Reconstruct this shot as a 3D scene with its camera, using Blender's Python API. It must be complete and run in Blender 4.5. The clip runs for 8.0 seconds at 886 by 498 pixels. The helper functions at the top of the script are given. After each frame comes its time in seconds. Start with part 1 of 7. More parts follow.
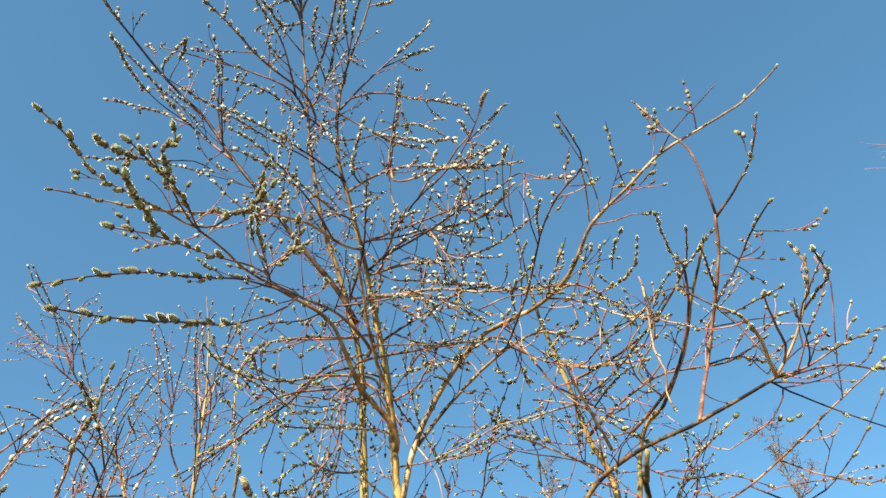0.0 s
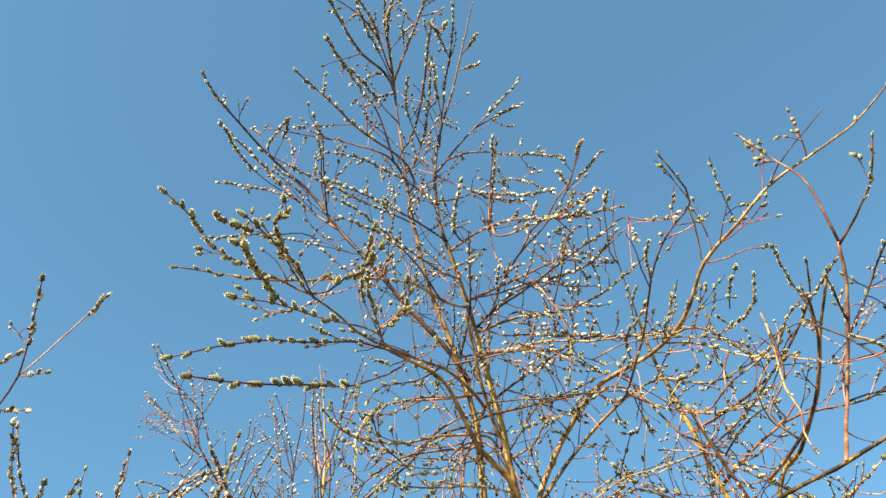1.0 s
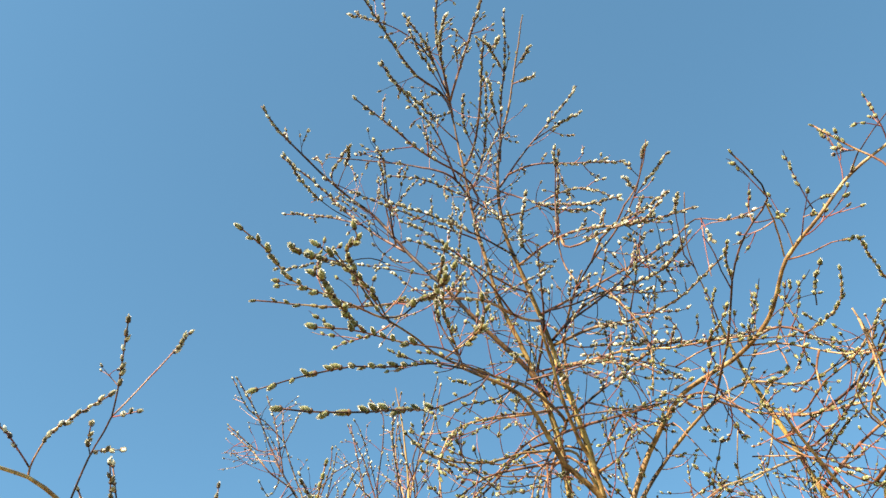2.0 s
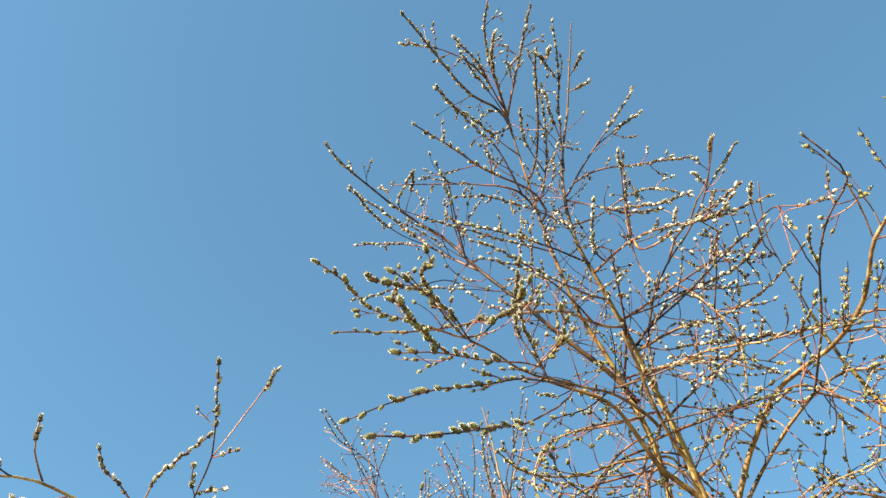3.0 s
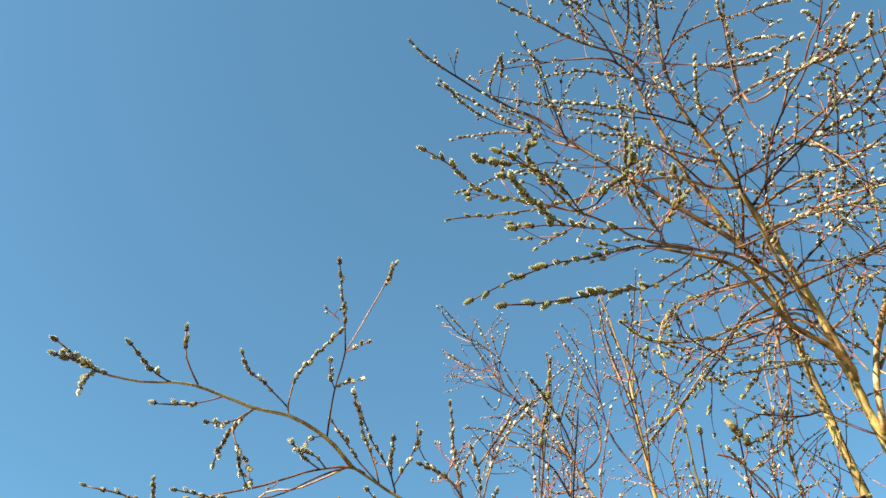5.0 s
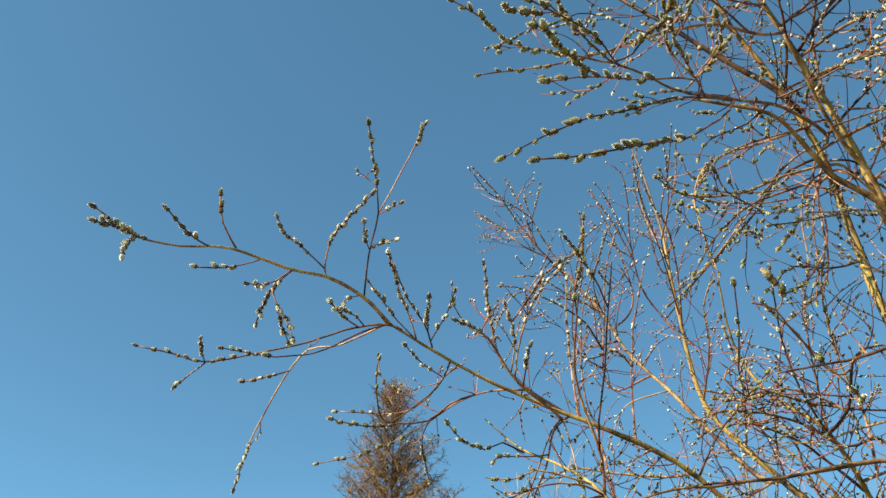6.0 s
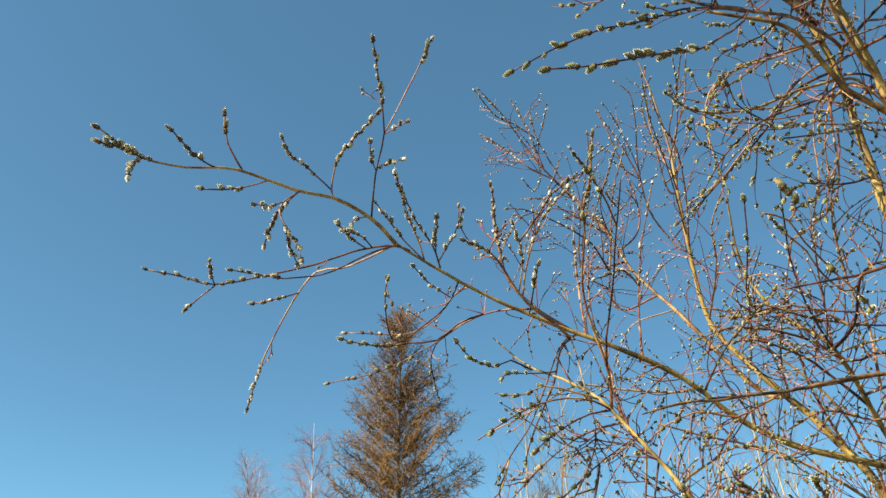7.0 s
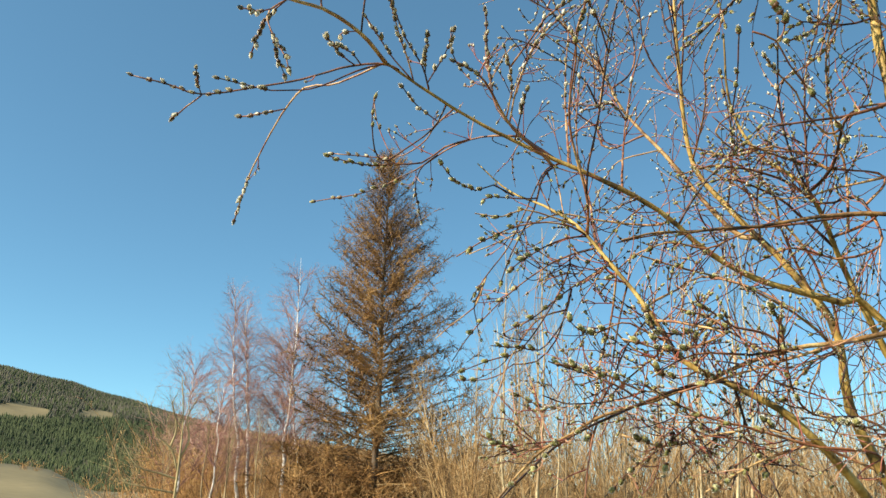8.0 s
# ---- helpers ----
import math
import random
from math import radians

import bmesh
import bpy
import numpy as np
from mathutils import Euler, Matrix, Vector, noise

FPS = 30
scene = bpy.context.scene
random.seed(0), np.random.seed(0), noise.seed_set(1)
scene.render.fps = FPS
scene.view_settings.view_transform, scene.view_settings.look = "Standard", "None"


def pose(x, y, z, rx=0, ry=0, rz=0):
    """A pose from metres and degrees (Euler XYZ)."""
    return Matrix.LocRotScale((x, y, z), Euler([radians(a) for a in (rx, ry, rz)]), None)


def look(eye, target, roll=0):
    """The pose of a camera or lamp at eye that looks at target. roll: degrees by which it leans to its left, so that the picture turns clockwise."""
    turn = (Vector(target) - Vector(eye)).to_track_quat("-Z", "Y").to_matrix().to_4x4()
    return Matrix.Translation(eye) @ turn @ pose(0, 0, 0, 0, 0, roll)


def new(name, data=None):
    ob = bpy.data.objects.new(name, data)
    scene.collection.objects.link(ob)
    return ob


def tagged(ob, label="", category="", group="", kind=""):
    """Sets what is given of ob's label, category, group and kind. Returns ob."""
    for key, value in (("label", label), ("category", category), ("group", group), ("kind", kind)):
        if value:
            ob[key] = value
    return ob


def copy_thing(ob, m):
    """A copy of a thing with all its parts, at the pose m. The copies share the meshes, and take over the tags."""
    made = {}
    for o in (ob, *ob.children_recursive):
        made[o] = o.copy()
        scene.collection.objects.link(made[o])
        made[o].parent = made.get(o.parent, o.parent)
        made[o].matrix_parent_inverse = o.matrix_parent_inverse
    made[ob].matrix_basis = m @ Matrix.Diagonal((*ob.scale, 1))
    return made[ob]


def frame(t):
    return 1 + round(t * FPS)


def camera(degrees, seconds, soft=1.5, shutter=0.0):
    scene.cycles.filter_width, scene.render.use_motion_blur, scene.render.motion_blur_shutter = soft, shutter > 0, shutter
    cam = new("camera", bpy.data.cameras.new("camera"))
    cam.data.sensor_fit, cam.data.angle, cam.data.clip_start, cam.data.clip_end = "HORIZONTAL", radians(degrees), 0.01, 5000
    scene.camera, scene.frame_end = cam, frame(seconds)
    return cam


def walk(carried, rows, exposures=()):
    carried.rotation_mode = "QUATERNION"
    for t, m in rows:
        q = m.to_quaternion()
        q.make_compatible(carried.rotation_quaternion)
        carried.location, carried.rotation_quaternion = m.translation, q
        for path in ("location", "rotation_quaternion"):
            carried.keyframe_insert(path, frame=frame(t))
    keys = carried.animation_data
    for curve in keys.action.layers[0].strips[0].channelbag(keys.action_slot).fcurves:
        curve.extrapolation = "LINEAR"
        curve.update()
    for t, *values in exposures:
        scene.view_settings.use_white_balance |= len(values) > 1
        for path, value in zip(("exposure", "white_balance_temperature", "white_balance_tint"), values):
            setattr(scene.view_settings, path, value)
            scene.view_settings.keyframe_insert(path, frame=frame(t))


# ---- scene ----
cam = camera(59.08, 8.0, soft=1.5)
# seconds, eye, yaw to the left, pitch up, roll
ROWS = [
    (0.0, 0.025, 0.424, 1.780, 1.59, 43.05, -5.72),
    (0.5, -0.007, 0.432, 1.774, 6.17, 46.63, -4.53),
    (1.0, -0.000, 0.432, 1.767, 11.27, 48.07, -3.03),
    (1.5, -0.023, 0.430, 1.772, 14.34, 48.63, -2.70),
    (2.8, -0.027, 0.422, 1.780, 24.41, 50.76, -1.52),
    (3.0, -0.031, 0.421, 1.772, 25.79, 50.98, -1.75),
    (3.5, -0.024, 0.412, 1.761, 28.74, 51.18, -1.29),
    (4.0, -0.048, 0.415, 1.764, 30.71, 50.40, -1.11),
    (4.5, -0.080, 0.433, 1.756, 33.28, 47.70, -1.01),
    (5.0, -0.079, 0.435, 1.745, 36.19, 43.95, -0.70),
    (5.2, -0.090, 0.428, 1.758, 36.82, 41.55, -0.98),
    (6.3, -0.090, 0.452, 1.734, 39.71, 32.62, -0.05),
    (6.5, -0.092, 0.447, 1.730, 39.71, 31.96, -0.21),
    (7.0, -0.107, 0.456, 1.729, 39.67, 28.85, -0.62),
    (7.5, -0.101, 0.460, 1.686, 39.67, 23.52, 1.44),
    (8.0, -0.098, 0.462, 1.663, 38.65, 17.57, 1.93),
]
walk(cam, [(t, pose(x, y, z, 0, 0, yaw) @ pose(0, 0, 0, 90 + pitch, 0, 0) @ pose(0, 0, 0, 0, 0, roll)) for t, x, y, z, yaw, pitch, roll in ROWS], [(0.0, 1.37, 6250, 10), (0.5, 1.48, 6450, 10), (1.0, 1.56, 6600, 10), (1.5, 1.58, 6680, 11), (3.5, 1.63, 6700, 10), (5.0, 1.40, 6500, 8), (6.5, 0.91, 6300, 9), (7.0, 0.94, 6400, 10), (7.5, 0.98, 6620, 11), (8.0, 1.03, 6580, 11)])

# ---- world, sun, exposure ----
SUN_AZ, SUN_EL = 155.0, 35.0          # degrees to the left of +y, and up
SUN_DIR = Vector((-math.sin(radians(SUN_AZ)) * math.cos(radians(SUN_EL)), math.cos(radians(SUN_AZ)) * math.cos(radians(SUN_EL)), math.sin(radians(SUN_EL))))
world = bpy.data.worlds.new("sky")
scene.world = world
world.use_nodes = True
wn = world.node_tree
sky = wn.nodes.new("ShaderNodeTexSky")
sky.sky_type, sky.sun_disc = "NISHITA", False
sky.sun_elevation, sky.sun_rotation = radians(SUN_EL), radians(-SUN_AZ)
sky.air_density, sky.dust_density, sky.ozone_density = 0.6, 0.3, 4.0
wn.nodes["Background"].inputs["Strength"].default_value = 0.14
tone = wn.nodes.new("ShaderNodeMix")
tone.data_type, tone.blend_type = "RGBA", "MULTIPLY"
tone.inputs["Factor"].default_value = 1.0
tone.inputs["B"].default_value = (0.745, 1.0, 0.795, 1)
wn.links.new(sky.outputs["Color"], tone.inputs["A"])
haze = wn.nodes.new("ShaderNodeMix")          # the even veil of a spring sky, over the clear-air model
haze.data_type = "RGBA"
haze.inputs["Factor"].default_value = 0.32
haze.inputs["B"].default_value = (0.42, 1.0, 1.70, 1)
wn.links.new(tone.outputs["Result"], haze.inputs["A"])
wn.links.new(haze.outputs["Result"], wn.nodes["Background"].inputs["Color"])
sun_data = bpy.data.lights.new("sun", "SUN")
sun_data.energy, sun_data.angle, sun_data.color = 5.0, radians(0.6), (1.0, 0.90, 0.73)
sun = new("sun", sun_data)
sun.matrix_world = look(SUN_DIR * 60, (0, 0, 0))
scene.view_settings.exposure = 0.0


# ---- materials ----
def material(name, low, high, rough=0.8, scale=30.0, bump=0.3, fine=200.0, detail=4.0, island=0.0, sheen=0.0, spec=0.3, stretch=(1, 1, 1), pale=None):
    """Two or three colours mixed by a coarse and a fine noise, with a fine relief."""
    mat = bpy.data.materials.new(name)
    mat.use_nodes = True
    t = mat.node_tree
    n, link = t.nodes, t.links.new
    bsdf = n["Principled BSDF"]
    bsdf.inputs["Roughness"].default_value = rough
    bsdf.inputs["Specular IOR Level"].default_value = spec
    place = n.new("ShaderNodeTexCoord")
    shape = n.new("ShaderNodeMapping")
    shape.inputs["Scale"].default_value = stretch
    link(place.outputs["Object"], shape.inputs["Vector"])
    a, b = n.new("ShaderNodeTexNoise"), n.new("ShaderNodeTexNoise")
    for tex, s in ((a, scale), (b, fine)):
        tex.inputs["Scale"].default_value, tex.inputs["Detail"].default_value = s, detail
        link(shape.outputs["Vector"], tex.inputs["Vector"])
    mix = n.new("ShaderNodeMath")
    mix.operation = "MULTIPLY_ADD"
    link(b.outputs["Fac"], mix.inputs[0])
    mix.inputs[1].default_value = 0.5
    half = n.new("ShaderNodeMath")
    half.operation = "MULTIPLY_ADD"
    half.inputs[1].default_value, half.inputs[2].default_value = 1.6, -0.55
    link(a.outputs["Fac"], half.inputs[0])
    link(half.outputs[0], mix.inputs[2])
    last = mix
    if island:
        geo = n.new("ShaderNodeNewGeometry")
        info = n.new("ShaderNodeObjectInfo")
        both = n.new("ShaderNodeMath")
        both.operation = "ADD"
        link(geo.outputs["Random Per Island"], both.inputs[0])
        link(info.outputs["Random"], both.inputs[1])
        wrap = n.new("ShaderNodeMath")
        wrap.operation = "FRACT"
        link(both.outputs[0], wrap.inputs[0])
        more = n.new("ShaderNodeMath")
        more.operation = "MULTIPLY_ADD"
        link(wrap.outputs[0], more.inputs[0])
        more.inputs[1].default_value = island
        link(mix.outputs[0], more.inputs[2])
        shift = n.new("ShaderNodeMath")
        shift.operation = "SUBTRACT"
        link(more.outputs[0], shift.inputs[0])
        shift.inputs[1].default_value = island / 2
        last = shift
    ramp = n.new("ShaderNodeValToRGB")
    ramp.color_ramp.elements[0].position, ramp.color_ramp.elements[1].position = 0.2, 0.85
    ramp.color_ramp.elements[0].color, ramp.color_ramp.elements[1].color = (*low, 1), (*high, 1)
    if pale:
        ramp.color_ramp.elements[1].position = 0.6
        ramp.color_ramp.elements.new(0.92).color = (*pale, 1)
    link(last.outputs[0], ramp.inputs["Fac"])
    link(ramp.outputs["Color"], bsdf.inputs["Base Color"])
    if bump:
        rel = n.new("ShaderNodeBump")
        rel.inputs["Strength"].default_value, rel.inputs["Distance"].default_value = bump, 0.002
        link(b.outputs["Fac"], rel.inputs["Height"])
        link(rel.outputs["Normal"], bsdf.inputs["Normal"])
    if sheen:
        bsdf.inputs["Sheen Weight"].default_value, bsdf.inputs["Sheen Roughness"].default_value = sheen, 0.35
        bsdf.inputs["Sheen Tint"].default_value = (1.0, 1.0, 0.9, 1)
    return mat


BARK = material("willow_bark", (0.030, 0.018, 0.007), (0.36, 0.235, 0.056), 0.6, 18, 0.9, 150, stretch=(1, 1, 0.35), pale=(0.58, 0.43, 0.14), spec=0.35)


def redden_upwards(mat, from_z, to_z, young):
    """The younger bark high in the tree is thinner and redder than the yellow bark of the stems."""
    t = mat.node_tree
    n, link = t.nodes, t.links.new
    place, cut, ramp = n.new("ShaderNodeTexCoord"), n.new("ShaderNodeSeparateXYZ"), n.new("ShaderNodeMapRange")
    ramp.inputs["From Min"].default_value, ramp.inputs["From Max"].default_value = from_z, to_z
    mix = n.new("ShaderNodeMix")
    mix.data_type, mix.blend_type = "RGBA", "MULTIPLY"
    mix.inputs["B"].default_value = (*young, 1)
    old = n["Principled BSDF"].inputs["Base Color"].links[0].from_socket
    link(place.outputs["Object"], cut.inputs["Vector"])
    link(cut.outputs["Z"], ramp.inputs["Value"])
    link(ramp.outputs["Result"], mix.inputs["Factor"])
    link(old, mix.inputs["A"])
    link(mix.outputs["Result"], n["Principled BSDF"].inputs["Base Color"])


BRANCH = material("branch_bark", (0.018, 0.009, 0.007), (0.23, 0.086, 0.034), 0.5, 20, 0.5, 200, island=0.7, pale=(0.50, 0.32, 0.135), spec=0.4)
BOUGH = material("bough_bark", (0.018, 0.011, 0.007), (0.27, 0.148, 0.050), 0.55, 24, 0.7, 200, island=0.5, pale=(0.56, 0.41, 0.17), spec=0.4)
TWIG = material("twig_bark", (0.018, 0.008, 0.008), (0.28, 0.070, 0.043), 0.45, 14, 0.2, 200, island=0.75, pale=(0.46, 0.26, 0.145), spec=0.4)
for old in (BARK, BOUGH, BRANCH):
    redden_upwards(old, 3.2, 4.0, (0.50, 0.36, 0.42))
CATKIN = material("catkin_core", (0.050, 0.046, 0.012), (0.25, 0.235, 0.065), 0.9, 200, 0.6, 900, island=0.4, sheen=0.5, pale=(0.48, 0.47, 0.25))
# silvery catkins of the upper crown, with sunlight put into the paler colour
LIT_SILK = material("lit_catkin", (0.085, 0.066, 0.030), (0.38, 0.345, 0.19), 0.9, 70, 0.6, 900, island=0.75, sheen=0.5, pale=(0.76, 0.74, 0.60))
HAIR = material("catkin_hair", (0.60, 0.57, 0.44), (0.88, 0.85, 0.74), 0.9, 200, 0.0, 700, island=0.2, sheen=0.3)
SCALE = material("bud_scale", (0.03, 0.015, 0.008), (0.16, 0.075, 0.03), 0.5, 200, 0.2, 700, island=0.4)
LARCH_BARK = material("larch_bark", (0.06, 0.045, 0.03), (0.20, 0.15, 0.10), 0.9, 3, 0.8, 30)
LARCH_TWIG = material("larch_twig", (0.028, 0.016, 0.007), (0.26, 0.136, 0.043), 0.85, 0.5, 0.0, 9, island=0.7, pale=(0.47, 0.28, 0.10))
BIRCH_BARK = material("birch_bark", (0.50, 0.45, 0.39), (0.92, 0.89, 0.84), 0.7, 1.5, 0.3, 9, stretch=(1, 1, 3))
BIRCH_TWIG = material("birch_twig", (0.14, 0.072, 0.062), (0.42, 0.220, 0.180), 0.8, 0.6, 0.0, 9, island=0.5, pale=(0.56, 0.41, 0.33))
POLE_BARK = material("sapling_bark", (0.08, 0.055, 0.03), (0.32, 0.23, 0.12), 0.8, 2, 0.3, 20, island=0.5, pale=(0.58, 0.48, 0.28))
BUSH_TWIG = material("bush_twig", (0.13, 0.065, 0.025), (0.52, 0.29, 0.105), 0.85, 0.8, 0.0, 9, island=0.7, pale=(0.66, 0.46, 0.22))
THICKET_TWIG = material("thicket_twig", (0.09, 0.052, 0.024), (0.42, 0.255, 0.100), 0.85, 0.8, 0.0, 9, island=0.7, pale=(0.62, 0.46, 0.24))
GRASS = material("dry_grass", (0.10, 0.084, 0.04), (0.24, 0.195, 0.095), 0.95, 0.02, 0.5, 0.7, 8)
BLADE = material("grass_blade", (0.22, 0.15, 0.05), (0.50, 0.38, 0.16), 0.9, 1, 0.0, 20, island=0.6)
PALE_BARK = material("pale_shrub_bark", (0.16, 0.12, 0.06), (0.50, 0.40, 0.20), 0.8, 2, 0.3, 20, island=0.3)
LARCH_FAR = material("far_larch", (0.18, 0.11, 0.05), (0.40, 0.26, 0.12), 0.95, 0.01, 0.0, 0.2, island=0.5)
MIXED_FAR = material("far_bare_wood", (0.055, 0.055, 0.040), (0.115, 0.105, 0.075), 0.95, 0.01, 0.0, 0.2, island=0.4)
FOREST_FLOOR = material("forest_floor", (0.03, 0.034, 0.018), (0.085, 0.08, 0.042), 0.95, 0.02, 0.0, 0.5)
PINE = material("far_conifer", (0.028, 0.040, 0.016), (0.062, 0.080, 0.030), 0.95, 0.01, 0.0, 0.2, island=0.5)


# ---- mesh helpers ----
def spline(points, step):
    """A smooth line through the points, sampled about every step metres."""
    p = np.array(points, float)
    if len(p) == 2:
        p = np.array([p[0], (p[0] + p[1]) / 2, p[1]])
    ext = np.vstack([2 * p[0] - p[1], p, 2 * p[-1] - p[-2]])
    out = []
    for i in range(1, len(ext) - 2):
        a, b, c, d = ext[i - 1], ext[i], ext[i + 1], ext[i + 2]
        n = max(2, int(np.linalg.norm(c - b) / step))
        u = np.linspace(0, 1, n, endpoint=False)[:, None]
        out.append(0.5 * (2 * b + (c - a) * u + (2 * a - 5 * b + 4 * c - d) * u**2 + (3 * b - a - 3 * c + d) * u**3))
    out.append(p[-1:])
    return np.vstack(out)


class Soup:
    """Gathers many small bodies into one mesh."""

    def __init__(self):
        self.verts, self.faces, self.mats, self.count = [], [], [], 0

    def add(self, verts, faces, mat=0):
        """Corners, and faces of one size or of several."""
        self.verts.append(np.asarray(verts, float))
        groups = [faces] if isinstance(faces, np.ndarray) else [np.array([f for f in faces if len(f) == k]) for k in {len(f) for f in faces}]
        for g in groups:
            self.faces.append(g + self.count)
            self.mats.append(np.full(len(g), mat) if np.isscalar(mat) else mat)
        self.count += len(verts)

    def tube(self, line, radii, sides=5, mat=0, knobs=0.0, rng=None):
        line = np.asarray(line, float)
        radii = np.broadcast_to(np.asarray(radii, float), (len(line),))
        ahead = np.gradient(line, axis=0)
        ahead /= np.linalg.norm(ahead, axis=1)[:, None] + 1e-9
        ref = np.array([0.31, 0.52, 0.79]) if abs(ahead[0] @ np.array([0.31, 0.52, 0.79])) < 0.9 else np.array([1.0, 0, 0])
        side = np.cross(ahead, ref)
        side /= np.linalg.norm(side, axis=1)[:, None] + 1e-9
        up = np.cross(side, ahead)
        ang = np.linspace(0, 2 * math.pi, sides, endpoint=False)
        ring = radii[:, None] * np.ones(sides)
        if knobs and rng is not None:
            ring = ring * (1 + knobs * rng.normal(size=ring.shape))
        v = line[:, None] + ring[..., None] * (np.cos(ang)[None, :, None] * side[:, None] + np.sin(ang)[None, :, None] * up[:, None])
        m = len(line)
        i, j = np.meshgrid(np.arange(m - 1), np.arange(sides), indexing="ij")
        k = (j + 1) % sides
        quads = np.stack([i * sides + j, i * sides + k, (i + 1) * sides + k, (i + 1) * sides + j], -1).reshape(-1, 4)
        self.add(v.reshape(-1, 3), quads, mat)
        if sides < 5:
            return
        fan = np.arange(1, sides - 1)
        foot, head = np.stack([0 * fan, fan + 1, fan], -1), np.stack([0 * fan, fan, fan + 1], -1) + (m - 1) * sides
        self.count -= m * sides
        self.add(np.zeros((0, 3)), np.vstack([foot, head]), mat)
        self.count += m * sides

    def template(self):
        """All of it as plain arrays, to be laid down again elsewhere."""
        return np.vstack(self.verts), list(zip(self.faces, self.mats))

    def lay(self, made, matrix):
        """Lays a template down at a 4 x 4 matrix."""
        verts, groups = made
        self.verts.append(verts @ matrix[:3, :3].T + matrix[:3, 3])
        for faces, mats in groups:
            self.faces.append(faces + self.count)
            self.mats.append(mats)
        self.count += len(verts)

    def mesh(self, name, materials, smooth=True):
        data = bpy.data.meshes.new(name)
        v = np.vstack(self.verts)
        data.vertices.add(len(v))
        data.vertices.foreach_set("co", v.ravel())
        loops = np.concatenate([f.ravel() for f in self.faces]).astype(np.int32)
        sizes = np.concatenate([np.full(len(f), f.shape[1]) for f in self.faces])
        data.loops.add(len(loops))
        data.loops.foreach_set("vertex_index", loops)
        data.polygons.add(len(sizes))
        data.polygons.foreach_set("loop_start", np.r_[0, np.cumsum(sizes)[:-1]].astype(np.int32))
        for m in materials:
            data.materials.append(m)
        data.polygons.foreach_set("material_index", np.concatenate(self.mats).astype(np.int32))
        data.polygons.foreach_set("use_smooth", np.full(len(sizes), smooth))
        data.update(calc_edges=True)
        data.validate()
        return data


def part(name, soup, materials, parent, label="", kind="", smooth=True):
    """Links a soup (or a ready mesh) as one mesh object under its thing."""
    data = soup if isinstance(soup, bpy.types.Mesh) else soup.mesh(name, materials, smooth)
    ob = new(name, data)
    ob.parent = parent
    return tagged(ob, label=label, kind=kind)


def thing(name, at, label, category, group="", kind=""):
    ob = new(name)
    ob.empty_display_size = 0.2
    ob.location = at
    return tagged(ob, label, category, group, kind)


# ---- ground and hills: one sheet to the horizon ----
def ground_height(x, y):
    """The meadow round the trees, a grassy rise and the long wooded ridge to the far left."""
    far = math.hypot(x, y)
    az = math.degrees(math.atan2(-x, y))
    low = 0.12 * noise.noise(Vector((x * 0.05, y * 0.05, 0))) * min(1, far / 8)
    ridge_el = np.interp(az, [-180, 25, 40, 49.5, 56.1, 59.1, 63.4, 67.9, 80, 110, 150, 180], [0, 0, 2.2, 3.3, 4.15, 4.95, 5.85, 6.35, 7.8, 7, 2, 0])
    top = 1500.0
    swell = 1 + 0.03 * noise.noise(Vector((az * 0.3, 0.2, 0)))
    u = min(1.0, max(0.0, (far - 330) / (top - 330)))
    ridge = math.tan(math.radians(ridge_el)) * top * swell * (u * u * (3 - 2 * u)) ** 0.8
    if far > top:
        ridge *= max(0.0, 1 - (far - top) / 2600)
    ridge *= 1 + 0.10 * noise.noise(Vector((x * 0.004, y * 0.004, 3.0))) * u * (1 - u) * 4
    rise = np.interp(az, [56, 60.2, 61.4, 63.9, 67, 75, 95, 120], [0, 0, 0.9, 3.9, 4.6, 6, 6, 0]) * math.exp(-((far - 150) / 60) ** 2)
    return low + ridge + rise


def in_clearing(az, el):
    wob = 0.5 * noise.noise(Vector((az * 0.8, el * 2, 0)))
    return ((az - 66.6) / 2.2) ** 2 + ((el - 4.25) / 0.5) ** 2 < 1 + wob or ((az - 61.6) / 1.2) ** 2 + ((el - 4.35) / 0.33) ** 2 < 1 + wob


def build_ground():
    rings = [0] + list(np.geomspace(1.0, 4500, 150))
    spokes = 480
    soup, verts, faces = Soup(), [(0, 0, ground_height(0, 0))], []
    for r in rings[1:]:
        for k in range(spokes):
            a = 2 * math.pi * k / spokes
            x, y = r * math.sin(a), r * math.cos(a)
            verts.append((x, y, ground_height(x, y)))
    for k in range(spokes):
        faces.append((0, 1 + (k + 1) % spokes, 1 + k))
    for i in range(len(rings) - 2):
        for k in range(spokes):
            a, b = 1 + i * spokes + k, 1 + i * spokes + (k + 1) % spokes
            faces.append((a, b, b + spokes, a + spokes))
    wooded, open_land = [], []
    for f in faces:
        x, y, z = np.mean([verts[i] for i in f], axis=0)
        far, az = math.hypot(x, y), math.degrees(math.atan2(-x, y))
        (wooded if far > 235 and 16 < az < 105 and not in_clearing(az, math.degrees(math.atan2(z - 1.7, far))) else open_land).append(f)
    soup.add(verts, open_land)
    soup.add(verts, wooded, 1)
    ob = new("ground", soup.mesh("ground", [GRASS, FOREST_FLOOR]))
    return tagged(ob, "dry yellow spring meadow running up to wooded hills", "ground", kind="structure")


ground = build_ground()


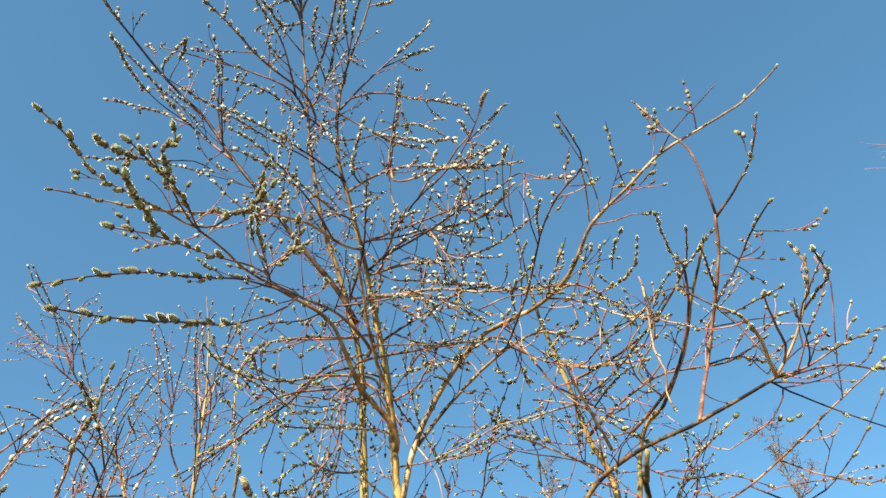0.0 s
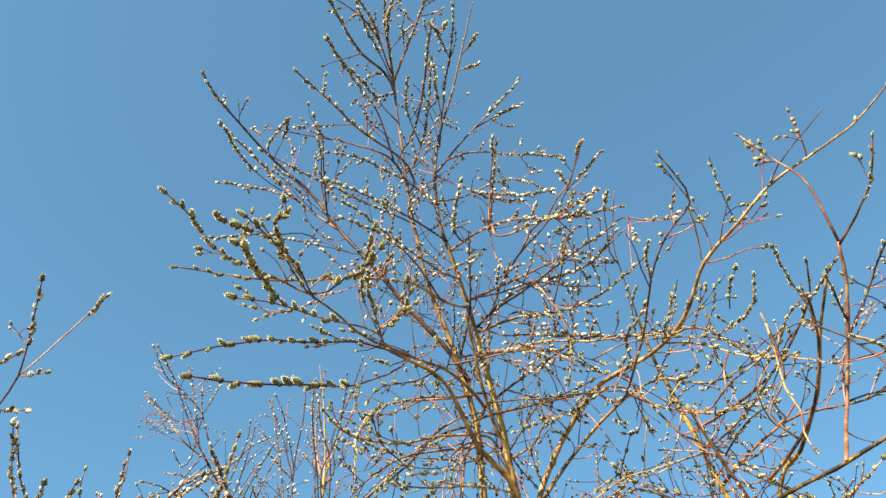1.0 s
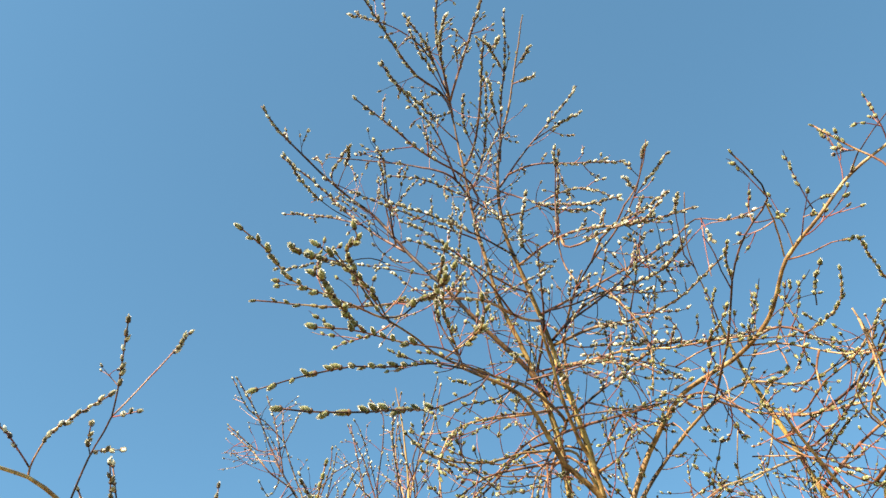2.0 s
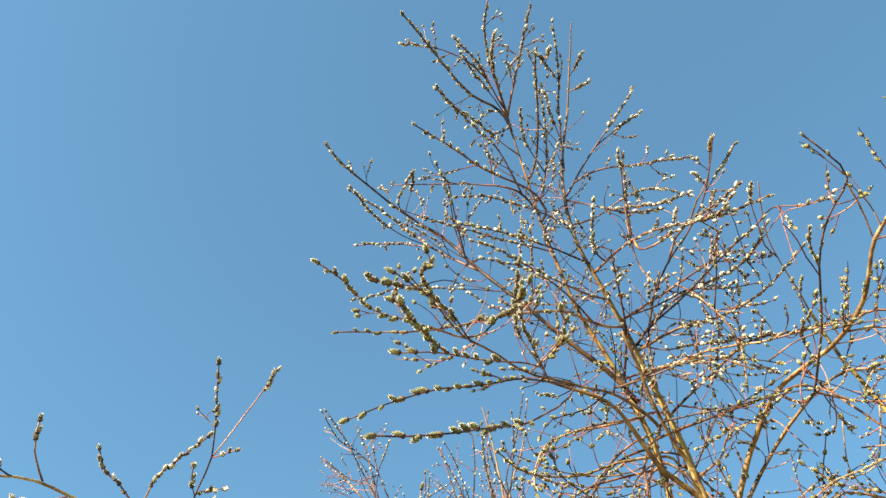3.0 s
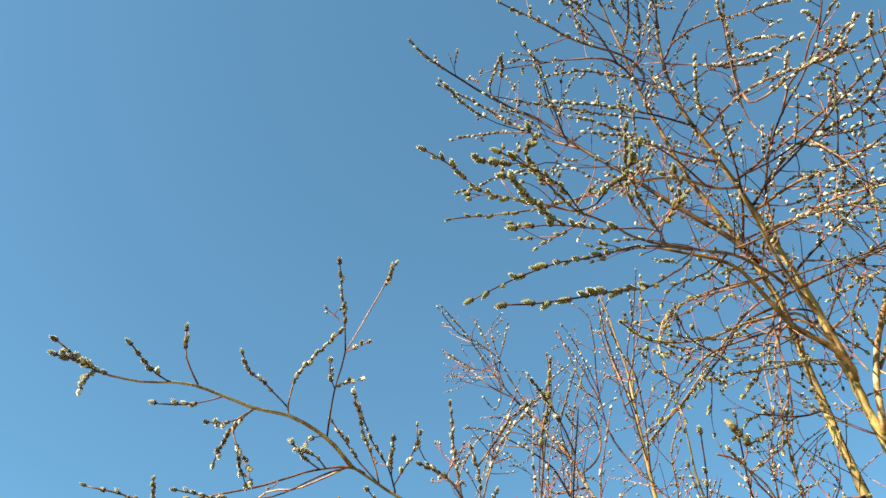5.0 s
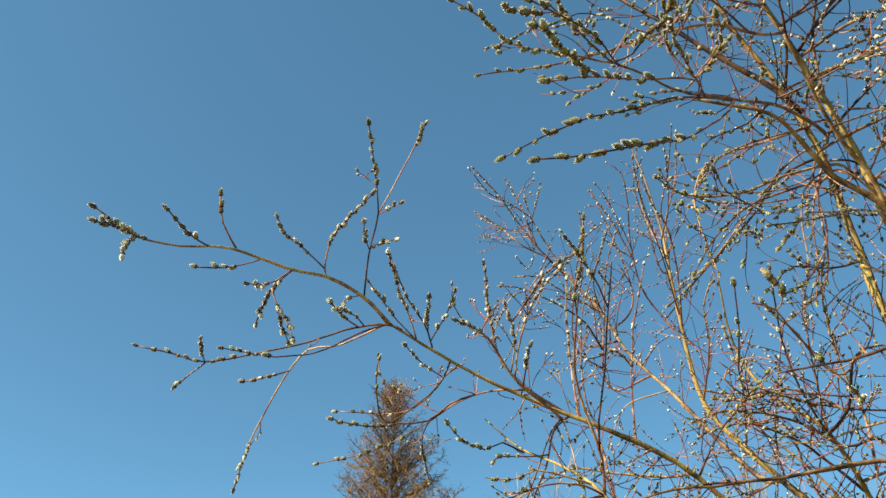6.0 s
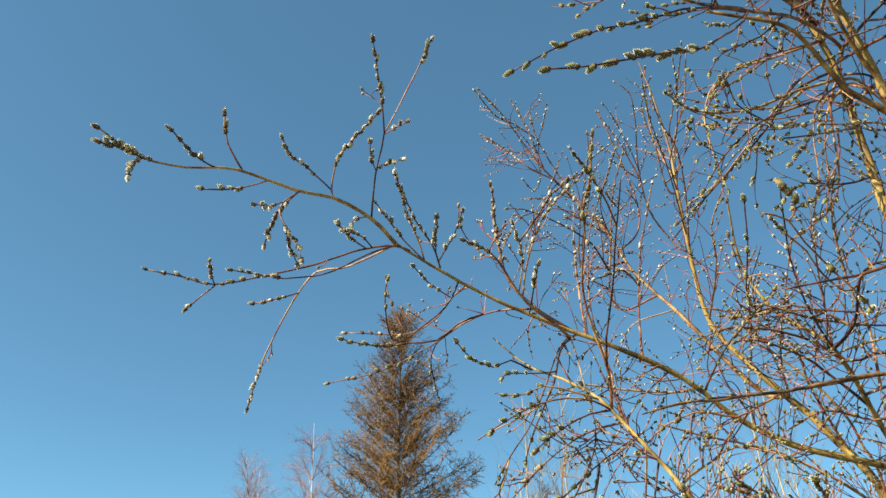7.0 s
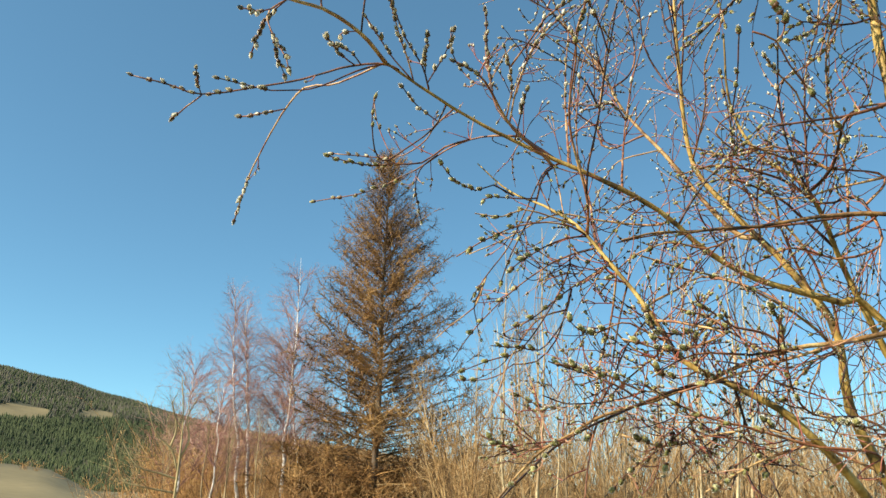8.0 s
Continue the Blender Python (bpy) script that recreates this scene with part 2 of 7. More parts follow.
def build_forest(name, label, mat, count, az_range, seed, thin):
    """Small far trees on the ridge, with two bare clearings."""
    rng = np.random.default_rng(seed)
    soup = Soup()
    ang = np.linspace(0, 2 * math.pi, 5, endpoint=False)
    forms = []
    for kind in (0,) * 8 + (1,) * 8:
        one = Soup()
        for base, top_z, wide in ((0.08, 0.72, 1.0), (0.45, 1.0, 0.62)):
            jag = rng.uniform(0.7, 1.25, 5)
            v = [(wide * j * math.cos(t), wide * j * math.sin(t), base) for t, j in zip(ang, jag)] + [(0, 0, top_z)]
            one.add(v, [(i, (i + 1) % 5, 5) for i in range(5)], kind)
        forms.append(one.template())
    placed = 0
    while placed < count:
        az, far = rng.uniform(*az_range), rng.uniform(240, 1560)
        x, y = -far * math.sin(math.radians(az)), far * math.cos(math.radians(az))
        z = ground_height(x, y)
        el = math.degrees(math.atan2(z - 1.7, far))
        if in_clearing(az, el):
            continue
        h = rng.uniform(3.2, 6.2) * min(1.0, max(0.4, far / 700))
        w = h * rng.uniform(0.17, 0.27) * thin
        bare = el > 4.1 + 0.9 * noise.noise(Vector((az * 0.6, el, 5.0))) and rng.random() < 0.5
        turn = rng.uniform(0, 6.28)
        c, s = w * math.cos(turn), w * math.sin(turn)
        soup.lay(forms[rng.integers(8) + 8 * bare], np.array([[c, -s, 0, x], [s, c, 0, y], [0, 0, h, z - 0.4], [0, 0, 0, 1]]))
        placed += 1
    ob = new(name, soup.mesh(name, [mat, MIXED_FAR]))
    tagged(ob, label, "forest", kind="stuff")


build_forest("conifer_forest", "dark green conifer forest covering the distant hillside", PINE, 52000, (55, 86), 4, 1.0)
build_forest("larch_forest", "orange-brown leafless larch forest on the far slope", LARCH_FAR, 14000, (18, 57), 8, 1.1)


# ---- the willows ----
def catkin_body(rng, rich=True):
    """One furry catkin, a metre long along +z, to be scaled: an egg-shaped core in a bud scale, with silky hairs standing out."""
    soup = Soup()
    sides, rows = (9, 7) if rich else (5, 4)
    wide = rng.uniform(0.20, 0.25) if rich else rng.uniform(0.27, 0.34)
    us = np.linspace(0.0, 1.0, rows)
    prof = wide * np.sin(math.pi * np.clip(us * 0.93 + 0.07, 0, 1)) ** 0.62
    ang = np.linspace(0, 2 * math.pi, sides, endpoint=False)
    ring = prof[:, None] * (1 + 0.09 * rng.normal(size=(rows, sides)))
    v = np.stack([ring * np.cos(ang), ring * np.sin(ang), us[:, None] * np.ones(sides)], -1).reshape(-1, 3)
    f = [(i * sides + j, i * sides + (j + 1) % sides, (i + 1) * sides + (j + 1) % sides, (i + 1) * sides + j) for i in range(rows - 1) for j in range(sides)]
    f += [((rows - 1) * sides, (rows - 1) * sides + j, (rows - 1) * sides + j + 1) for j in range(1, sides - 1)]
    soup.add(v, f, 0)
    # the bud scale: a brown half cup at the foot
    cup = np.stack([np.outer([0.5, 1.12, 0.75], np.cos(ang)) * wide, np.outer([0.5, 1.12, 0.75], np.sin(ang)) * wide, np.outer([-0.05, 0.13, 0.30], np.ones(sides))], -1)
    cup[2, sides // 2:] *= (0.9, 0.9, 0.6)
    f = [(i * sides + j, i * sides + (j + 1) % sides, (i + 1) * sides + (j + 1) % sides, (i + 1) * sides + j) for i in range(2) for j in range(sides)]
    soup.add(cup.reshape(-1, 3), f, 2)
    n = 150 if rich else 30
    hairs, tri = [], []
    for k in range(n):
        u, a = 1 - 0.85 * rng.random() ** 1.6, rng.uniform(0, 2 * math.pi)
        r = wide * math.sin(math.pi * min(1, u * 0.93 + 0.07)) ** 0.62
        foot = np.array([r * math.cos(a) * 0.9, r * math.sin(a) * 0.9, u])
        out = np.array([math.cos(a) * (1.15 - 0.5 * u), math.sin(a) * (1.15 - 0.5 * u), 0.55 + 0.6 * u])
        tip = foot + out / np.linalg.norm(out) * rng.uniform(0.08, 0.14)
        w = np.array([-math.sin(a), math.cos(a), 0]) * (0.030 if rich else 0.07)
        hairs += [foot - w, foot + w, tip]
        tri.append((3 * k, 3 * k + 1, 3 * k + 2))
    soup.add(hairs, tri, 1)
    return soup


def frame_along(at, ahead, spin):
    ahead = Vector(ahead).normalized()
    return Matrix.Translation(at) @ ahead.to_track_quat("Z", "Y").to_matrix().to_4x4() @ Matrix.Rotation(spin, 4, "Z")


CATKIN_MESHES = [catkin_body(np.random.default_rng(50 + k)).mesh("catkin", [CATKIN, HAIR, SCALE]) for k in range(6)]
CATKIN_FORMS = [catkin_body(np.random.default_rng(70 + k), rich=False).template() for k in range(8)]
CLOSE = {"count": 0}
SEEDS = {"seed": 100}


def set_catkins(limb_ob, soup, line, u0, u1, n, rng, near, small=0.0165, large=0.0235):
    """n catkins along a line, turned outwards by turns, from u0 to u1 of its length."""
    cum = np.r_[0, np.cumsum(np.linalg.norm(np.diff(line, axis=0), axis=1))]
    for k in range(int(n)):
        u = u0 + (u1 - u0) * (k + 0.5 + rng.uniform(-0.25, 0.25)) / n
        s = u * cum[-1]
        at = np.array([np.interp(s, cum, line[:, i]) for i in range(3)])
        on = np.array([np.interp(min(s + 0.01, cum[-1]), cum, line[:, i]) - np.interp(s - 0.01, cum, line[:, i]) for i in range(3)])
        on /= np.linalg.norm(on) + 1e-9
        side = np.cross(on, rng.normal(size=3))
        side /= np.linalg.norm(side) + 1e-9
        side[2] += 0.35
        way = on * rng.uniform(0.7, 1.0) + side * rng.uniform(0.3, 0.6)
        if k == n - 1:
            way, at = on + 0.2 * side, line[-1]
        size = rng.uniform(small, large)
        m = frame_along(at, way, rng.uniform(0, 6))
        if near and CLOSE["count"] < 300:
            CLOSE["count"] += 1
            ob = part("catkin", CATKIN_MESHES[CLOSE["count"] % 6], None, limb_ob)
            ob.matrix_local = m @ Matrix.Diagonal((size, size, size, 1))
        else:
            soup.lay(CATKIN_FORMS[rng.integers(8)], np.array(m @ Matrix.Diagonal((size, size, size, 1))))


def twig_line(at, way, length, rng):
    """A thin twig that leaves its bough sideways and bends up to the light."""
    way = np.array(way) / np.linalg.norm(way)
    steps = 7
    pts, bend = [np.array(at)], rng.normal(size=3) * 0.17
    for _ in range(steps):
        way = way + bend * 0.5 + np.array([0, 0, 0.06]) + rng.normal(size=3) * 0.09
        way /= np.linalg.norm(way)
        pts.append(pts[-1] + way * length / steps)
    return np.array(pts)


def limb(tree, name, radii, catkins, twigs, *points):
    """A bough along the points, with its side twigs and catkins."""
    SEEDS["seed"] += 1
    rng = np.random.default_rng(SEEDS["seed"])
    line = spline(points, 0.03)
    u = np.linspace(0, 1, len(line))
    rad = radii[0] + (radii[1] - radii[0]) * u ** (0.62 if radii[0] > 0.03 else 0.8)
    thick = radii[0] > 0.009
    wander = np.cumsum(rng.normal(size=line.shape), axis=0)
    wander -= np.outer(u, wander[-1])
    line = line + wander * 0.0007
    soup = Soup()
    soup.tube(line, rad, 9 if thick else 6, 0, 0.08 if thick else 0.06, rng)
    for _ in range(int(len(line) * 0.35)):           # bud scars and knots
        k = rng.integers(1, len(line) - 1)
        d = rng.normal(size=3)
        d /= np.linalg.norm(d)
        soup.tube([line[k], line[k] + d * rad[k] * 0.8, line[k] + d * (rad[k] + 0.0015)], [rad[k] * 0.7, rad[k] * 0.5, 0.0006], 4, 0)
    mats = [BARK] if radii[0] > 0.023 else [BOUGH] if radii[0] > 0.0056 else [BRANCH] if radii[0] > 0.0019 else [TWIG]
    ob = part(name, soup, mats, tree)
    spray, furry = Soup(), Soup()
    away = np.linalg.norm(np.mean(line, axis=0) - np.array([-0.05, 0.43, 1.76]))
    near, high_up = away < 2.35, np.mean(line[:, 2]) > 3.3
    if catkins:
        u0, u1, number = catkins
        east, far_off = np.mean(line[:, 0]) > -0.3, away > 2.55
        sizes = (0.012, 0.0165) if tree is not willow and far_off else (0.018, 0.025) if tree is not willow and np.mean(line[:, 2]) < 2.3 else (0.017, 0.0225) if high_up and away > 2.5 else (0.0145, 0.019) if high_up else (0.019, 0.026) if away < 1.95 and tree is willow and not east else (0.011, 0.0155) if away < 2.1 and east else (0.0145, 0.020)
        set_catkins(ob, furry, line, u0, u1, number * (1.5 if high_up and tree is willow else 1 if tree is willow or np.mean(line[:, 2]) > 2.4 else 0.6), rng, near, *sizes)
    count, size = twigs
    high = np.nonzero(line[:, 2] > (2.55 if tree is willow else 1.95))[0]
    first = max(0.12, high[0] / len(line)) if len(high) and radii[0] > 0.011 else 0.12
    size_range = (0.008, 0.012) if tree is not willow or np.mean(line[:, 2]) < 2.95 else (0.012, 0.017)
    for k in range(int(count * (1.25 if tree is willow else (2.3 if radii[0] > 0.006 else 1.6) * (1.5 if np.mean(line[:, 2]) < 2.45 else 1)))):
        s = rng.uniform(first, 0.9)
        i = int(s * (len(line) - 2))
        on = line[i + 1] - line[i]
        on /= np.linalg.norm(on) + 1e-9
        side = np.cross(on, rng.normal(size=3))
        side /= np.linalg.norm(side)
        length = size * rng.uniform(0.5, 1.3) * (1.25 - 0.7 * s)
        tw = twig_line(line[i], on * rng.uniform(0.4, 1.0) + side * 1.05 + np.array([0, 0, 0.1]), length, rng)
        spray.tube(tw, np.linspace(min(0.0019, rad[i] * 0.8), 0.0009, len(tw)), 4)
        furred = rng.random() < ((0.75 if line[i][2] > 3.3 else 0.35) if tree is willow else 0.4 if line[i][2] > 2.3 else 0.15)
        set_catkins(ob, furry, tw, rng.uniform(0.25, 0.5), 1.0, max(2, length * 0.65 / (0.021 if tree is willow else 0.027)) if furred else 1, rng, False, *size_range)
        for _ in range(rng.integers(0, 3)):
            j = rng.integers(2, 6)
            t2 = twig_line(tw[j], (tw[j] - tw[j - 1]) / length * 7 + rng.normal(size=3) * 0.45, length * rng.uniform(0.3, 0.7), rng)
            spray.tube(t2, np.linspace(0.0014, 0.0008, len(t2)), 4)
            set_catkins(ob, furry, t2, 0.45, 1.0, max(1, length * 0.4 / 0.026), rng, False, *size_range)
    if spray.count:
        part("twig_spray", spray, [TWIG], ob, "thin reddish side twigs", "stuff")
    if furry.count:
        # above these heights catkins take the paler colour that stands in for sunlight
        part("catkin_spray", furry, [LIT_SILK if np.mean(line[:, 2]) > (3.25 if tree is willow else 2.6) else CATKIN, HAIR, SCALE], ob, "silver-green furry catkins", "stuff")
    return ob


willow = thing("willow_tree", (0, 0, 0), "bare willow tree with yellow bark and silver-green furry catkins", "tree")
limb(willow, "trunk", (0.0366, 0.0026), None, (30, 0.30), (-0.220, 2.550, -0.100), (-0.234, 2.544, 0.859), (-0.280, 2.540, 1.946), (-0.313, 2.525, 2.776), (-0.318, 2.514, 3.025), (-0.320, 2.480, 3.252), (-0.367, 2.375, 3.506), (-0.420, 2.278, 3.700), (-0.450, 2.154, 3.996), (-0.456, 2.005, 4.310), (-0.467, 1.881, 4.586))
limb(willow, "trunk", (0.0360, 0.0024), (0.87, 1, 14), (30, 0.30), (-0.120, 2.520, -0.100), (-0.136, 2.526, 0.925), (-0.187, 2.530, 2.088), (-0.229, 2.475, 2.970), (-0.236, 2.438, 3.166), (-0.262, 2.386, 3.365), (-0.286, 2.329, 3.560), (-0.318, 2.250, 3.723), (-0.346, 2.141, 3.915), (-0.318, 2.056, 4.177), (-0.220, 1.962, 4.452), (-0.103, 1.808, 4.750))
limb(willow, "limb", (0.0223, 0.0031), (0.7, 1, 5), (7, 0.20), (0.120, 2.250, -0.100), (0.097, 2.284, 0.794), (0.077, 2.303, 1.804), (0.187, 2.145, 2.466), (0.227, 2.089, 2.521), (0.265, 2.042, 2.551), (0.307, 1.994, 2.563), (0.360, 1.934, 2.564), (0.442, 1.860, 2.558), (0.530, 1.778, 2.560), (0.589, 1.704, 2.556))
limb(willow, "limb", (0.0450, 0.0049), None, (1, 0.10), (0.340, 2.400, -0.100), (0.360, 2.395, 0.813), (0.375, 2.322, 1.839), (0.361, 2.048, 2.480), (0.356, 1.988, 2.515), (0.362, 1.924, 2.550))
limb(willow, "limb", (0.0450, 0.0039), None, (12, 0.25), (0.220, 2.600, -0.100), (0.294, 2.600, 0.836), (0.393, 2.586, 1.896), (0.379, 2.507, 2.687), (0.332, 2.459, 2.873), (0.301, 2.414, 3.019), (0.271, 2.375, 3.138), (0.239, 2.328, 3.258), (0.223, 2.274, 3.374))
limb(willow, "limb", (0.0284, 0.0033), (0.5, 1, 8), (7, 0.20), (0.320, 2.620, -0.100), (0.321, 2.695, 0.951), (0.342, 2.762, 2.134), (0.465, 2.538, 2.827), (0.538, 2.366, 2.900), (0.586, 2.200, 2.950), (0.617, 2.059, 3.044), (0.645, 1.932, 3.104))
limb(willow, "limb", (0.0098, 0.0022), (0.7, 1, 6), (10, 0.22), (-0.219, 2.492, 2.759), (-0.181, 2.492, 2.916), (-0.132, 2.471, 3.020), (-0.050, 2.415, 3.117), (0.057, 2.296, 3.163), (0.217, 2.177, 3.155), (0.307, 2.062, 3.158), (0.375, 1.918, 3.201), (0.463, 1.825, 3.223), (0.562, 1.767, 3.277), (0.686, 1.725, 3.315), (0.796, 1.729, 3.387), (0.913, 1.697, 3.477))
limb(willow, "limb", (0.0095, 0.0030), (0.88, 1, 7), (22, 0.30), (-0.338, 2.436, 3.371), (-0.374, 2.389, 3.439), (-0.413, 2.343, 3.492), (-0.473, 2.277, 3.552), (-0.594, 2.167, 3.714), (-0.710, 2.105, 3.883), (-0.800, 2.053, 4.046), (-0.939, 1.942, 4.189), (-1.066, 1.759, 4.314), (-1.118, 1.641, 4.388))
limb(willow, "limb", (0.0055, 0.0031), (0.4, 1, 12), (6, 0.20), (-0.710, 2.105, 3.883), (-0.848, 2.098, 4.052), (-0.938, 2.069, 4.165), (-1.020, 2.002, 4.270), (-1.142, 1.877, 4.377))
limb(willow, "limb", (0.0064, 0.0017), (0.8, 1, 7), (9, 0.22), (-0.320, 2.480, 3.252), (-0.303, 2.495, 3.297), (-0.312, 2.428, 3.299), (-0.352, 2.236, 3.253), (-0.421, 2.017, 3.157), (-0.494, 1.851, 3.100), (-0.528, 1.721, 3.074), (-0.566, 1.625, 3.068), (-0.586, 1.507, 3.083), (-0.590, 1.417, 3.076))
limb(willow, "limb", (0.0056, 0.0017), (0.5, 1, 12), (8, 0.16), (-0.290, 2.318, 3.587), (-0.321, 2.255, 3.542), (-0.358, 2.172, 3.504), (-0.423, 2.027, 3.456), (-0.525, 1.860, 3.340), (-0.591, 1.731, 3.224), (-0.654, 1.598, 3.105), (-0.738, 1.514, 3.064), (-0.791, 1.438, 3.025))
limb(willow, "limb", (0.0052, 0.0018), None, (7, 0.18), (-0.453, 2.121, 4.068), (-0.461, 1.992, 4.025), (-0.495, 1.928, 4.022), (-0.572, 1.906, 4.064), (-0.672, 1.886, 4.112), (-0.891, 1.804, 4.152))
limb(willow, "limb", (0.0053, 0.0022), (0.5, 1, 8), (6, 0.20), (-0.452, 2.132, 4.044), (-0.417, 2.059, 3.981), (-0.406, 1.987, 3.939), (-0.416, 1.881, 3.900), (-0.499, 1.703, 3.848), (-0.539, 1.565, 3.802), (-0.589, 1.419, 3.750))
limb(willow, "limb", (0.0063, 0.0028), (0.45, 1, 12), (6, 0.20), (-0.460, 1.946, 4.440), (-0.445, 1.825, 4.333), (-0.458, 1.750, 4.296), (-0.509, 1.690, 4.318), (-0.548, 1.593, 4.357), (-0.577, 1.481, 4.399), (-0.609, 1.359, 4.438))
limb(willow, "limb", (0.0050, 0.0022), (0.3, 1, 17), (6, 0.18), (-0.329, 2.218, 3.778), (-0.230, 2.101, 3.700), (-0.160, 2.036, 3.652), (-0.091, 1.998, 3.614), (0.006, 1.971, 3.559), (0.086, 1.950, 3.521), (0.169, 1.873, 3.527))
limb(willow, "limb", (0.0040, 0.0018), (0.35, 1, 14), (3, 0.15), (0.047, 2.305, 3.161), (0.088, 2.197, 3.029), (0.120, 2.118, 2.986), (0.157, 2.034, 3.018), (0.192, 1.931, 3.040), (0.224, 1.826, 3.092), (0.272, 1.737, 3.131), (0.335, 1.664, 3.154), (0.317, 1.611, 3.193), (0.290, 1.568, 3.222))
limb(willow, "limb", (0.0058, 0.0023), (0.5, 1, 8), (9, 0.18), (-0.278, 2.348, 3.503), (-0.178, 2.319, 3.502), (-0.096, 2.293, 3.486), (0.003, 2.258, 3.446), (0.129, 2.199, 3.429), (0.267, 2.100, 3.441))
limb(willow, "limb", (0.0055, 0.0019), (0.4, 1, 10), (9, 0.18), (-0.317, 2.483, 3.259), (-0.284, 2.443, 3.233), (-0.239, 2.408, 3.212), (-0.160, 2.363, 3.185), (-0.029, 2.299, 3.144), (0.060, 2.214, 3.089), (0.114, 2.117, 3.013), (0.174, 2.047, 2.895))
limb(willow, "limb", (0.0059, 0.0020), (0.5, 1, 12), (8, 0.20), (-0.233, 2.455, 3.115), (-0.267, 2.592, 3.207), (-0.288, 2.616, 3.238), (-0.304, 2.523, 3.216), (-0.417, 2.399, 3.156), (-0.529, 2.283, 3.072), (-0.625, 2.134, 3.026), (-0.648, 1.985, 3.004))
limb(willow, "limb", (0.0070, 0.0022), (0.4, 1, 12), (8, 0.20), (-0.181, 2.492, 2.916), (-0.105, 2.526, 3.036), (-0.029, 2.508, 3.107), (0.083, 2.425, 3.157), (0.227, 2.338, 3.180), (0.367, 2.312, 3.119), (0.509, 2.230, 3.119))
limb(willow, "limb", (0.0046, 0.0022), (0.4, 1, 12), (8, 0.20), (0.237, 2.324, 3.267), (0.313, 2.264, 3.275), (0.366, 2.238, 3.263), (0.418, 2.237, 3.222), (0.499, 2.251, 3.137), (0.584, 2.222, 3.101))
limb(willow, "limb", (0.0050, 0.0023), (0.4, 1, 12), (8, 0.20), (-0.303, 2.491, 3.300), (-0.184, 2.440, 3.343), (-0.084, 2.396, 3.368), (0.042, 2.339, 3.387), (0.199, 2.307, 3.337), (0.331, 2.263, 3.291))
limb(willow, "limb", (0.0030, 0.0020), (0.6, 1, 8), (3, 0.15), (0.585, 1.710, 2.556), (0.618, 1.679, 2.591), (0.640, 1.644, 2.625), (0.660, 1.588, 2.675), (0.660, 1.565, 2.704), (0.643, 1.551, 2.732))
limb(willow, "limb", (0.0030, 0.0015), (0.5, 1, 7), (4, 0.15), (0.585, 1.710, 2.556), (0.622, 1.695, 2.557), (0.656, 1.675, 2.561), (0.702, 1.639, 2.570), (0.766, 1.601, 2.570))
limb(willow, "limb", (0.0048, 0.0036), None, (5, 0.18), (0.463, 1.842, 2.558), (0.531, 1.942, 2.707), (0.567, 1.960, 2.791), (0.584, 1.894, 2.845), (0.615, 1.801, 2.949), (0.618, 1.739, 3.016))
limb(willow, "limb", (0.0035, 0.0021), (0.2, 0.6, 6), (3, 0.15), (0.619, 2.049, 3.050), (0.532, 1.893, 2.938), (0.512, 1.817, 2.863), (0.556, 1.792, 2.793), (0.593, 1.767, 2.686), (0.610, 1.746, 2.574))
limb(willow, "limb", (0.0042, 0.0020), (0.6, 1, 4), (4, 0.20), (0.427, 2.613, 2.676), (0.556, 2.449, 2.624), (0.646, 2.340, 2.614), (0.739, 2.239, 2.645), (0.853, 2.120, 2.701), (0.969, 2.025, 2.757))
limb(willow, "limb", (0.0038, 0.0020), (0.4, 1, 8), (5, 0.20), (0.591, 1.874, 2.867), (0.702, 2.008, 3.036), (0.758, 2.031, 3.115), (0.779, 1.941, 3.131), (0.799, 1.838, 3.126))
limb(willow, "limb", (0.0053, 0.0021), (0.4, 1, 10), (7, 0.20), (0.297, 2.407, 3.038), (0.385, 2.370, 3.054), (0.455, 2.324, 3.068), (0.535, 2.246, 3.087), (0.631, 2.098, 3.156), (0.637, 1.988, 3.201))
limb(willow, "limb", (0.0053, 0.0021), (0.4, 1, 10), (8, 0.20), (0.329, 2.455, 2.885), (0.418, 2.419, 2.946), (0.485, 2.378, 2.973), (0.561, 2.314, 2.976), (0.707, 2.230, 2.935), (0.779, 2.139, 2.933))
limb(willow, "limb", (0.0057, 0.0033), None, (5, 0.18), (-0.262, 2.386, 3.365), (-0.245, 2.349, 3.470), (-0.220, 2.310, 3.540), (-0.172, 2.250, 3.604), (-0.125, 2.200, 3.654))
limb(willow, "limb", (0.0050, 0.0014), (0.6, 1, 10), (5, 0.18), (-0.331, 2.452, 3.330), (-0.408, 2.416, 3.310), (-0.471, 2.379, 3.290), (-0.547, 2.325, 3.260), (-0.608, 2.269, 3.199), (-0.649, 2.251, 3.094), (-0.648, 2.260, 2.963), (-0.631, 2.258, 2.846))
limb(willow, "limb", (0.0032, 0.0015), (0.45, 1, 14), (2, 0.12), (-0.421, 2.017, 3.157), (-0.455, 1.844, 3.055), (-0.492, 1.741, 2.992), (-0.550, 1.666, 2.940), (-0.606, 1.576, 2.885), (-0.665, 1.507, 2.830), (-0.739, 1.437, 2.759))
limb(willow, "limb", (0.0031, 0.0014), (0.5, 1, 14), (1, 0.10), (-0.421, 2.017, 3.157), (-0.402, 1.825, 2.959), (-0.404, 1.704, 2.839), (-0.430, 1.604, 2.747), (-0.445, 1.474, 2.653), (-0.462, 1.341, 2.558), (-0.501, 1.279, 2.525), (-0.534, 1.214, 2.493))
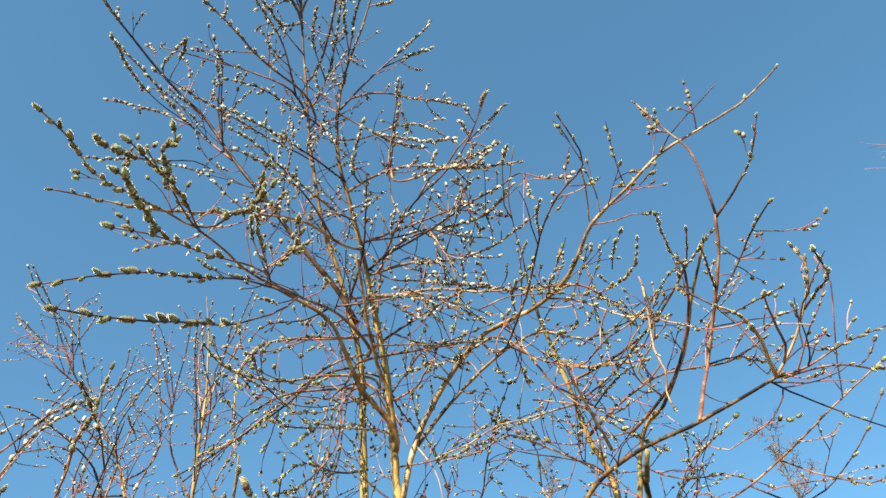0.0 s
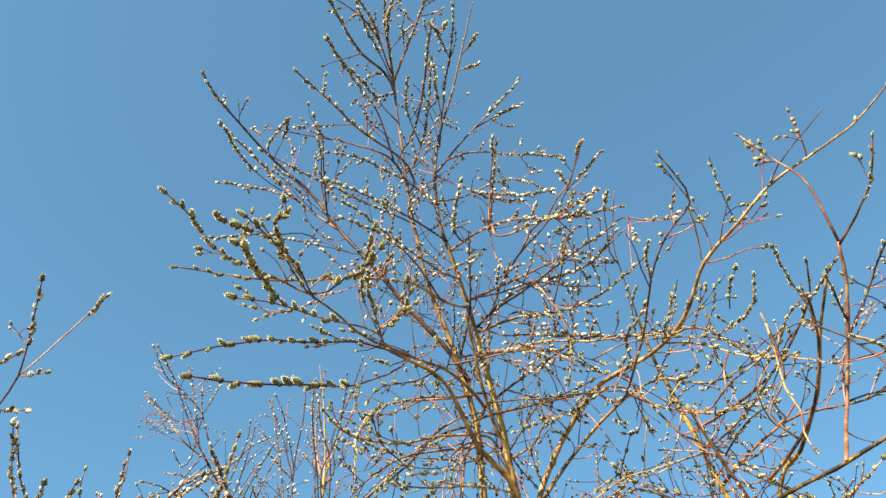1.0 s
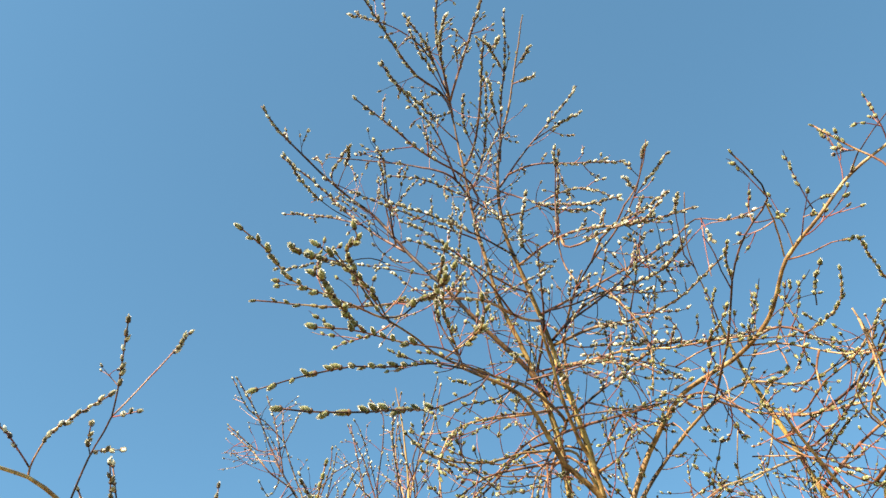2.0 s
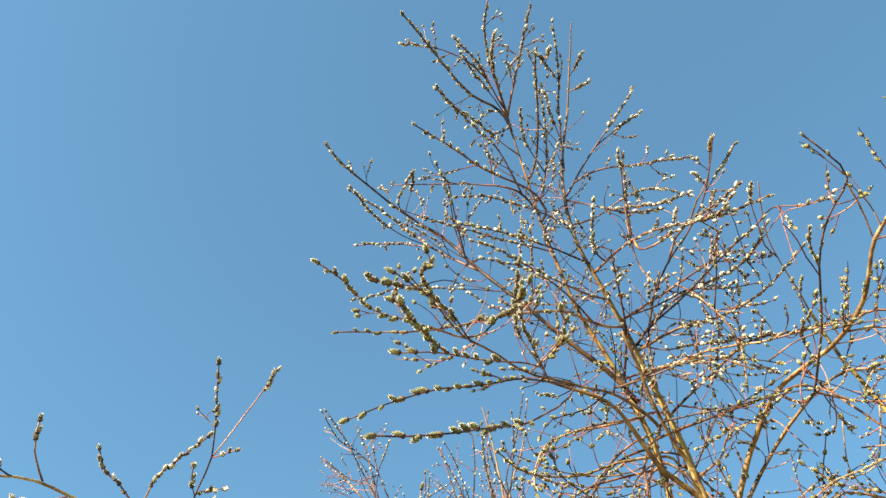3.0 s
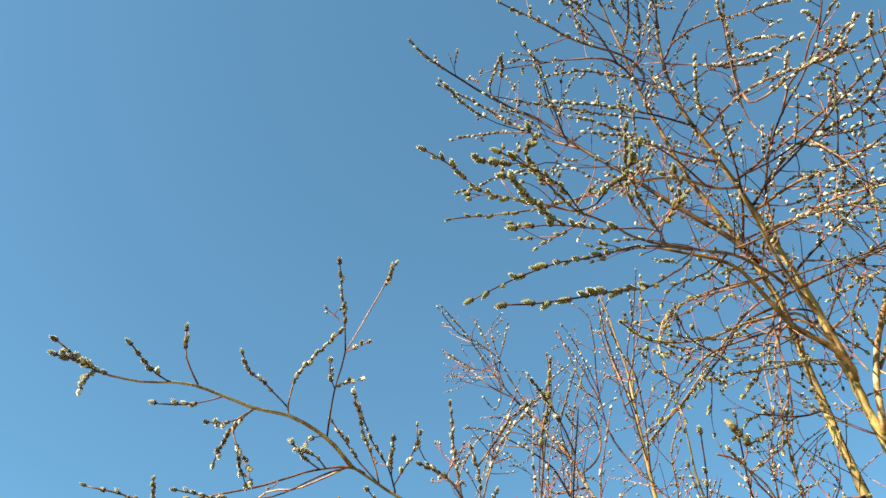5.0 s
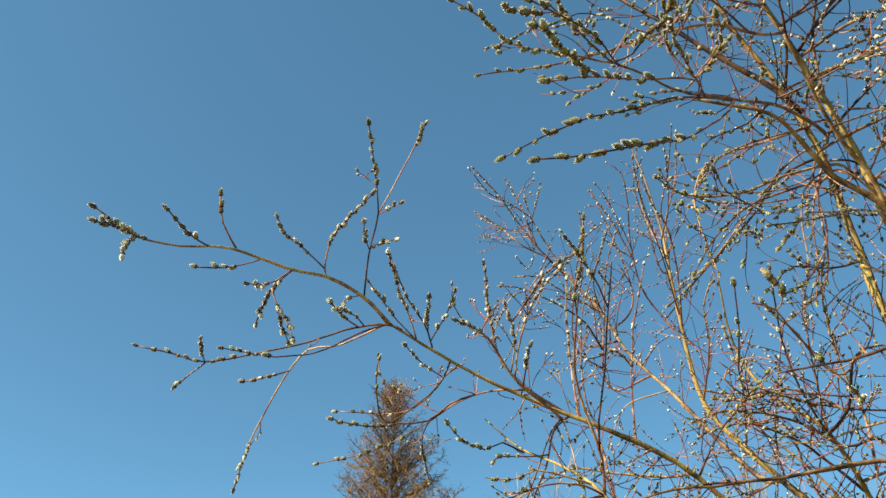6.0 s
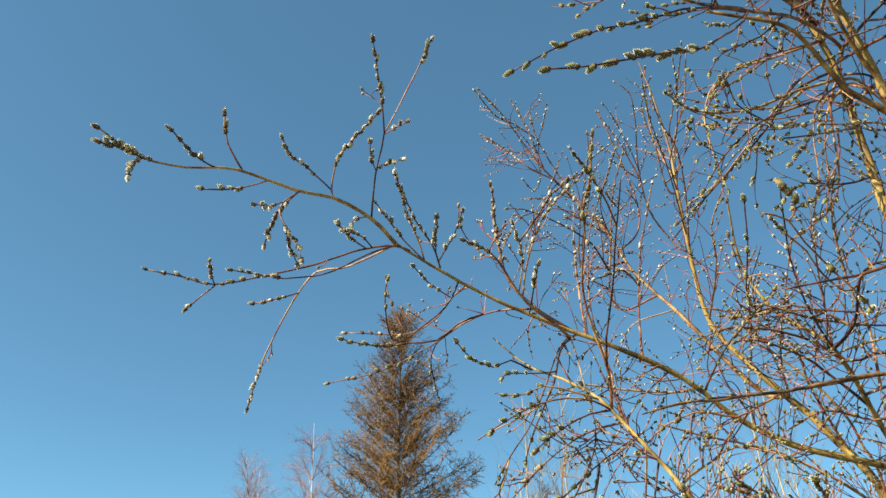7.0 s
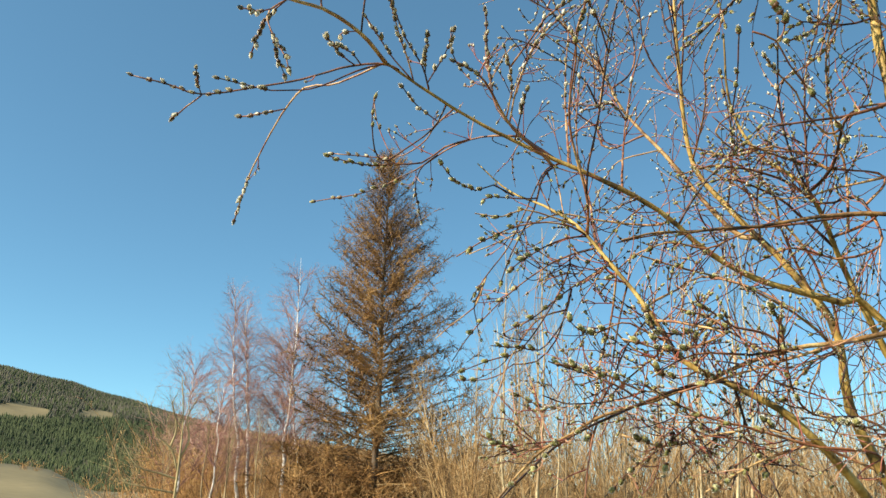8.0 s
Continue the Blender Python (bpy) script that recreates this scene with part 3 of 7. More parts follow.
limb(willow, "limb", (0.0026, 0.0015), (0.2, 1, 15), (3, 0.14), (-0.564, 1.633, 3.068), (-0.601, 1.541, 3.041), (-0.633, 1.470, 3.019), (-0.672, 1.387, 2.993), (-0.671, 1.291, 2.978), (-0.678, 1.200, 2.951))
limb(willow, "limb", (0.0028, 0.0014), (0.5, 1, 9), (2, 0.12), (-0.455, 1.844, 3.055), (-0.420, 1.738, 2.993), (-0.428, 1.651, 2.946), (-0.486, 1.543, 2.894), (-0.529, 1.430, 2.839), (-0.576, 1.351, 2.792))
limb(willow, "limb", (0.0057, 0.0029), (0.3, 1, 10), (5, 0.20), (-0.459, 1.956, 4.419), (-0.436, 1.820, 4.412), (-0.422, 1.729, 4.426), (-0.413, 1.644, 4.468), (-0.383, 1.555, 4.511), (-0.330, 1.479, 4.548))
limb(willow, "limb", (0.0052, 0.0030), (0.3, 1, 12), (4, 0.15), (-0.448, 1.890, 4.415), (-0.398, 1.827, 4.455), (-0.354, 1.775, 4.492), (-0.299, 1.711, 4.544), (-0.214, 1.613, 4.612))
limb(willow, "limb", (0.0057, 0.0029), (0.4, 1, 9), (3, 0.15), (-0.454, 2.050, 4.215), (-0.436, 2.049, 4.230), (-0.395, 2.009, 4.271), (-0.339, 1.907, 4.342), (-0.267, 1.739, 4.440), (-0.237, 1.692, 4.465))
limb(willow, "limb", (0.0048, 0.0020), (0.6, 1, 7), (3, 0.15), (-0.337, 2.088, 4.072), (-0.246, 2.093, 4.216), (-0.159, 2.074, 4.304), (-0.034, 2.020, 4.372), (0.026, 1.994, 4.426))
limb(willow, "limb", (0.0029, 0.0020), (0.4, 1, 6), (1, 0.10), (-0.181, 2.081, 4.286), (-0.115, 2.081, 4.325), (-0.061, 2.081, 4.351), (0.004, 2.081, 4.373))
limb(willow, "limb", (0.0043, 0.0018), (0.4, 1, 8), (4, 0.15), (-0.302, 2.091, 4.130), (-0.234, 2.066, 4.111), (-0.170, 2.058, 4.091), (-0.081, 2.066, 4.060), (0.091, 2.082, 4.005))
limb(willow, "limb", (0.0038, 0.0016), (0.9, 1, 3), (4, 0.18), (-0.180, 2.259, 3.595), (-0.122, 2.185, 3.614), (-0.070, 2.130, 3.625), (0.000, 2.068, 3.633), (0.088, 1.997, 3.690), (0.166, 1.874, 3.779))
limb(willow, "limb", (0.0020, 0.0016), (0.3, 1, 7), (1, 0.10), (0.081, 2.004, 3.685), (0.126, 1.972, 3.708), (0.167, 1.944, 3.726), (0.221, 1.908, 3.749))
limb(willow, "limb", (0.0038, 0.0022), (0.3, 1, 12), (4, 0.15), (-0.155, 2.033, 3.649), (-0.148, 2.014, 3.580), (-0.104, 1.995, 3.549), (0.001, 1.964, 3.547), (0.112, 1.948, 3.512), (0.222, 1.917, 3.482))
limb(willow, "limb", (0.0050, 0.0014), (0.8, 1, 3), (6, 0.15), (-0.295, 2.307, 3.612), (-0.247, 2.272, 3.591), (-0.185, 2.238, 3.577), (-0.079, 2.189, 3.565), (0.057, 2.117, 3.541), (0.164, 2.040, 3.514), (0.227, 1.964, 3.485), (0.299, 1.931, 3.411), (0.383, 1.869, 3.358))
limb(willow, "limb", (0.0022, 0.0019), None, (1, 0.10), (0.333, 1.669, 3.152), (0.342, 1.717, 3.136), (0.347, 1.758, 3.124), (0.350, 1.811, 3.111))
limb(willow, "limb", (0.0050, 0.0021), (0.4, 1, 12), (8, 0.18), (-0.269, 2.370, 3.426), (-0.202, 2.322, 3.380), (-0.140, 2.277, 3.339), (-0.053, 2.213, 3.285), (0.062, 2.163, 3.218), (0.173, 2.131, 3.184), (0.272, 2.098, 3.142))
limb(willow, "limb", (0.0050, 0.0021), (0.5, 1, 8), (8, 0.18), (-0.366, 2.399, 3.424), (-0.250, 2.285, 3.344), (-0.164, 2.212, 3.284), (-0.071, 2.148, 3.218), (0.008, 2.135, 3.129))
limb(willow, "limb", (0.0045, 0.0014), (0.5, 1, 10), (8, 0.20), (-0.256, 2.471, 3.317), (-0.289, 2.517, 3.377), (-0.321, 2.502, 3.375), (-0.368, 2.411, 3.306), (-0.461, 2.271, 3.215), (-0.560, 2.178, 3.132), (-0.596, 2.124, 3.018))
limb(willow, "limb", (0.0050, 0.0023), (0.4, 1, 12), (8, 0.20), (-0.280, 2.344, 3.518), (-0.181, 2.276, 3.544), (-0.097, 2.234, 3.551), (0.012, 2.201, 3.538), (0.121, 2.149, 3.517), (0.206, 2.055, 3.531))
limb(willow, "limb", (0.0026, 0.0014), (0.5, 1, 3), (3, 0.15), (0.576, 1.721, 2.557), (0.586, 1.728, 2.550), (0.612, 1.739, 2.537), (0.651, 1.753, 2.523), (0.709, 1.772, 2.497), (0.781, 1.784, 2.464))
limb(willow, "limb", (0.0034, 0.0019), (0.75, 1, 5), (2, 0.12), (0.618, 1.739, 3.016), (0.607, 1.701, 3.085), (0.599, 1.680, 3.131), (0.587, 1.667, 3.174), (0.554, 1.659, 3.228), (0.496, 1.625, 3.309))
limb(willow, "limb", (0.0035, 0.0018), (0.4, 1, 8), (1, 0.10), (0.618, 1.744, 3.011), (0.645, 1.703, 3.023), (0.665, 1.665, 3.036), (0.688, 1.614, 3.056), (0.699, 1.535, 3.097))
limb(willow, "limb", (0.0018, 0.0014), None, (1, 0.10), (0.880, 2.096, 2.713), (0.830, 1.938, 2.726), (0.812, 1.849, 2.758), (0.819, 1.796, 2.827), (0.796, 1.767, 2.880))
limb(willow, "limb", (0.0028, 0.0014), (0.6, 1, 3), (3, 0.20), (0.674, 2.308, 2.619), (0.768, 2.322, 2.574), (0.842, 2.300, 2.583), (0.931, 2.228, 2.653), (0.999, 2.148, 2.738))
limb(willow, "limb", (0.0046, 0.0021), (0.4, 1, 10), (8, 0.20), (0.370, 2.494, 2.772), (0.281, 2.495, 2.839), (0.204, 2.477, 2.878), (0.102, 2.429, 2.904), (0.017, 2.404, 2.848), (-0.077, 2.364, 2.812))
limb(willow, "limb", (0.0040, 0.0015), (0.4, 1, 8), (4, 0.15), (-0.259, 2.280, 3.595), (-0.192, 2.211, 3.527), (-0.134, 2.174, 3.495), (-0.059, 2.156, 3.489), (0.033, 2.160, 3.446), (0.120, 2.148, 3.414))
limb(willow, "limb", (0.0045, 0.0015), (0.5, 1, 6), (4, 0.15), (-0.226, 2.305, 3.533), (-0.125, 2.200, 3.487), (-0.043, 2.126, 3.467), (0.056, 2.054, 3.466), (0.190, 1.956, 3.449))
limb(willow, "limb", (0.0035, 0.0021), (0.4, 1, 7), (4, 0.15), (-0.088, 2.193, 3.567), (-0.050, 2.137, 3.442), (-0.026, 2.116, 3.366), (-0.006, 2.122, 3.307), (0.008, 2.143, 3.207), (-0.019, 2.176, 3.088))
limb(willow, "limb", (0.0022, 0.0015), (0.3, 1, 3), (1, 0.10), (-0.017, 2.115, 3.344), (0.015, 2.055, 3.382), (0.036, 2.012, 3.414), (0.056, 1.968, 3.454))
limb(willow, "limb", (0.0050, 0.0024), (0.6, 1, 3), (3, 0.15), (-0.355, 2.400, 3.451), (-0.312, 2.324, 3.497), (-0.288, 2.270, 3.529), (-0.272, 2.214, 3.561), (-0.255, 2.134, 3.604), (-0.236, 2.042, 3.653))
limb(willow, "limb", (0.0040, 0.0021), (0.4, 1, 8), (3, 0.15), (-0.355, 2.400, 3.451), (-0.274, 2.289, 3.357), (-0.214, 2.223, 3.297), (-0.147, 2.176, 3.246), (-0.074, 2.113, 3.168))
limb(willow, "limb", (0.0025, 0.0017), (0.2, 1, 10), (1, 0.10), (-0.449, 1.867, 3.069), (-0.444, 1.786, 3.084), (-0.438, 1.723, 3.085), (-0.428, 1.651, 3.072), (-0.383, 1.544, 3.064))
limb(willow, "limb", (0.0033, 0.0017), (0.8, 1, 3), (1, 0.10), (-0.171, 2.044, 3.659), (-0.153, 2.022, 3.765), (-0.139, 1.992, 3.826), (-0.120, 1.940, 3.865), (-0.104, 1.877, 3.908))
limb(willow, "limb", (0.0033, 0.0017), (0.2, 1, 8), (1, 0.10), (-0.273, 2.152, 3.734), (-0.287, 2.112, 3.734), (-0.284, 2.078, 3.750), (-0.264, 2.032, 3.789), (-0.238, 1.979, 3.831))
limb(willow, "limb", (0.0037, 0.0018), (0.7, 1, 3), (2, 0.12), (-0.743, 2.104, 3.923), (-0.751, 2.046, 4.001), (-0.745, 1.995, 4.044), (-0.721, 1.925, 4.068), (-0.705, 1.837, 4.086))
limb(willow, "limb", (0.0050, 0.0021), (0.5, 1, 12), (5, 0.18), (-0.318, 2.485, 3.233), (-0.376, 2.472, 3.227), (-0.421, 2.453, 3.205), (-0.472, 2.420, 3.155), (-0.536, 2.388, 3.063), (-0.628, 2.347, 2.964), (-0.714, 2.300, 2.865), (-0.771, 2.242, 2.791))
limb(willow, "limb", (0.0041, 0.0022), (0.6, 1, 5), (3, 0.15), (-0.318, 2.485, 3.233), (-0.358, 2.507, 3.189), (-0.380, 2.517, 3.138), (-0.393, 2.517, 3.055), (-0.408, 2.519, 2.929), (-0.445, 2.500, 2.828), (-0.517, 2.452, 2.761))
limb(willow, "limb", (0.0041, 0.0024), (0.5, 1, 5), (3, 0.15), (-0.317, 2.489, 3.215), (-0.276, 2.521, 3.212), (-0.250, 2.540, 3.186), (-0.229, 2.555, 3.124), (-0.180, 2.568, 3.045))
limb(willow, "limb", (0.0024, 0.0014), (0.5, 1, 8), (3, 0.12), (-0.380, 2.517, 3.138), (-0.460, 2.424, 3.099), (-0.520, 2.349, 3.074), (-0.584, 2.258, 3.053), (-0.631, 2.131, 3.033))
limb(willow, "limb", (0.0025, 0.0016), (0.2, 1, 8), (1, 0.10), (-0.318, 2.513, 3.043), (-0.326, 2.144, 2.818), (-0.345, 1.945, 2.702), (-0.385, 1.839, 2.653))
limb(willow, "limb", (0.0025, 0.0016), (0.2, 1, 8), (1, 0.10), (-0.524, 2.393, 3.078), (-0.463, 2.168, 2.910), (-0.447, 2.033, 2.839), (-0.476, 1.935, 2.841), (-0.457, 1.823, 2.827), (-0.448, 1.737, 2.774))
limb(willow, "limb", (0.0048, 0.0020), (0.3, 1, 12), (3, 0.12), (-0.318, 2.056, 4.177), (-0.280, 1.975, 4.312), (-0.245, 1.902, 4.403), (-0.197, 1.805, 4.487), (-0.159, 1.689, 4.582))
limb(willow, "limb", (0.0038, 0.0020), (0.3, 1, 10), (3, 0.12), (-0.454, 2.097, 4.117), (-0.424, 2.106, 4.178), (-0.391, 2.075, 4.240), (-0.340, 1.985, 4.335), (-0.306, 1.898, 4.429), (-0.307, 1.852, 4.491))
limb(willow, "limb", (0.0041, 0.0018), (0.4, 1, 10), (4, 0.15), (-0.466, 1.972, 4.021), (-0.480, 1.881, 4.120), (-0.503, 1.817, 4.184), (-0.547, 1.752, 4.240), (-0.614, 1.618, 4.331))
limb(willow, "limb", (0.0034, 0.0018), (0.7, 1, 4), (2, 0.12), (-0.746, 2.086, 3.948), (-0.729, 1.999, 4.004), (-0.718, 1.940, 4.054), (-0.707, 1.887, 4.122), (-0.725, 1.826, 4.194))
limb(willow, "limb", (0.0029, 0.0020), (0.4, 1, 7), (3, 0.12), (-0.391, 2.075, 4.240), (-0.414, 2.005, 4.316), (-0.416, 1.952, 4.380), (-0.395, 1.893, 4.459))
limb(willow, "limb", (0.0030, 0.0020), (0.3, 1, 5), (0, 0.10), (-0.203, 1.942, 4.497), (-0.172, 1.928, 4.474), (-0.145, 1.921, 4.466), (-0.111, 1.919, 4.468))
limb(willow, "limb", (0.0039, 0.0020), (0.3, 1, 8), (1, 0.12), (-0.879, 2.092, 4.091), (-0.995, 2.090, 4.184), (-1.088, 2.078, 4.230), (-1.200, 2.047, 4.247))
limb(willow, "limb", (0.0038, 0.0019), (0.3, 1, 8), (2, 0.10), (-0.442, 1.858, 4.413), (-0.448, 1.767, 4.420), (-0.452, 1.707, 4.432), (-0.456, 1.652, 4.458), (-0.497, 1.546, 4.498))
limb(willow, "limb", (0.0029, 0.0019), (0.6, 1, 5), (1, 0.10), (-0.450, 1.728, 4.426), (-0.477, 1.655, 4.454), (-0.514, 1.599, 4.471), (-0.582, 1.534, 4.486), (-0.695, 1.456, 4.492))
limb(willow, "limb", (0.0028, 0.0018), (0.3, 1, 5), (1, 0.10), (-0.907, 1.974, 4.158), (-0.914, 1.892, 4.125), (-0.888, 1.841, 4.130), (-0.812, 1.800, 4.182))
limb(willow, "limb", (0.0036, 0.0018), (0.4, 1, 8), (3, 0.15), (-0.346, 2.134, 3.933), (-0.414, 2.069, 3.979), (-0.484, 2.011, 4.011), (-0.588, 1.935, 4.041), (-0.679, 1.891, 4.046))
limb(willow, "limb", (0.0043, 0.0017), (0.4, 1, 10), (4, 0.15), (-0.334, 2.200, 3.806), (-0.421, 2.109, 3.834), (-0.492, 2.045, 3.858), (-0.581, 1.979, 3.888), (-0.676, 1.913, 3.908))
limb(willow, "limb", (0.0041, 0.0016), (0.4, 1, 10), (4, 0.15), (-0.311, 2.271, 3.684), (-0.344, 2.207, 3.651), (-0.390, 2.144, 3.650), (-0.472, 2.050, 3.685), (-0.568, 1.919, 3.723), (-0.617, 1.855, 3.714))
limb(willow, "limb", (0.0038, 0.0015), (0.5, 1, 8), (3, 0.15), (-0.362, 2.163, 3.501), (-0.392, 2.023, 3.505), (-0.428, 1.935, 3.513), (-0.485, 1.862, 3.529), (-0.560, 1.788, 3.524))
limb(willow, "limb", (0.0024, 0.0017), (0.3, 1, 12), (2, 0.12), (-0.423, 1.753, 3.002), (-0.455, 1.729, 3.081), (-0.458, 1.694, 3.114), (-0.431, 1.631, 3.114), (-0.379, 1.531, 3.125))
limb(willow, "limb", (0.0024, 0.0017), (0.3, 1, 8), (2, 0.12), (-0.494, 1.851, 3.100), (-0.394, 1.764, 3.061), (-0.346, 1.709, 3.050), (-0.333, 1.660, 3.068), (-0.350, 1.628, 3.047))
limb(willow, "limb", (0.0023, 0.0016), (0.3, 1, 8), (1, 0.10), (-0.559, 1.648, 3.068), (-0.546, 1.559, 3.045), (-0.546, 1.502, 3.036), (-0.561, 1.453, 3.038), (-0.601, 1.362, 3.047))
limb(willow, "limb", (0.0043, 0.0017), (0.5, 1, 7), (4, 0.15), (-0.339, 2.094, 4.051), (-0.275, 2.045, 3.927), (-0.222, 2.032, 3.857), (-0.155, 2.055, 3.814), (-0.036, 2.062, 3.770))
limb(willow, "limb", (0.0036, 0.0017), (0.4, 1, 8), (3, 0.12), (-0.345, 2.127, 3.951), (-0.284, 2.135, 3.952), (-0.224, 2.127, 3.952), (-0.138, 2.098, 3.951), (-0.043, 2.088, 3.920), (0.046, 2.115, 3.855))
limb(willow, "limb", (0.0034, 0.0017), (0.4, 1, 7), (3, 0.12), (-0.150, 2.227, 3.628), (-0.179, 2.226, 3.716), (-0.182, 2.188, 3.775), (-0.156, 2.092, 3.827), (-0.119, 1.973, 3.879), (-0.094, 1.885, 3.902))
limb(willow, "limb", (0.0029, 0.0016), (0.4, 1, 8), (1, 0.10), (-0.229, 2.475, 2.970), (-0.239, 2.212, 2.833), (-0.252, 2.048, 2.747), (-0.275, 1.915, 2.679), (-0.309, 1.844, 2.652))
limb(willow, "limb", (0.0035, 0.0016), (0.3, 1, 11), (1, 0.10), (0.310, 2.427, 2.977), (0.259, 2.344, 2.920), (0.210, 2.264, 2.864), (0.138, 2.151, 2.782), (0.063, 1.983, 2.678), (-0.004, 1.955, 2.626), (-0.059, 1.917, 2.588))
limb(willow, "limb", (0.0040, 0.0014), (0.6, 1, 5), (5, 0.15), (-0.316, 2.496, 3.180), (-0.352, 2.445, 3.121), (-0.376, 2.418, 3.061), (-0.399, 2.404, 2.972), (-0.416, 2.387, 2.841), (-0.440, 2.353, 2.729))
limb(willow, "limb", (0.0040, 0.0022), None, (3, 0.15), (-0.316, 2.496, 3.180), (-0.273, 2.464, 3.122), (-0.243, 2.448, 3.069), (-0.213, 2.440, 2.997), (-0.186, 2.422, 2.900))
limb(willow, "limb", (0.0048, 0.0014), (0.5, 1, 8), (6, 0.18), (-0.316, 2.499, 3.163), (-0.411, 2.428, 3.123), (-0.475, 2.376, 3.090), (-0.533, 2.321, 3.049), (-0.622, 2.263, 2.952), (-0.676, 2.216, 2.846))
limb(willow, "limb", (0.0038, 0.0014), (0.4, 1, 8), (6, 0.15), (-0.219, 2.455, 3.331), (-0.133, 2.350, 3.208), (-0.074, 2.288, 3.148), (-0.017, 2.247, 3.127), (0.083, 2.176, 3.109))
limb(willow, "limb", (0.0038, 0.0014), (0.4, 1, 8), (6, 0.15), (-0.233, 2.462, 3.081), (-0.179, 2.438, 3.087), (-0.141, 2.403, 3.093), (-0.103, 2.340, 3.105), (-0.033, 2.283, 3.075), (0.077, 2.201, 3.076))
limb(willow, "limb", (0.0033, 0.0020), (0.4, 1, 10), (6, 0.15), (0.123, 2.112, 2.986), (0.191, 2.219, 3.015), (0.251, 2.252, 3.008), (0.331, 2.217, 2.957), (0.457, 2.141, 2.909))
limb(willow, "limb", (0.0042, 0.0020), (0.6, 1, 7), (7, 0.15), (0.131, 2.241, 3.162), (0.169, 2.225, 3.048), (0.206, 2.225, 2.971), (0.260, 2.245, 2.898), (0.387, 2.259, 2.788), (0.476, 2.249, 2.715))
limb(willow, "limb", (0.0022, 0.0014), (0.5, 1, 8), (7, 0.15), (0.403, 2.259, 2.774), (0.293, 2.328, 2.797), (0.207, 2.351, 2.823), (0.108, 2.336, 2.864), (0.039, 2.301, 2.927))
limb(willow, "limb", (0.0029, 0.0020), (0.4, 1, 7), (6, 0.15), (0.237, 2.239, 2.923), (0.294, 2.258, 2.895), (0.338, 2.264, 2.860), (0.391, 2.259, 2.804), (0.456, 2.252, 2.719))
limb(willow, "limb", (0.0035, 0.0018), (0.4, 1, 8), (3, 0.12), (0.308, 2.423, 2.988), (0.320, 2.326, 2.936), (0.337, 2.254, 2.907), (0.367, 2.175, 2.888), (0.397, 2.063, 2.863), (0.420, 1.948, 2.844))
limb(willow, "limb", (0.0038, 0.0015), (0.5, 1, 7), (7, 0.15), (-0.216, 2.497, 2.694), (-0.124, 2.570, 2.757), (-0.092, 2.576, 2.812), (-0.110, 2.512, 2.885), (-0.147, 2.432, 2.956), (-0.159, 2.351, 3.022))
limb(willow, "limb", (0.0030, 0.0015), (0.5, 1, 7), (7, 0.15), (-0.102, 2.581, 2.782), (-0.033, 2.599, 2.779), (0.006, 2.583, 2.804), (0.029, 2.523, 2.873), (0.077, 2.433, 2.965), (0.121, 2.355, 3.025))
limb(willow, "limb", (0.0038, 0.0015), (0.5, 1, 7), (7, 0.15), (0.204, 2.120, 2.529), (0.187, 2.454, 2.709), (0.180, 2.573, 2.813), (0.180, 2.511, 2.885), (0.142, 2.435, 2.957), (0.173, 2.339, 3.045))
limb(willow, "limb", (0.0038, 0.0015), (0.5, 1, 7), (6, 0.15), (-0.317, 2.522, 2.896), (-0.372, 2.494, 2.877), (-0.419, 2.464, 2.873), (-0.481, 2.418, 2.882), (-0.551, 2.390, 2.825))
limb(willow, "limb", (0.0037, 0.0014), (0.5, 1, 7), (6, 0.15), (0.509, 2.508, 2.641), (0.518, 2.498, 2.651), (0.538, 2.464, 2.684), (0.569, 2.402, 2.744), (0.626, 2.335, 2.767), (0.680, 2.267, 2.787))
limb(willow, "limb", (0.0028, 0.0014), (0.5, 1, 7), (5, 0.15), (0.465, 2.538, 2.827), (0.502, 2.419, 2.727), (0.552, 2.360, 2.680), (0.640, 2.339, 2.671), (0.723, 2.331, 2.626))
limb(willow, "limb", (0.0025, 0.0014), (0.5, 1, 7), (5, 0.15), (0.553, 1.962, 2.758), (0.618, 2.002, 2.797), (0.661, 2.018, 2.806), (0.702, 2.014, 2.786), (0.766, 1.969, 2.810))
limb(willow, "limb", (0.0020, 0.0010), None, (0, 0.12), (0.562, 1.767, 3.277), (0.575, 1.720, 3.278), (0.586, 1.698, 3.276), (0.613, 1.649, 3.270), (0.638, 1.604, 3.261), (0.661, 1.553, 3.252))
limb(willow, "limb", (0.0024, 0.0014), (0.1, 1, 8), (0, 0.12), (0.648, 1.626, 2.641), (0.661, 1.565, 2.641), (0.666, 1.530, 2.637), (0.649, 1.496, 2.642), (0.629, 1.467, 2.646))
limb(willow, "limb", (0.0040, 0.0026), (0.5, 0.9, 6), (1, 0.12), (0.585, 1.710, 2.556), (0.568, 1.677, 2.571), (0.551, 1.638, 2.590), (0.525, 1.599, 2.610), (0.493, 1.572, 2.620), (0.471, 1.560, 2.622))
limb(willow, "limb", (0.0030, 0.0016), (0.9, 1, 1), (0, 0.12), (0.602, 1.695, 2.574), (0.598, 1.648, 2.584), (0.578, 1.608, 2.596), (0.558, 1.563, 2.609), (0.547, 1.536, 2.615))
limb(willow, "limb", (0.0026, 0.0016), (0.85, 1, 4), (1, 0.12), (0.610, 1.746, 2.574), (0.642, 1.702, 2.559), (0.679, 1.650, 2.531), (0.704, 1.615, 2.497), (0.717, 1.594, 2.481))
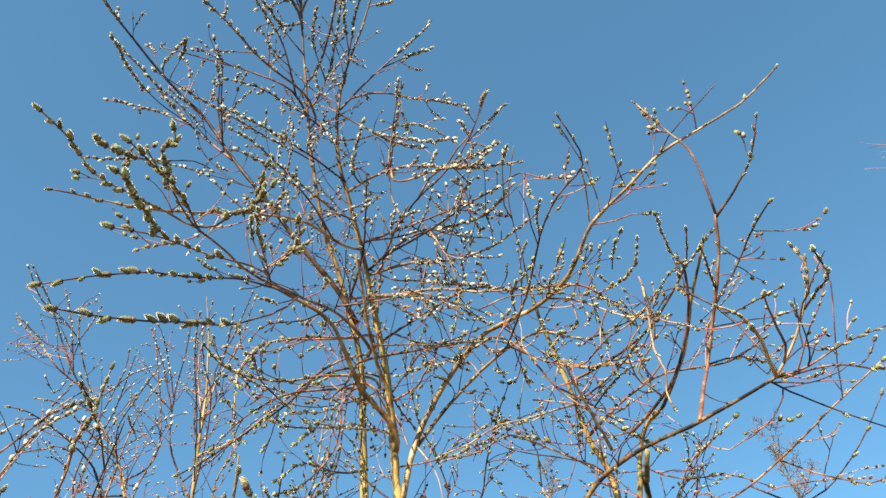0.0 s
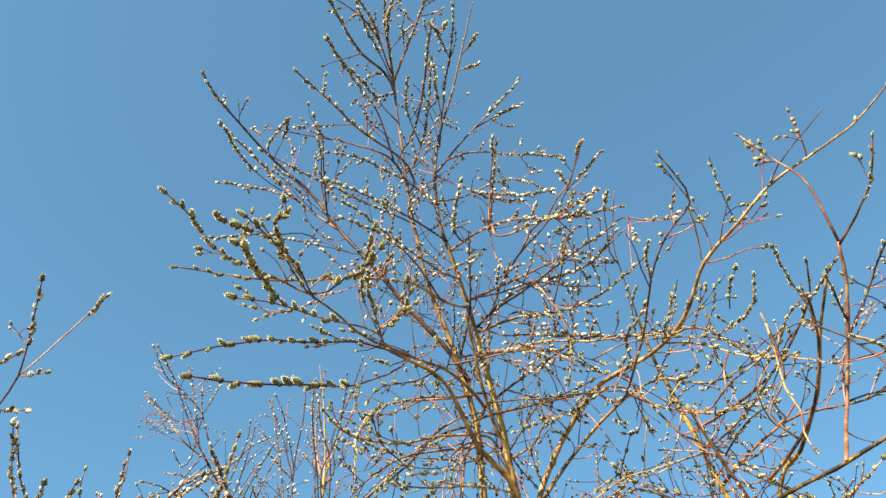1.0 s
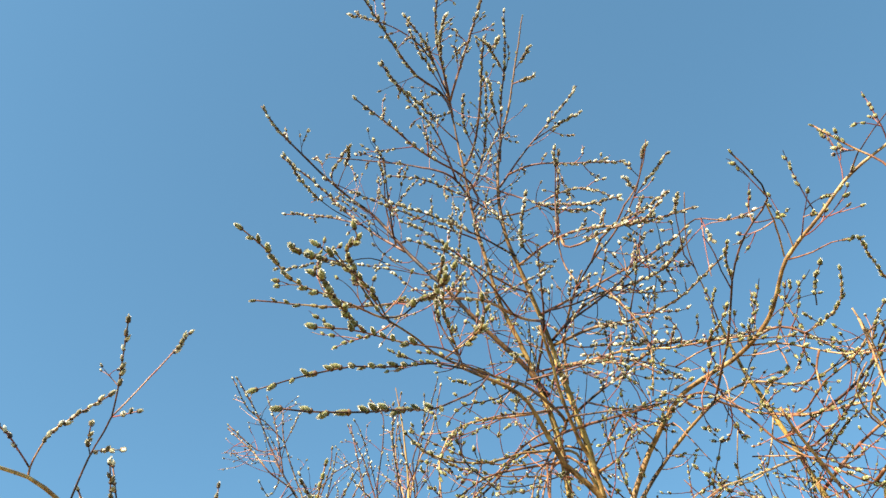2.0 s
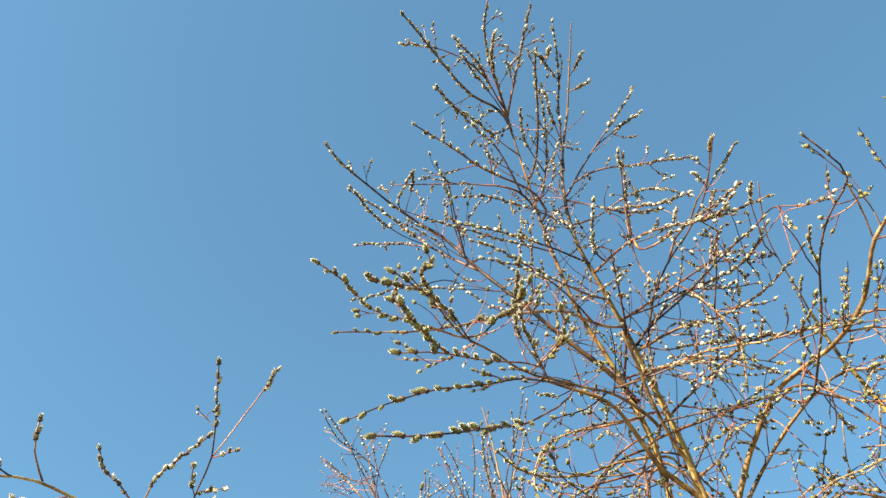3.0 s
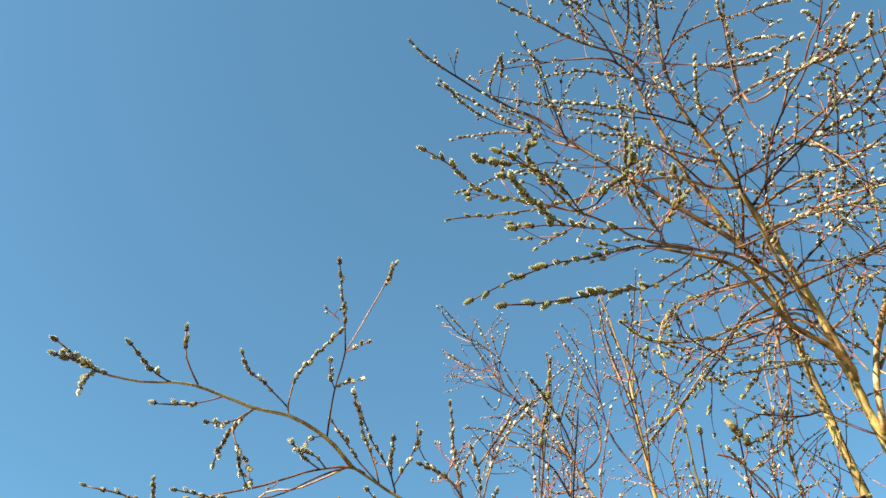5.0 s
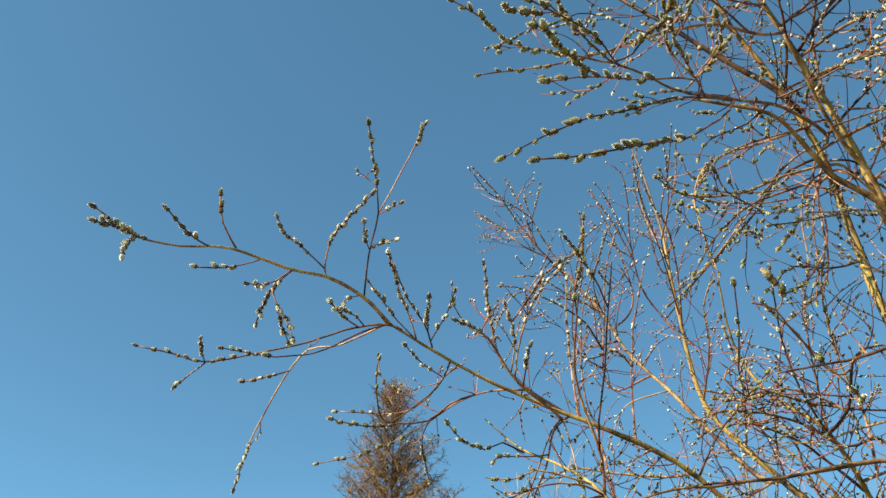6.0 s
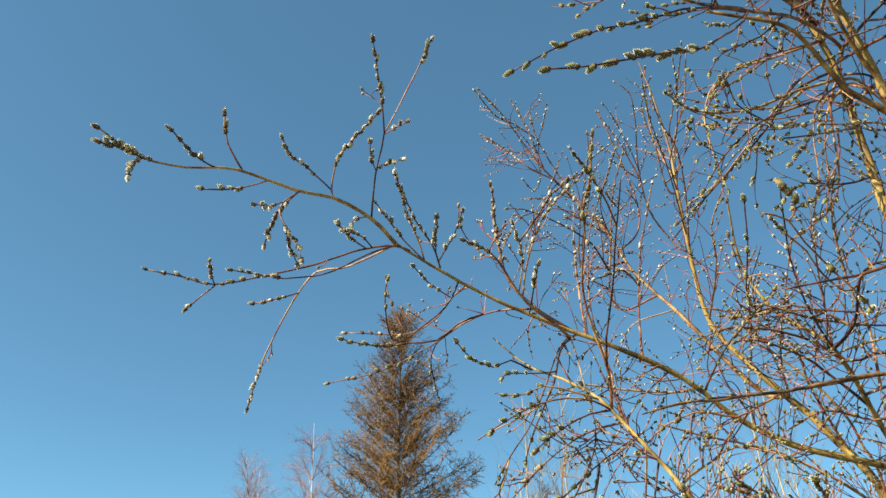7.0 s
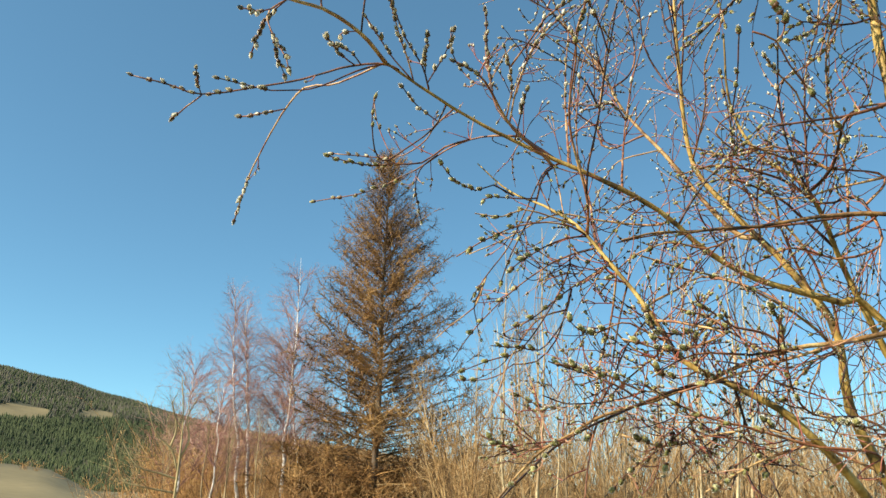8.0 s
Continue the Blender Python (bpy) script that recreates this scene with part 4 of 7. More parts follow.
limb(willow, "limb", (0.0050, 0.0030), None, (1, 0.12), (0.407, 2.259, 2.771), (0.458, 2.207, 2.797), (0.503, 2.158, 2.826), (0.526, 2.127, 2.846), (0.551, 2.075, 2.883), (0.562, 2.041, 2.909), (0.573, 1.984, 2.952), (0.568, 1.916, 3.005), (0.560, 1.899, 3.019))
limb(willow, "limb", (0.0024, 0.0014), None, (1, 0.12), (0.370, 2.494, 2.770), (0.326, 2.468, 2.799), (0.249, 2.444, 2.818), (0.172, 2.422, 2.828), (0.096, 2.395, 2.841), (0.038, 2.357, 2.871), (-0.002, 2.311, 2.911))
limb(willow, "limb", (0.0022, 0.0014), (0.6, 1, 3), (0, 0.12), (0.739, 2.239, 2.645), (0.789, 2.200, 2.589), (0.835, 2.155, 2.540), (0.865, 2.123, 2.513), (0.887, 2.092, 2.508))
limb(willow, "limb", (0.0020, 0.0012), (0.8, 1, 3), (0, 0.12), (0.611, 2.352, 2.762), (0.658, 2.324, 2.731), (0.694, 2.280, 2.735), (0.740, 2.222, 2.736), (0.791, 2.167, 2.716))
limb(willow, "limb", (0.0020, 0.0012), (0.3, 1, 5), (0, 0.12), (0.564, 1.787, 2.774), (0.580, 1.761, 2.753), (0.601, 1.715, 2.739), (0.633, 1.644, 2.712))
limb(willow, "limb", (0.0020, 0.0012), (0.7, 1, 4), (0, 0.12), (0.579, 1.914, 2.829), (0.635, 1.855, 2.794), (0.675, 1.805, 2.762), (0.701, 1.767, 2.743))
limb(willow, "limb", (0.0024, 0.0012), (0.75, 1, 4), (0, 0.12), (0.375, 1.918, 3.201), (0.431, 1.877, 3.163), (0.467, 1.839, 3.143), (0.512, 1.803, 3.102))
limb(willow, "limb", (0.0024, 0.0016), (0.2, 1, 10), (0, 0.12), (0.564, 1.905, 3.015), (0.536, 1.867, 3.022), (0.512, 1.813, 3.031), (0.487, 1.744, 3.039))
limb(willow, "limb", (0.0024, 0.0016), (0.05, 1, 9), (0, 0.12), (0.615, 2.130, 3.141), (0.624, 2.087, 3.146), (0.649, 2.022, 3.146), (0.678, 1.941, 3.143))
limb(willow, "limb", (0.0024, 0.0016), (0, 1, 8), (0, 0.12), (0.541, 2.239, 3.116), (0.566, 2.161, 3.146), (0.583, 2.105, 3.147), (0.612, 2.041, 3.139))
limb(willow, "limb", (0.0024, 0.0018), (0, 1, 6), (0, 0.12), (0.598, 1.854, 2.888), (0.574, 1.790, 2.893), (0.553, 1.730, 2.893), (0.543, 1.710, 2.893))
limb(willow, "limb", (0.0024, 0.0016), (0.2, 1, 10), (0, 0.12), (0.418, 2.237, 3.222), (0.463, 2.194, 3.211), (0.500, 2.147, 3.208), (0.514, 2.092, 3.221), (0.518, 2.039, 3.236))
limb(willow, "limb", (0.0019, 0.0012), (0.9, 1, 2), (0, 0.12), (0.121, 2.149, 3.517), (0.186, 2.089, 3.519), (0.249, 2.031, 3.522), (0.297, 2.015, 3.501), (0.362, 1.992, 3.470))
limb(willow, "limb", (0.0024, 0.0014), None, (0, 0.12), (0.223, 2.274, 3.374), (0.215, 2.211, 3.413), (0.201, 2.146, 3.450), (0.192, 2.066, 3.493), (0.207, 1.986, 3.530), (0.221, 1.919, 3.557))
limb(willow, "limb", (0.0018, 0.0012), None, (0, 0.12), (0.218, 1.843, 3.084), (0.205, 1.784, 3.093), (0.199, 1.729, 3.096), (0.178, 1.667, 3.096))
limb(willow, "limb", (0.0024, 0.0014), (0.1, 1, 9), (0, 0.12), (0.000, 2.068, 3.633), (0.035, 2.027, 3.635), (0.107, 1.986, 3.613), (0.159, 1.945, 3.600), (0.186, 1.924, 3.591))
limb(willow, "limb", (0.0030, 0.0016), (0.2, 1, 6), (0, 0.12), (0.295, 2.237, 2.979), (0.335, 2.212, 2.974), (0.389, 2.148, 2.995), (0.453, 2.091, 2.999), (0.489, 2.042, 3.011), (0.509, 2.010, 3.020))
limb(willow, "limb", (0.0026, 0.0016), (0.1, 0.9, 5), (1, 0.12), (0.281, 2.388, 3.099), (0.359, 2.370, 3.064), (0.420, 2.337, 3.049), (0.495, 2.285, 3.041), (0.543, 2.204, 3.073))
limb(willow, "limb", (0.0030, 0.0020), (0.3, 1, 6), (0, 0.12), (0.248, 2.145, 3.154), (0.314, 2.122, 3.122), (0.381, 2.109, 3.072), (0.444, 2.094, 3.021), (0.508, 2.059, 2.994))
limb(willow, "limb", (0.0024, 0.0016), (0.3, 1, 7), (0, 0.12), (0.274, 2.113, 3.153), (0.319, 2.050, 3.162), (0.343, 1.997, 3.172), (0.355, 2.004, 3.116), (0.360, 2.009, 3.070))
limb(willow, "limb", (0.0024, 0.0014), (0.5, 1, 6), (1, 0.12), (0.281, 2.388, 3.099), (0.242, 2.421, 3.011), (0.199, 2.437, 2.950), (0.139, 2.430, 2.935), (0.076, 2.408, 2.940), (-0.043, 2.399, 2.877))
limb(willow, "limb", (0.0030, 0.0018), None, (1, 0.12), (0.490, 2.173, 2.817), (0.439, 2.127, 2.866), (0.483, 2.045, 2.906), (0.475, 1.970, 2.956), (0.452, 1.907, 2.997))
limb(willow, "limb", (0.0028, 0.0016), (0.3, 1, 9), (0, 0.12), (-0.463, 1.921, 4.495), (-0.481, 1.804, 4.510), (-0.500, 1.700, 4.518), (-0.506, 1.619, 4.524), (-0.500, 1.562, 4.528))
limb(willow, "limb", (0.0020, 0.0012), (0.15, 1, 9), (0, 0.12), (-0.422, 1.729, 4.426), (-0.400, 1.645, 4.411), (-0.344, 1.538, 4.391))
limb(willow, "limb", (0.0020, 0.0012), (0.1, 1, 6), (0, 0.12), (-0.464, 1.913, 4.513), (-0.505, 1.872, 4.482), (-0.551, 1.857, 4.434), (-0.595, 1.840, 4.390))
limb(willow, "limb", (0.0030, 0.0014), (0.3, 1, 12), (0, 0.12), (-0.456, 2.005, 4.310), (-0.503, 1.910, 4.321), (-0.533, 1.829, 4.333), (-0.567, 1.758, 4.338), (-0.600, 1.686, 4.342), (-0.613, 1.624, 4.348))
limb(willow, "limb", (0.0024, 0.0016), (0.3, 1, 6), (0, 0.12), (-0.289, 1.995, 4.281), (-0.283, 1.874, 4.284), (-0.273, 1.801, 4.284), (-0.268, 1.757, 4.282))
limb(willow, "limb", (0.0020, 0.0012), (0.2, 1, 4), (0, 0.12), (-0.180, 1.912, 4.555), (-0.129, 1.844, 4.511), (-0.100, 1.805, 4.480))
limb(willow, "limb", (0.0024, 0.0014), (0.1, 1, 8), (0, 0.12), (-0.221, 1.856, 4.445), (-0.230, 1.781, 4.430), (-0.247, 1.712, 4.416), (-0.268, 1.667, 4.402))
limb(willow, "limb", (0.0020, 0.0012), (0.2, 1, 5), (0, 0.12), (-0.235, 1.757, 4.426), (-0.209, 1.702, 4.382), (-0.185, 1.663, 4.341))
limb(willow, "limb", (0.0026, 0.0012), (0.1, 1, 10), (0, 0.12), (-0.224, 2.127, 3.952), (-0.154, 2.123, 3.927), (-0.065, 2.122, 3.879), (-0.009, 2.110, 3.856), (0.047, 2.092, 3.834))
limb(willow, "limb", (0.0040, 0.0014), None, (0, 0.12), (-0.088, 2.148, 3.622), (-0.039, 2.084, 3.649), (0.018, 2.048, 3.656), (0.056, 2.000, 3.673), (0.099, 1.961, 3.681), (0.144, 1.882, 3.706), (0.164, 1.824, 3.725))
limb(willow, "limb", (0.0016, 0.0012), (0.2, 1, 4), (0, 0.12), (0.098, 1.984, 3.700), (0.087, 1.921, 3.667), (0.073, 1.871, 3.638))
limb(willow, "limb", (0.0018, 0.0012), None, (0, 0.12), (0.241, 1.955, 3.473), (0.225, 1.975, 3.377), (0.210, 1.987, 3.278))
limb(willow, "limb", (0.0018, 0.0012), (0.4, 1, 4), (0, 0.12), (0.241, 1.955, 3.473), (0.238, 1.938, 3.388), (0.239, 1.923, 3.338))
limb(willow, "limb", (0.0024, 0.0012), (0.75, 1, 5), (0, 0.12), (0.198, 2.127, 3.461), (0.175, 2.077, 3.474), (0.178, 2.005, 3.495), (0.182, 1.934, 3.513), (0.199, 1.883, 3.522))
limb(willow, "limb", (0.0022, 0.0014), (0.1, 1, 8), (0, 0.12), (0.224, 1.826, 3.092), (0.217, 1.750, 3.085), (0.221, 1.681, 3.068))
limb(willow, "limb", (0.0034, 0.0016), (0.2, 0.9, 10), (0, 0.12), (-0.445, 2.187, 3.918), (-0.516, 2.129, 3.931), (-0.623, 2.030, 3.940), (-0.711, 1.940, 3.946), (-0.796, 1.848, 3.947), (-0.862, 1.767, 3.947))
limb(willow, "limb", (0.0020, 0.0012), (0.5, 1, 5), (0, 0.12), (-0.927, 1.955, 4.177), (-0.882, 1.900, 4.173), (-0.830, 1.841, 4.173), (-0.806, 1.791, 4.172))
limb(willow, "limb", (0.0024, 0.0012), (0.45, 1, 10), (0, 0.12), (-0.877, 2.092, 4.089), (-0.934, 2.011, 4.086), (-0.970, 1.945, 4.088), (-1.006, 1.841, 4.099), (-1.021, 1.725, 4.116))
limb(willow, "limb", (0.0026, 0.0016), (0.3, 1, 10), (0, 0.12), (-0.611, 1.685, 3.182), (-0.624, 1.605, 3.194), (-0.623, 1.547, 3.202), (-0.619, 1.511, 3.206), (-0.584, 1.492, 3.208), (-0.577, 1.465, 3.212))
limb(willow, "limb", (0.0024, 0.0016), (0.1, 1, 10), (0, 0.12), (-0.522, 1.447, 2.848), (-0.533, 1.403, 2.843), (-0.536, 1.363, 2.841), (-0.538, 1.323, 2.839), (-0.536, 1.288, 2.837), (-0.540, 1.261, 2.832))
limb(willow, "limb", (0.0024, 0.0012), (0.3, 1, 9), (0, 0.12), (-0.792, 2.128, 3.876), (-0.836, 2.082, 3.872), (-0.926, 2.033, 3.831), (-0.990, 1.985, 3.806), (-1.059, 1.948, 3.765), (-1.106, 1.907, 3.744))
limb(willow, "limb", (0.0018, 0.0012), (0.2, 1, 6), (0, 0.12), (-0.579, 1.410, 3.042), (-0.606, 1.337, 2.989), (-0.613, 1.282, 2.962))
limb(willow, "limb", (0.0028, 0.0014), (0.3, 1, 7), (0, 0.12), (-0.555, 1.625, 3.062), (-0.511, 1.621, 3.052), (-0.459, 1.590, 3.054), (-0.418, 1.576, 3.046), (-0.359, 1.526, 3.050))
limb(willow, "limb", (0.0026, 0.0016), (0.4, 1, 5), (0, 0.12), (-0.373, 2.163, 3.223), (-0.434, 2.136, 3.170), (-0.520, 2.083, 3.129), (-0.557, 2.074, 3.081))
limb(willow, "limb", (0.0026, 0.0014), (0.5, 1, 5), (0, 0.12), (-0.471, 2.379, 3.290), (-0.524, 2.359, 3.258), (-0.607, 2.315, 3.209), (-0.650, 2.282, 3.194), (-0.649, 2.227, 3.220))
limb(willow, "limb", (0.0024, 0.0014), (0.5, 1, 6), (0, 0.12), (-0.354, 2.462, 3.190), (-0.391, 2.445, 3.119), (-0.414, 2.428, 3.006))
limb(willow, "limb", (0.0030, 0.0016), (0.3, 1, 9), (0, 0.12), (-0.281, 2.342, 3.523), (-0.197, 2.358, 3.472), (-0.109, 2.350, 3.451), (-0.045, 2.347, 3.428), (0.017, 2.342, 3.405), (0.111, 2.324, 3.376))
limb(willow, "limb", (0.0024, 0.0014), (0.2, 1, 6), (0, 0.12), (-0.126, 2.211, 3.571), (-0.039, 2.223, 3.498), (-0.012, 2.244, 3.440), (0.015, 2.262, 3.383), (0.057, 2.274, 3.326))
limb(willow, "limb", (0.0034, 0.0018), (0.85, 1, 6), (0, 0.12), (-0.284, 2.443, 3.233), (-0.298, 2.405, 3.202), (-0.326, 2.363, 3.158), (-0.347, 2.320, 3.072), (-0.351, 2.270, 2.959), (-0.345, 2.222, 2.858), (-0.349, 2.169, 2.765), (-0.372, 2.099, 2.677), (-0.396, 2.028, 2.608), (-0.420, 1.953, 2.558))
limb(willow, "limb", (0.0040, 0.0018), (0.2, 0.8, 8), (0, 0.12), (-0.322, 2.474, 3.271), (-0.380, 2.461, 3.255), (-0.434, 2.456, 3.228), (-0.493, 2.457, 3.185), (-0.556, 2.459, 3.134), (-0.619, 2.459, 3.081), (-0.681, 2.457, 3.026), (-0.738, 2.448, 2.986), (-0.789, 2.432, 2.959))
limb(willow, "limb", (0.0026, 0.0014), (0.3, 1, 6), (0, 0.12), (-0.373, 2.453, 3.157), (-0.445, 2.429, 3.139), (-0.514, 2.391, 3.134), (-0.590, 2.335, 3.140), (-0.659, 2.266, 3.158), (-0.713, 2.204, 3.175))
limb(willow, "limb", (0.0024, 0.0016), (0.2, 1, 6), (0, 0.12), (-0.387, 2.518, 3.101), (-0.386, 2.326, 2.991), (-0.392, 2.190, 2.896), (-0.393, 2.062, 2.822), (-0.390, 1.871, 2.702))
limb(willow, "limb", (0.0065, 0.0022), None, (2, 0.12), (-0.295, 2.535, 2.316), (-0.365, 2.493, 2.345), (-0.441, 2.456, 2.346), (-0.499, 2.429, 2.342), (-0.557, 2.400, 2.335), (-0.628, 2.364, 2.323), (-0.698, 2.322, 2.319), (-0.768, 2.278, 2.309), (-0.830, 2.234, 2.308), (-0.905, 2.182, 2.287))
limb(willow, "limb", (0.0070, 0.0026), None, (2, 0.12), (-0.285, 2.539, 2.063), (-0.398, 2.480, 2.054), (-0.473, 2.440, 2.035), (-0.549, 2.395, 2.025), (-0.604, 2.361, 2.007), (-0.659, 2.326, 1.986), (-0.724, 2.281, 1.951), (-0.778, 2.241, 1.923), (-0.840, 2.191, 1.888), (-0.900, 2.137, 1.862), (-0.948, 2.091, 1.838), (-0.984, 2.051, 1.804), (-1.019, 2.011, 1.777), (-1.051, 1.968, 1.733), (-1.084, 1.908, 1.660))
limb(willow, "limb", (0.0100, 0.0040), None, (2, 0.12), (-0.227, 2.480, 2.917), (-0.222, 2.442, 2.961), (-0.260, 2.390, 3.010), (-0.305, 2.339, 3.052), (-0.330, 2.274, 3.110), (-0.358, 2.193, 3.176), (-0.401, 2.143, 3.205), (-0.463, 2.090, 3.224), (-0.523, 2.036, 3.240))
limb(willow, "limb", (0.0080, 0.0040), None, (2, 0.12), (-0.222, 2.442, 2.961), (-0.226, 2.366, 3.039), (-0.247, 2.313, 3.085), (-0.261, 2.233, 3.152), (-0.264, 2.180, 3.194), (-0.263, 2.100, 3.254), (-0.267, 2.030, 3.301))
limb(willow, "limb", (0.0032, 0.0018), None, (0, 0.12), (-0.228, 2.477, 2.944), (-0.235, 2.423, 2.999), (-0.260, 2.371, 3.047), (-0.288, 2.340, 3.070), (-0.335, 2.322, 3.065), (-0.383, 2.320, 3.031), (-0.409, 2.335, 2.969), (-0.427, 2.360, 2.879), (-0.444, 2.376, 2.804))
limb(willow, "limb", (0.0020, 0.0014), None, (0, 0.12), (-0.362, 2.200, 3.239), (-0.326, 2.130, 3.268), (-0.301, 2.056, 3.287), (-0.290, 2.000, 3.299))
limb(willow, "limb", (0.0030, 0.0016), (0.3, 1, 8), (1, 0.12), (-0.353, 2.183, 3.247), (-0.242, 2.174, 3.238), (-0.141, 2.157, 3.230), (-0.044, 2.153, 3.201), (0.019, 2.154, 3.172), (0.079, 2.158, 3.135))
limb(willow, "limb", (0.0030, 0.0016), (0.5, 1, 6), (1, 0.12), (-0.259, 2.248, 3.139), (-0.156, 2.236, 3.118), (-0.074, 2.225, 3.098), (0.022, 2.204, 3.079), (0.115, 2.184, 3.051))
limb(willow, "limb", (0.0028, 0.0016), (0.3, 1, 10), (0, 0.12), (-0.224, 2.483, 2.871), (-0.130, 2.462, 2.869), (-0.064, 2.438, 2.866), (0.020, 2.400, 2.870), (0.092, 2.352, 2.887))
limb(willow, "limb", (0.0026, 0.0014), None, (0, 0.12), (-0.172, 2.490, 2.940), (-0.132, 2.481, 2.871), (-0.111, 2.474, 2.812), (-0.100, 2.464, 2.739))
limb(willow, "limb", (0.0024, 0.0014), None, (1, 0.12), (-0.317, 2.504, 3.128), (-0.396, 2.464, 3.093), (-0.472, 2.417, 3.064), (-0.542, 2.357, 3.052))
limb(willow, "limb", (0.0030, 0.0016), (0.3, 1, 8), (0, 0.12), (-0.317, 2.491, 3.209), (-0.427, 2.433, 3.174), (-0.490, 2.408, 3.121), (-0.548, 2.373, 3.087))
limb(willow, "limb", (0.0024, 0.0014), (0.2, 1, 7), (0, 0.12), (-0.409, 2.335, 2.969), (-0.443, 2.286, 2.892), (-0.464, 2.251, 2.849))
limb(willow, "limb", (0.0026, 0.0014), (0.4, 1, 6), (1, 0.12), (-0.050, 2.415, 3.117), (-0.085, 2.352, 3.130), (-0.136, 2.330, 3.092), (-0.191, 2.299, 3.058))
limb(willow, "limb", (0.0026, 0.0014), None, (1, 0.12), (-0.233, 2.458, 3.104), (-0.176, 2.395, 3.131), (-0.115, 2.329, 3.159), (-0.045, 2.298, 3.147))
limb(willow, "limb", (0.0024, 0.0014), None, (0, 0.12), (-0.038, 2.403, 3.126), (0.015, 2.363, 3.123), (0.056, 2.361, 3.037), (0.082, 2.358, 2.974))
limb(willow, "limb", (0.0050, 0.0030), None, (1, 0.12), (0.359, 2.313, 2.760), (0.325, 2.246, 2.812), (0.298, 2.195, 2.849), (0.271, 2.142, 2.885), (0.256, 2.097, 2.915))
limb(willow, "limb", (0.0030, 0.0018), None, (1, 0.12), (0.397, 2.106, 3.059), (0.367, 2.088, 2.992), (0.351, 2.071, 2.914))
limb(willow, "limb", (0.0030, 0.0018), (0.3, 0.7, 4), (1, 0.12), (0.460, 1.928, 2.984), (0.457, 1.950, 2.906), (0.451, 1.970, 2.828), (0.463, 1.976, 2.769), (0.455, 1.986, 2.720), (0.460, 1.988, 2.678))
limb(willow, "limb", (0.0022, 0.0014), None, (1, 0.12), (0.176, 2.278, 2.913), (0.263, 2.240, 2.870), (0.341, 2.203, 2.821), (0.396, 2.169, 2.795))
limb(willow, "limb", (0.0024, 0.0016), (0.2, 1, 9), (0, 0.12), (0.324, 2.212, 2.832), (0.362, 2.138, 2.845), (0.387, 2.086, 2.842), (0.408, 2.048, 2.834))
limb(willow, "limb", (0.0018, 0.0012), None, (0, 0.12), (0.452, 2.400, 2.963), (0.443, 2.364, 2.910), (0.427, 2.340, 2.832))
limb(willow, "limb", (0.0018, 0.0012), None, (0, 0.12), (0.452, 2.400, 2.963), (0.515, 2.348, 2.883), (0.556, 2.319, 2.808))
limb(willow, "limb", (0.0020, 0.0013), (0.2, 1, 6), (0, 0.12), (0.447, 2.115, 3.206), (0.444, 2.026, 3.205), (0.456, 1.958, 3.196))
limb(willow, "limb", (0.0024, 0.0014), (0.3, 1, 8), (1, 0.12), (0.059, 2.156, 3.148), (0.149, 2.115, 3.150), (0.247, 2.085, 3.120), (0.348, 2.054, 3.076), (0.414, 2.040, 3.030))
limb(willow, "limb", (0.0026, 0.0016), (0.2, 1, 8), (0, 0.12), (0.167, 2.216, 3.159), (0.156, 2.136, 3.186), (0.192, 2.080, 3.188), (0.220, 2.025, 3.192))
limb(willow, "limb", (0.0026, 0.0014), (0.3, 1, 6), (1, 0.12), (0.314, 2.122, 3.122), (0.320, 2.133, 3.040), (0.268, 2.118, 3.006), (0.227, 2.110, 2.957))
limb(willow, "limb", (0.0026, 0.0014), None, (1, 0.12), (0.460, 1.974, 2.787), (0.405, 1.977, 2.739), (0.373, 1.900, 2.780), (0.400, 1.835, 2.796))

willow_low = thing("willow_tree", (0, 0, 0), "spreading willow with a long bough and red catkin twigs", "tree")
limb(willow_low, "limb", (0.0245, 0.0033), None, (12, 0.20), (-0.100, 2.950, -0.100), (-0.122, 2.967, 0.721), (-0.232, 2.956, 1.639), (-0.460, 2.790, 2.160), (-0.531, 2.721, 2.190), (-0.611, 2.647, 2.213), (-0.703, 2.563, 2.245), (-0.797, 2.461, 2.314), (-0.870, 2.348, 2.406), (-0.965, 2.223, 2.471), (-1.069, 2.124, 2.528), (-1.187, 1.992, 2.599), (-1.263, 1.885, 2.658), (-1.340, 1.753, 2.728))
limb(willow_low, "limb", (0.0278, 0.0017), None, (12, 0.20), (-0.050, 3.000, -0.100), (-0.180, 2.880, 0.700), (-0.360, 2.720, 1.360), (-0.450, 2.570, 1.600), (-0.505, 2.420, 1.735), (-0.580, 2.311, 1.847), (-0.695, 2.247, 1.925), (-0.781, 2.207, 1.977), (-0.832, 2.164, 2.081), (-0.914, 2.134, 2.213), (-0.988, 2.105, 2.318), (-1.081, 2.097, 2.387), (-1.188, 2.100, 2.451), (-1.284, 2.087, 2.553))
limb(willow_low, "limb", (0.0387, 0.0021), (0.8, 1, 7), (12, 0.25), (-0.250, 3.250, -0.100), (-0.273, 3.255, 0.448), (-0.353, 3.264, 1.066), (-0.462, 3.235, 1.522), (-0.554, 3.183, 1.752), (-0.615, 3.116, 1.963), (-0.624, 3.078, 2.193), (-0.727, 3.049, 2.392), (-0.870, 2.987, 2.596), (-0.988, 2.950, 2.807), (-0.982, 2.862, 3.153), (-0.972, 2.817, 3.428), (-0.993, 2.815, 3.655), (-1.020, 2.793, 3.885))
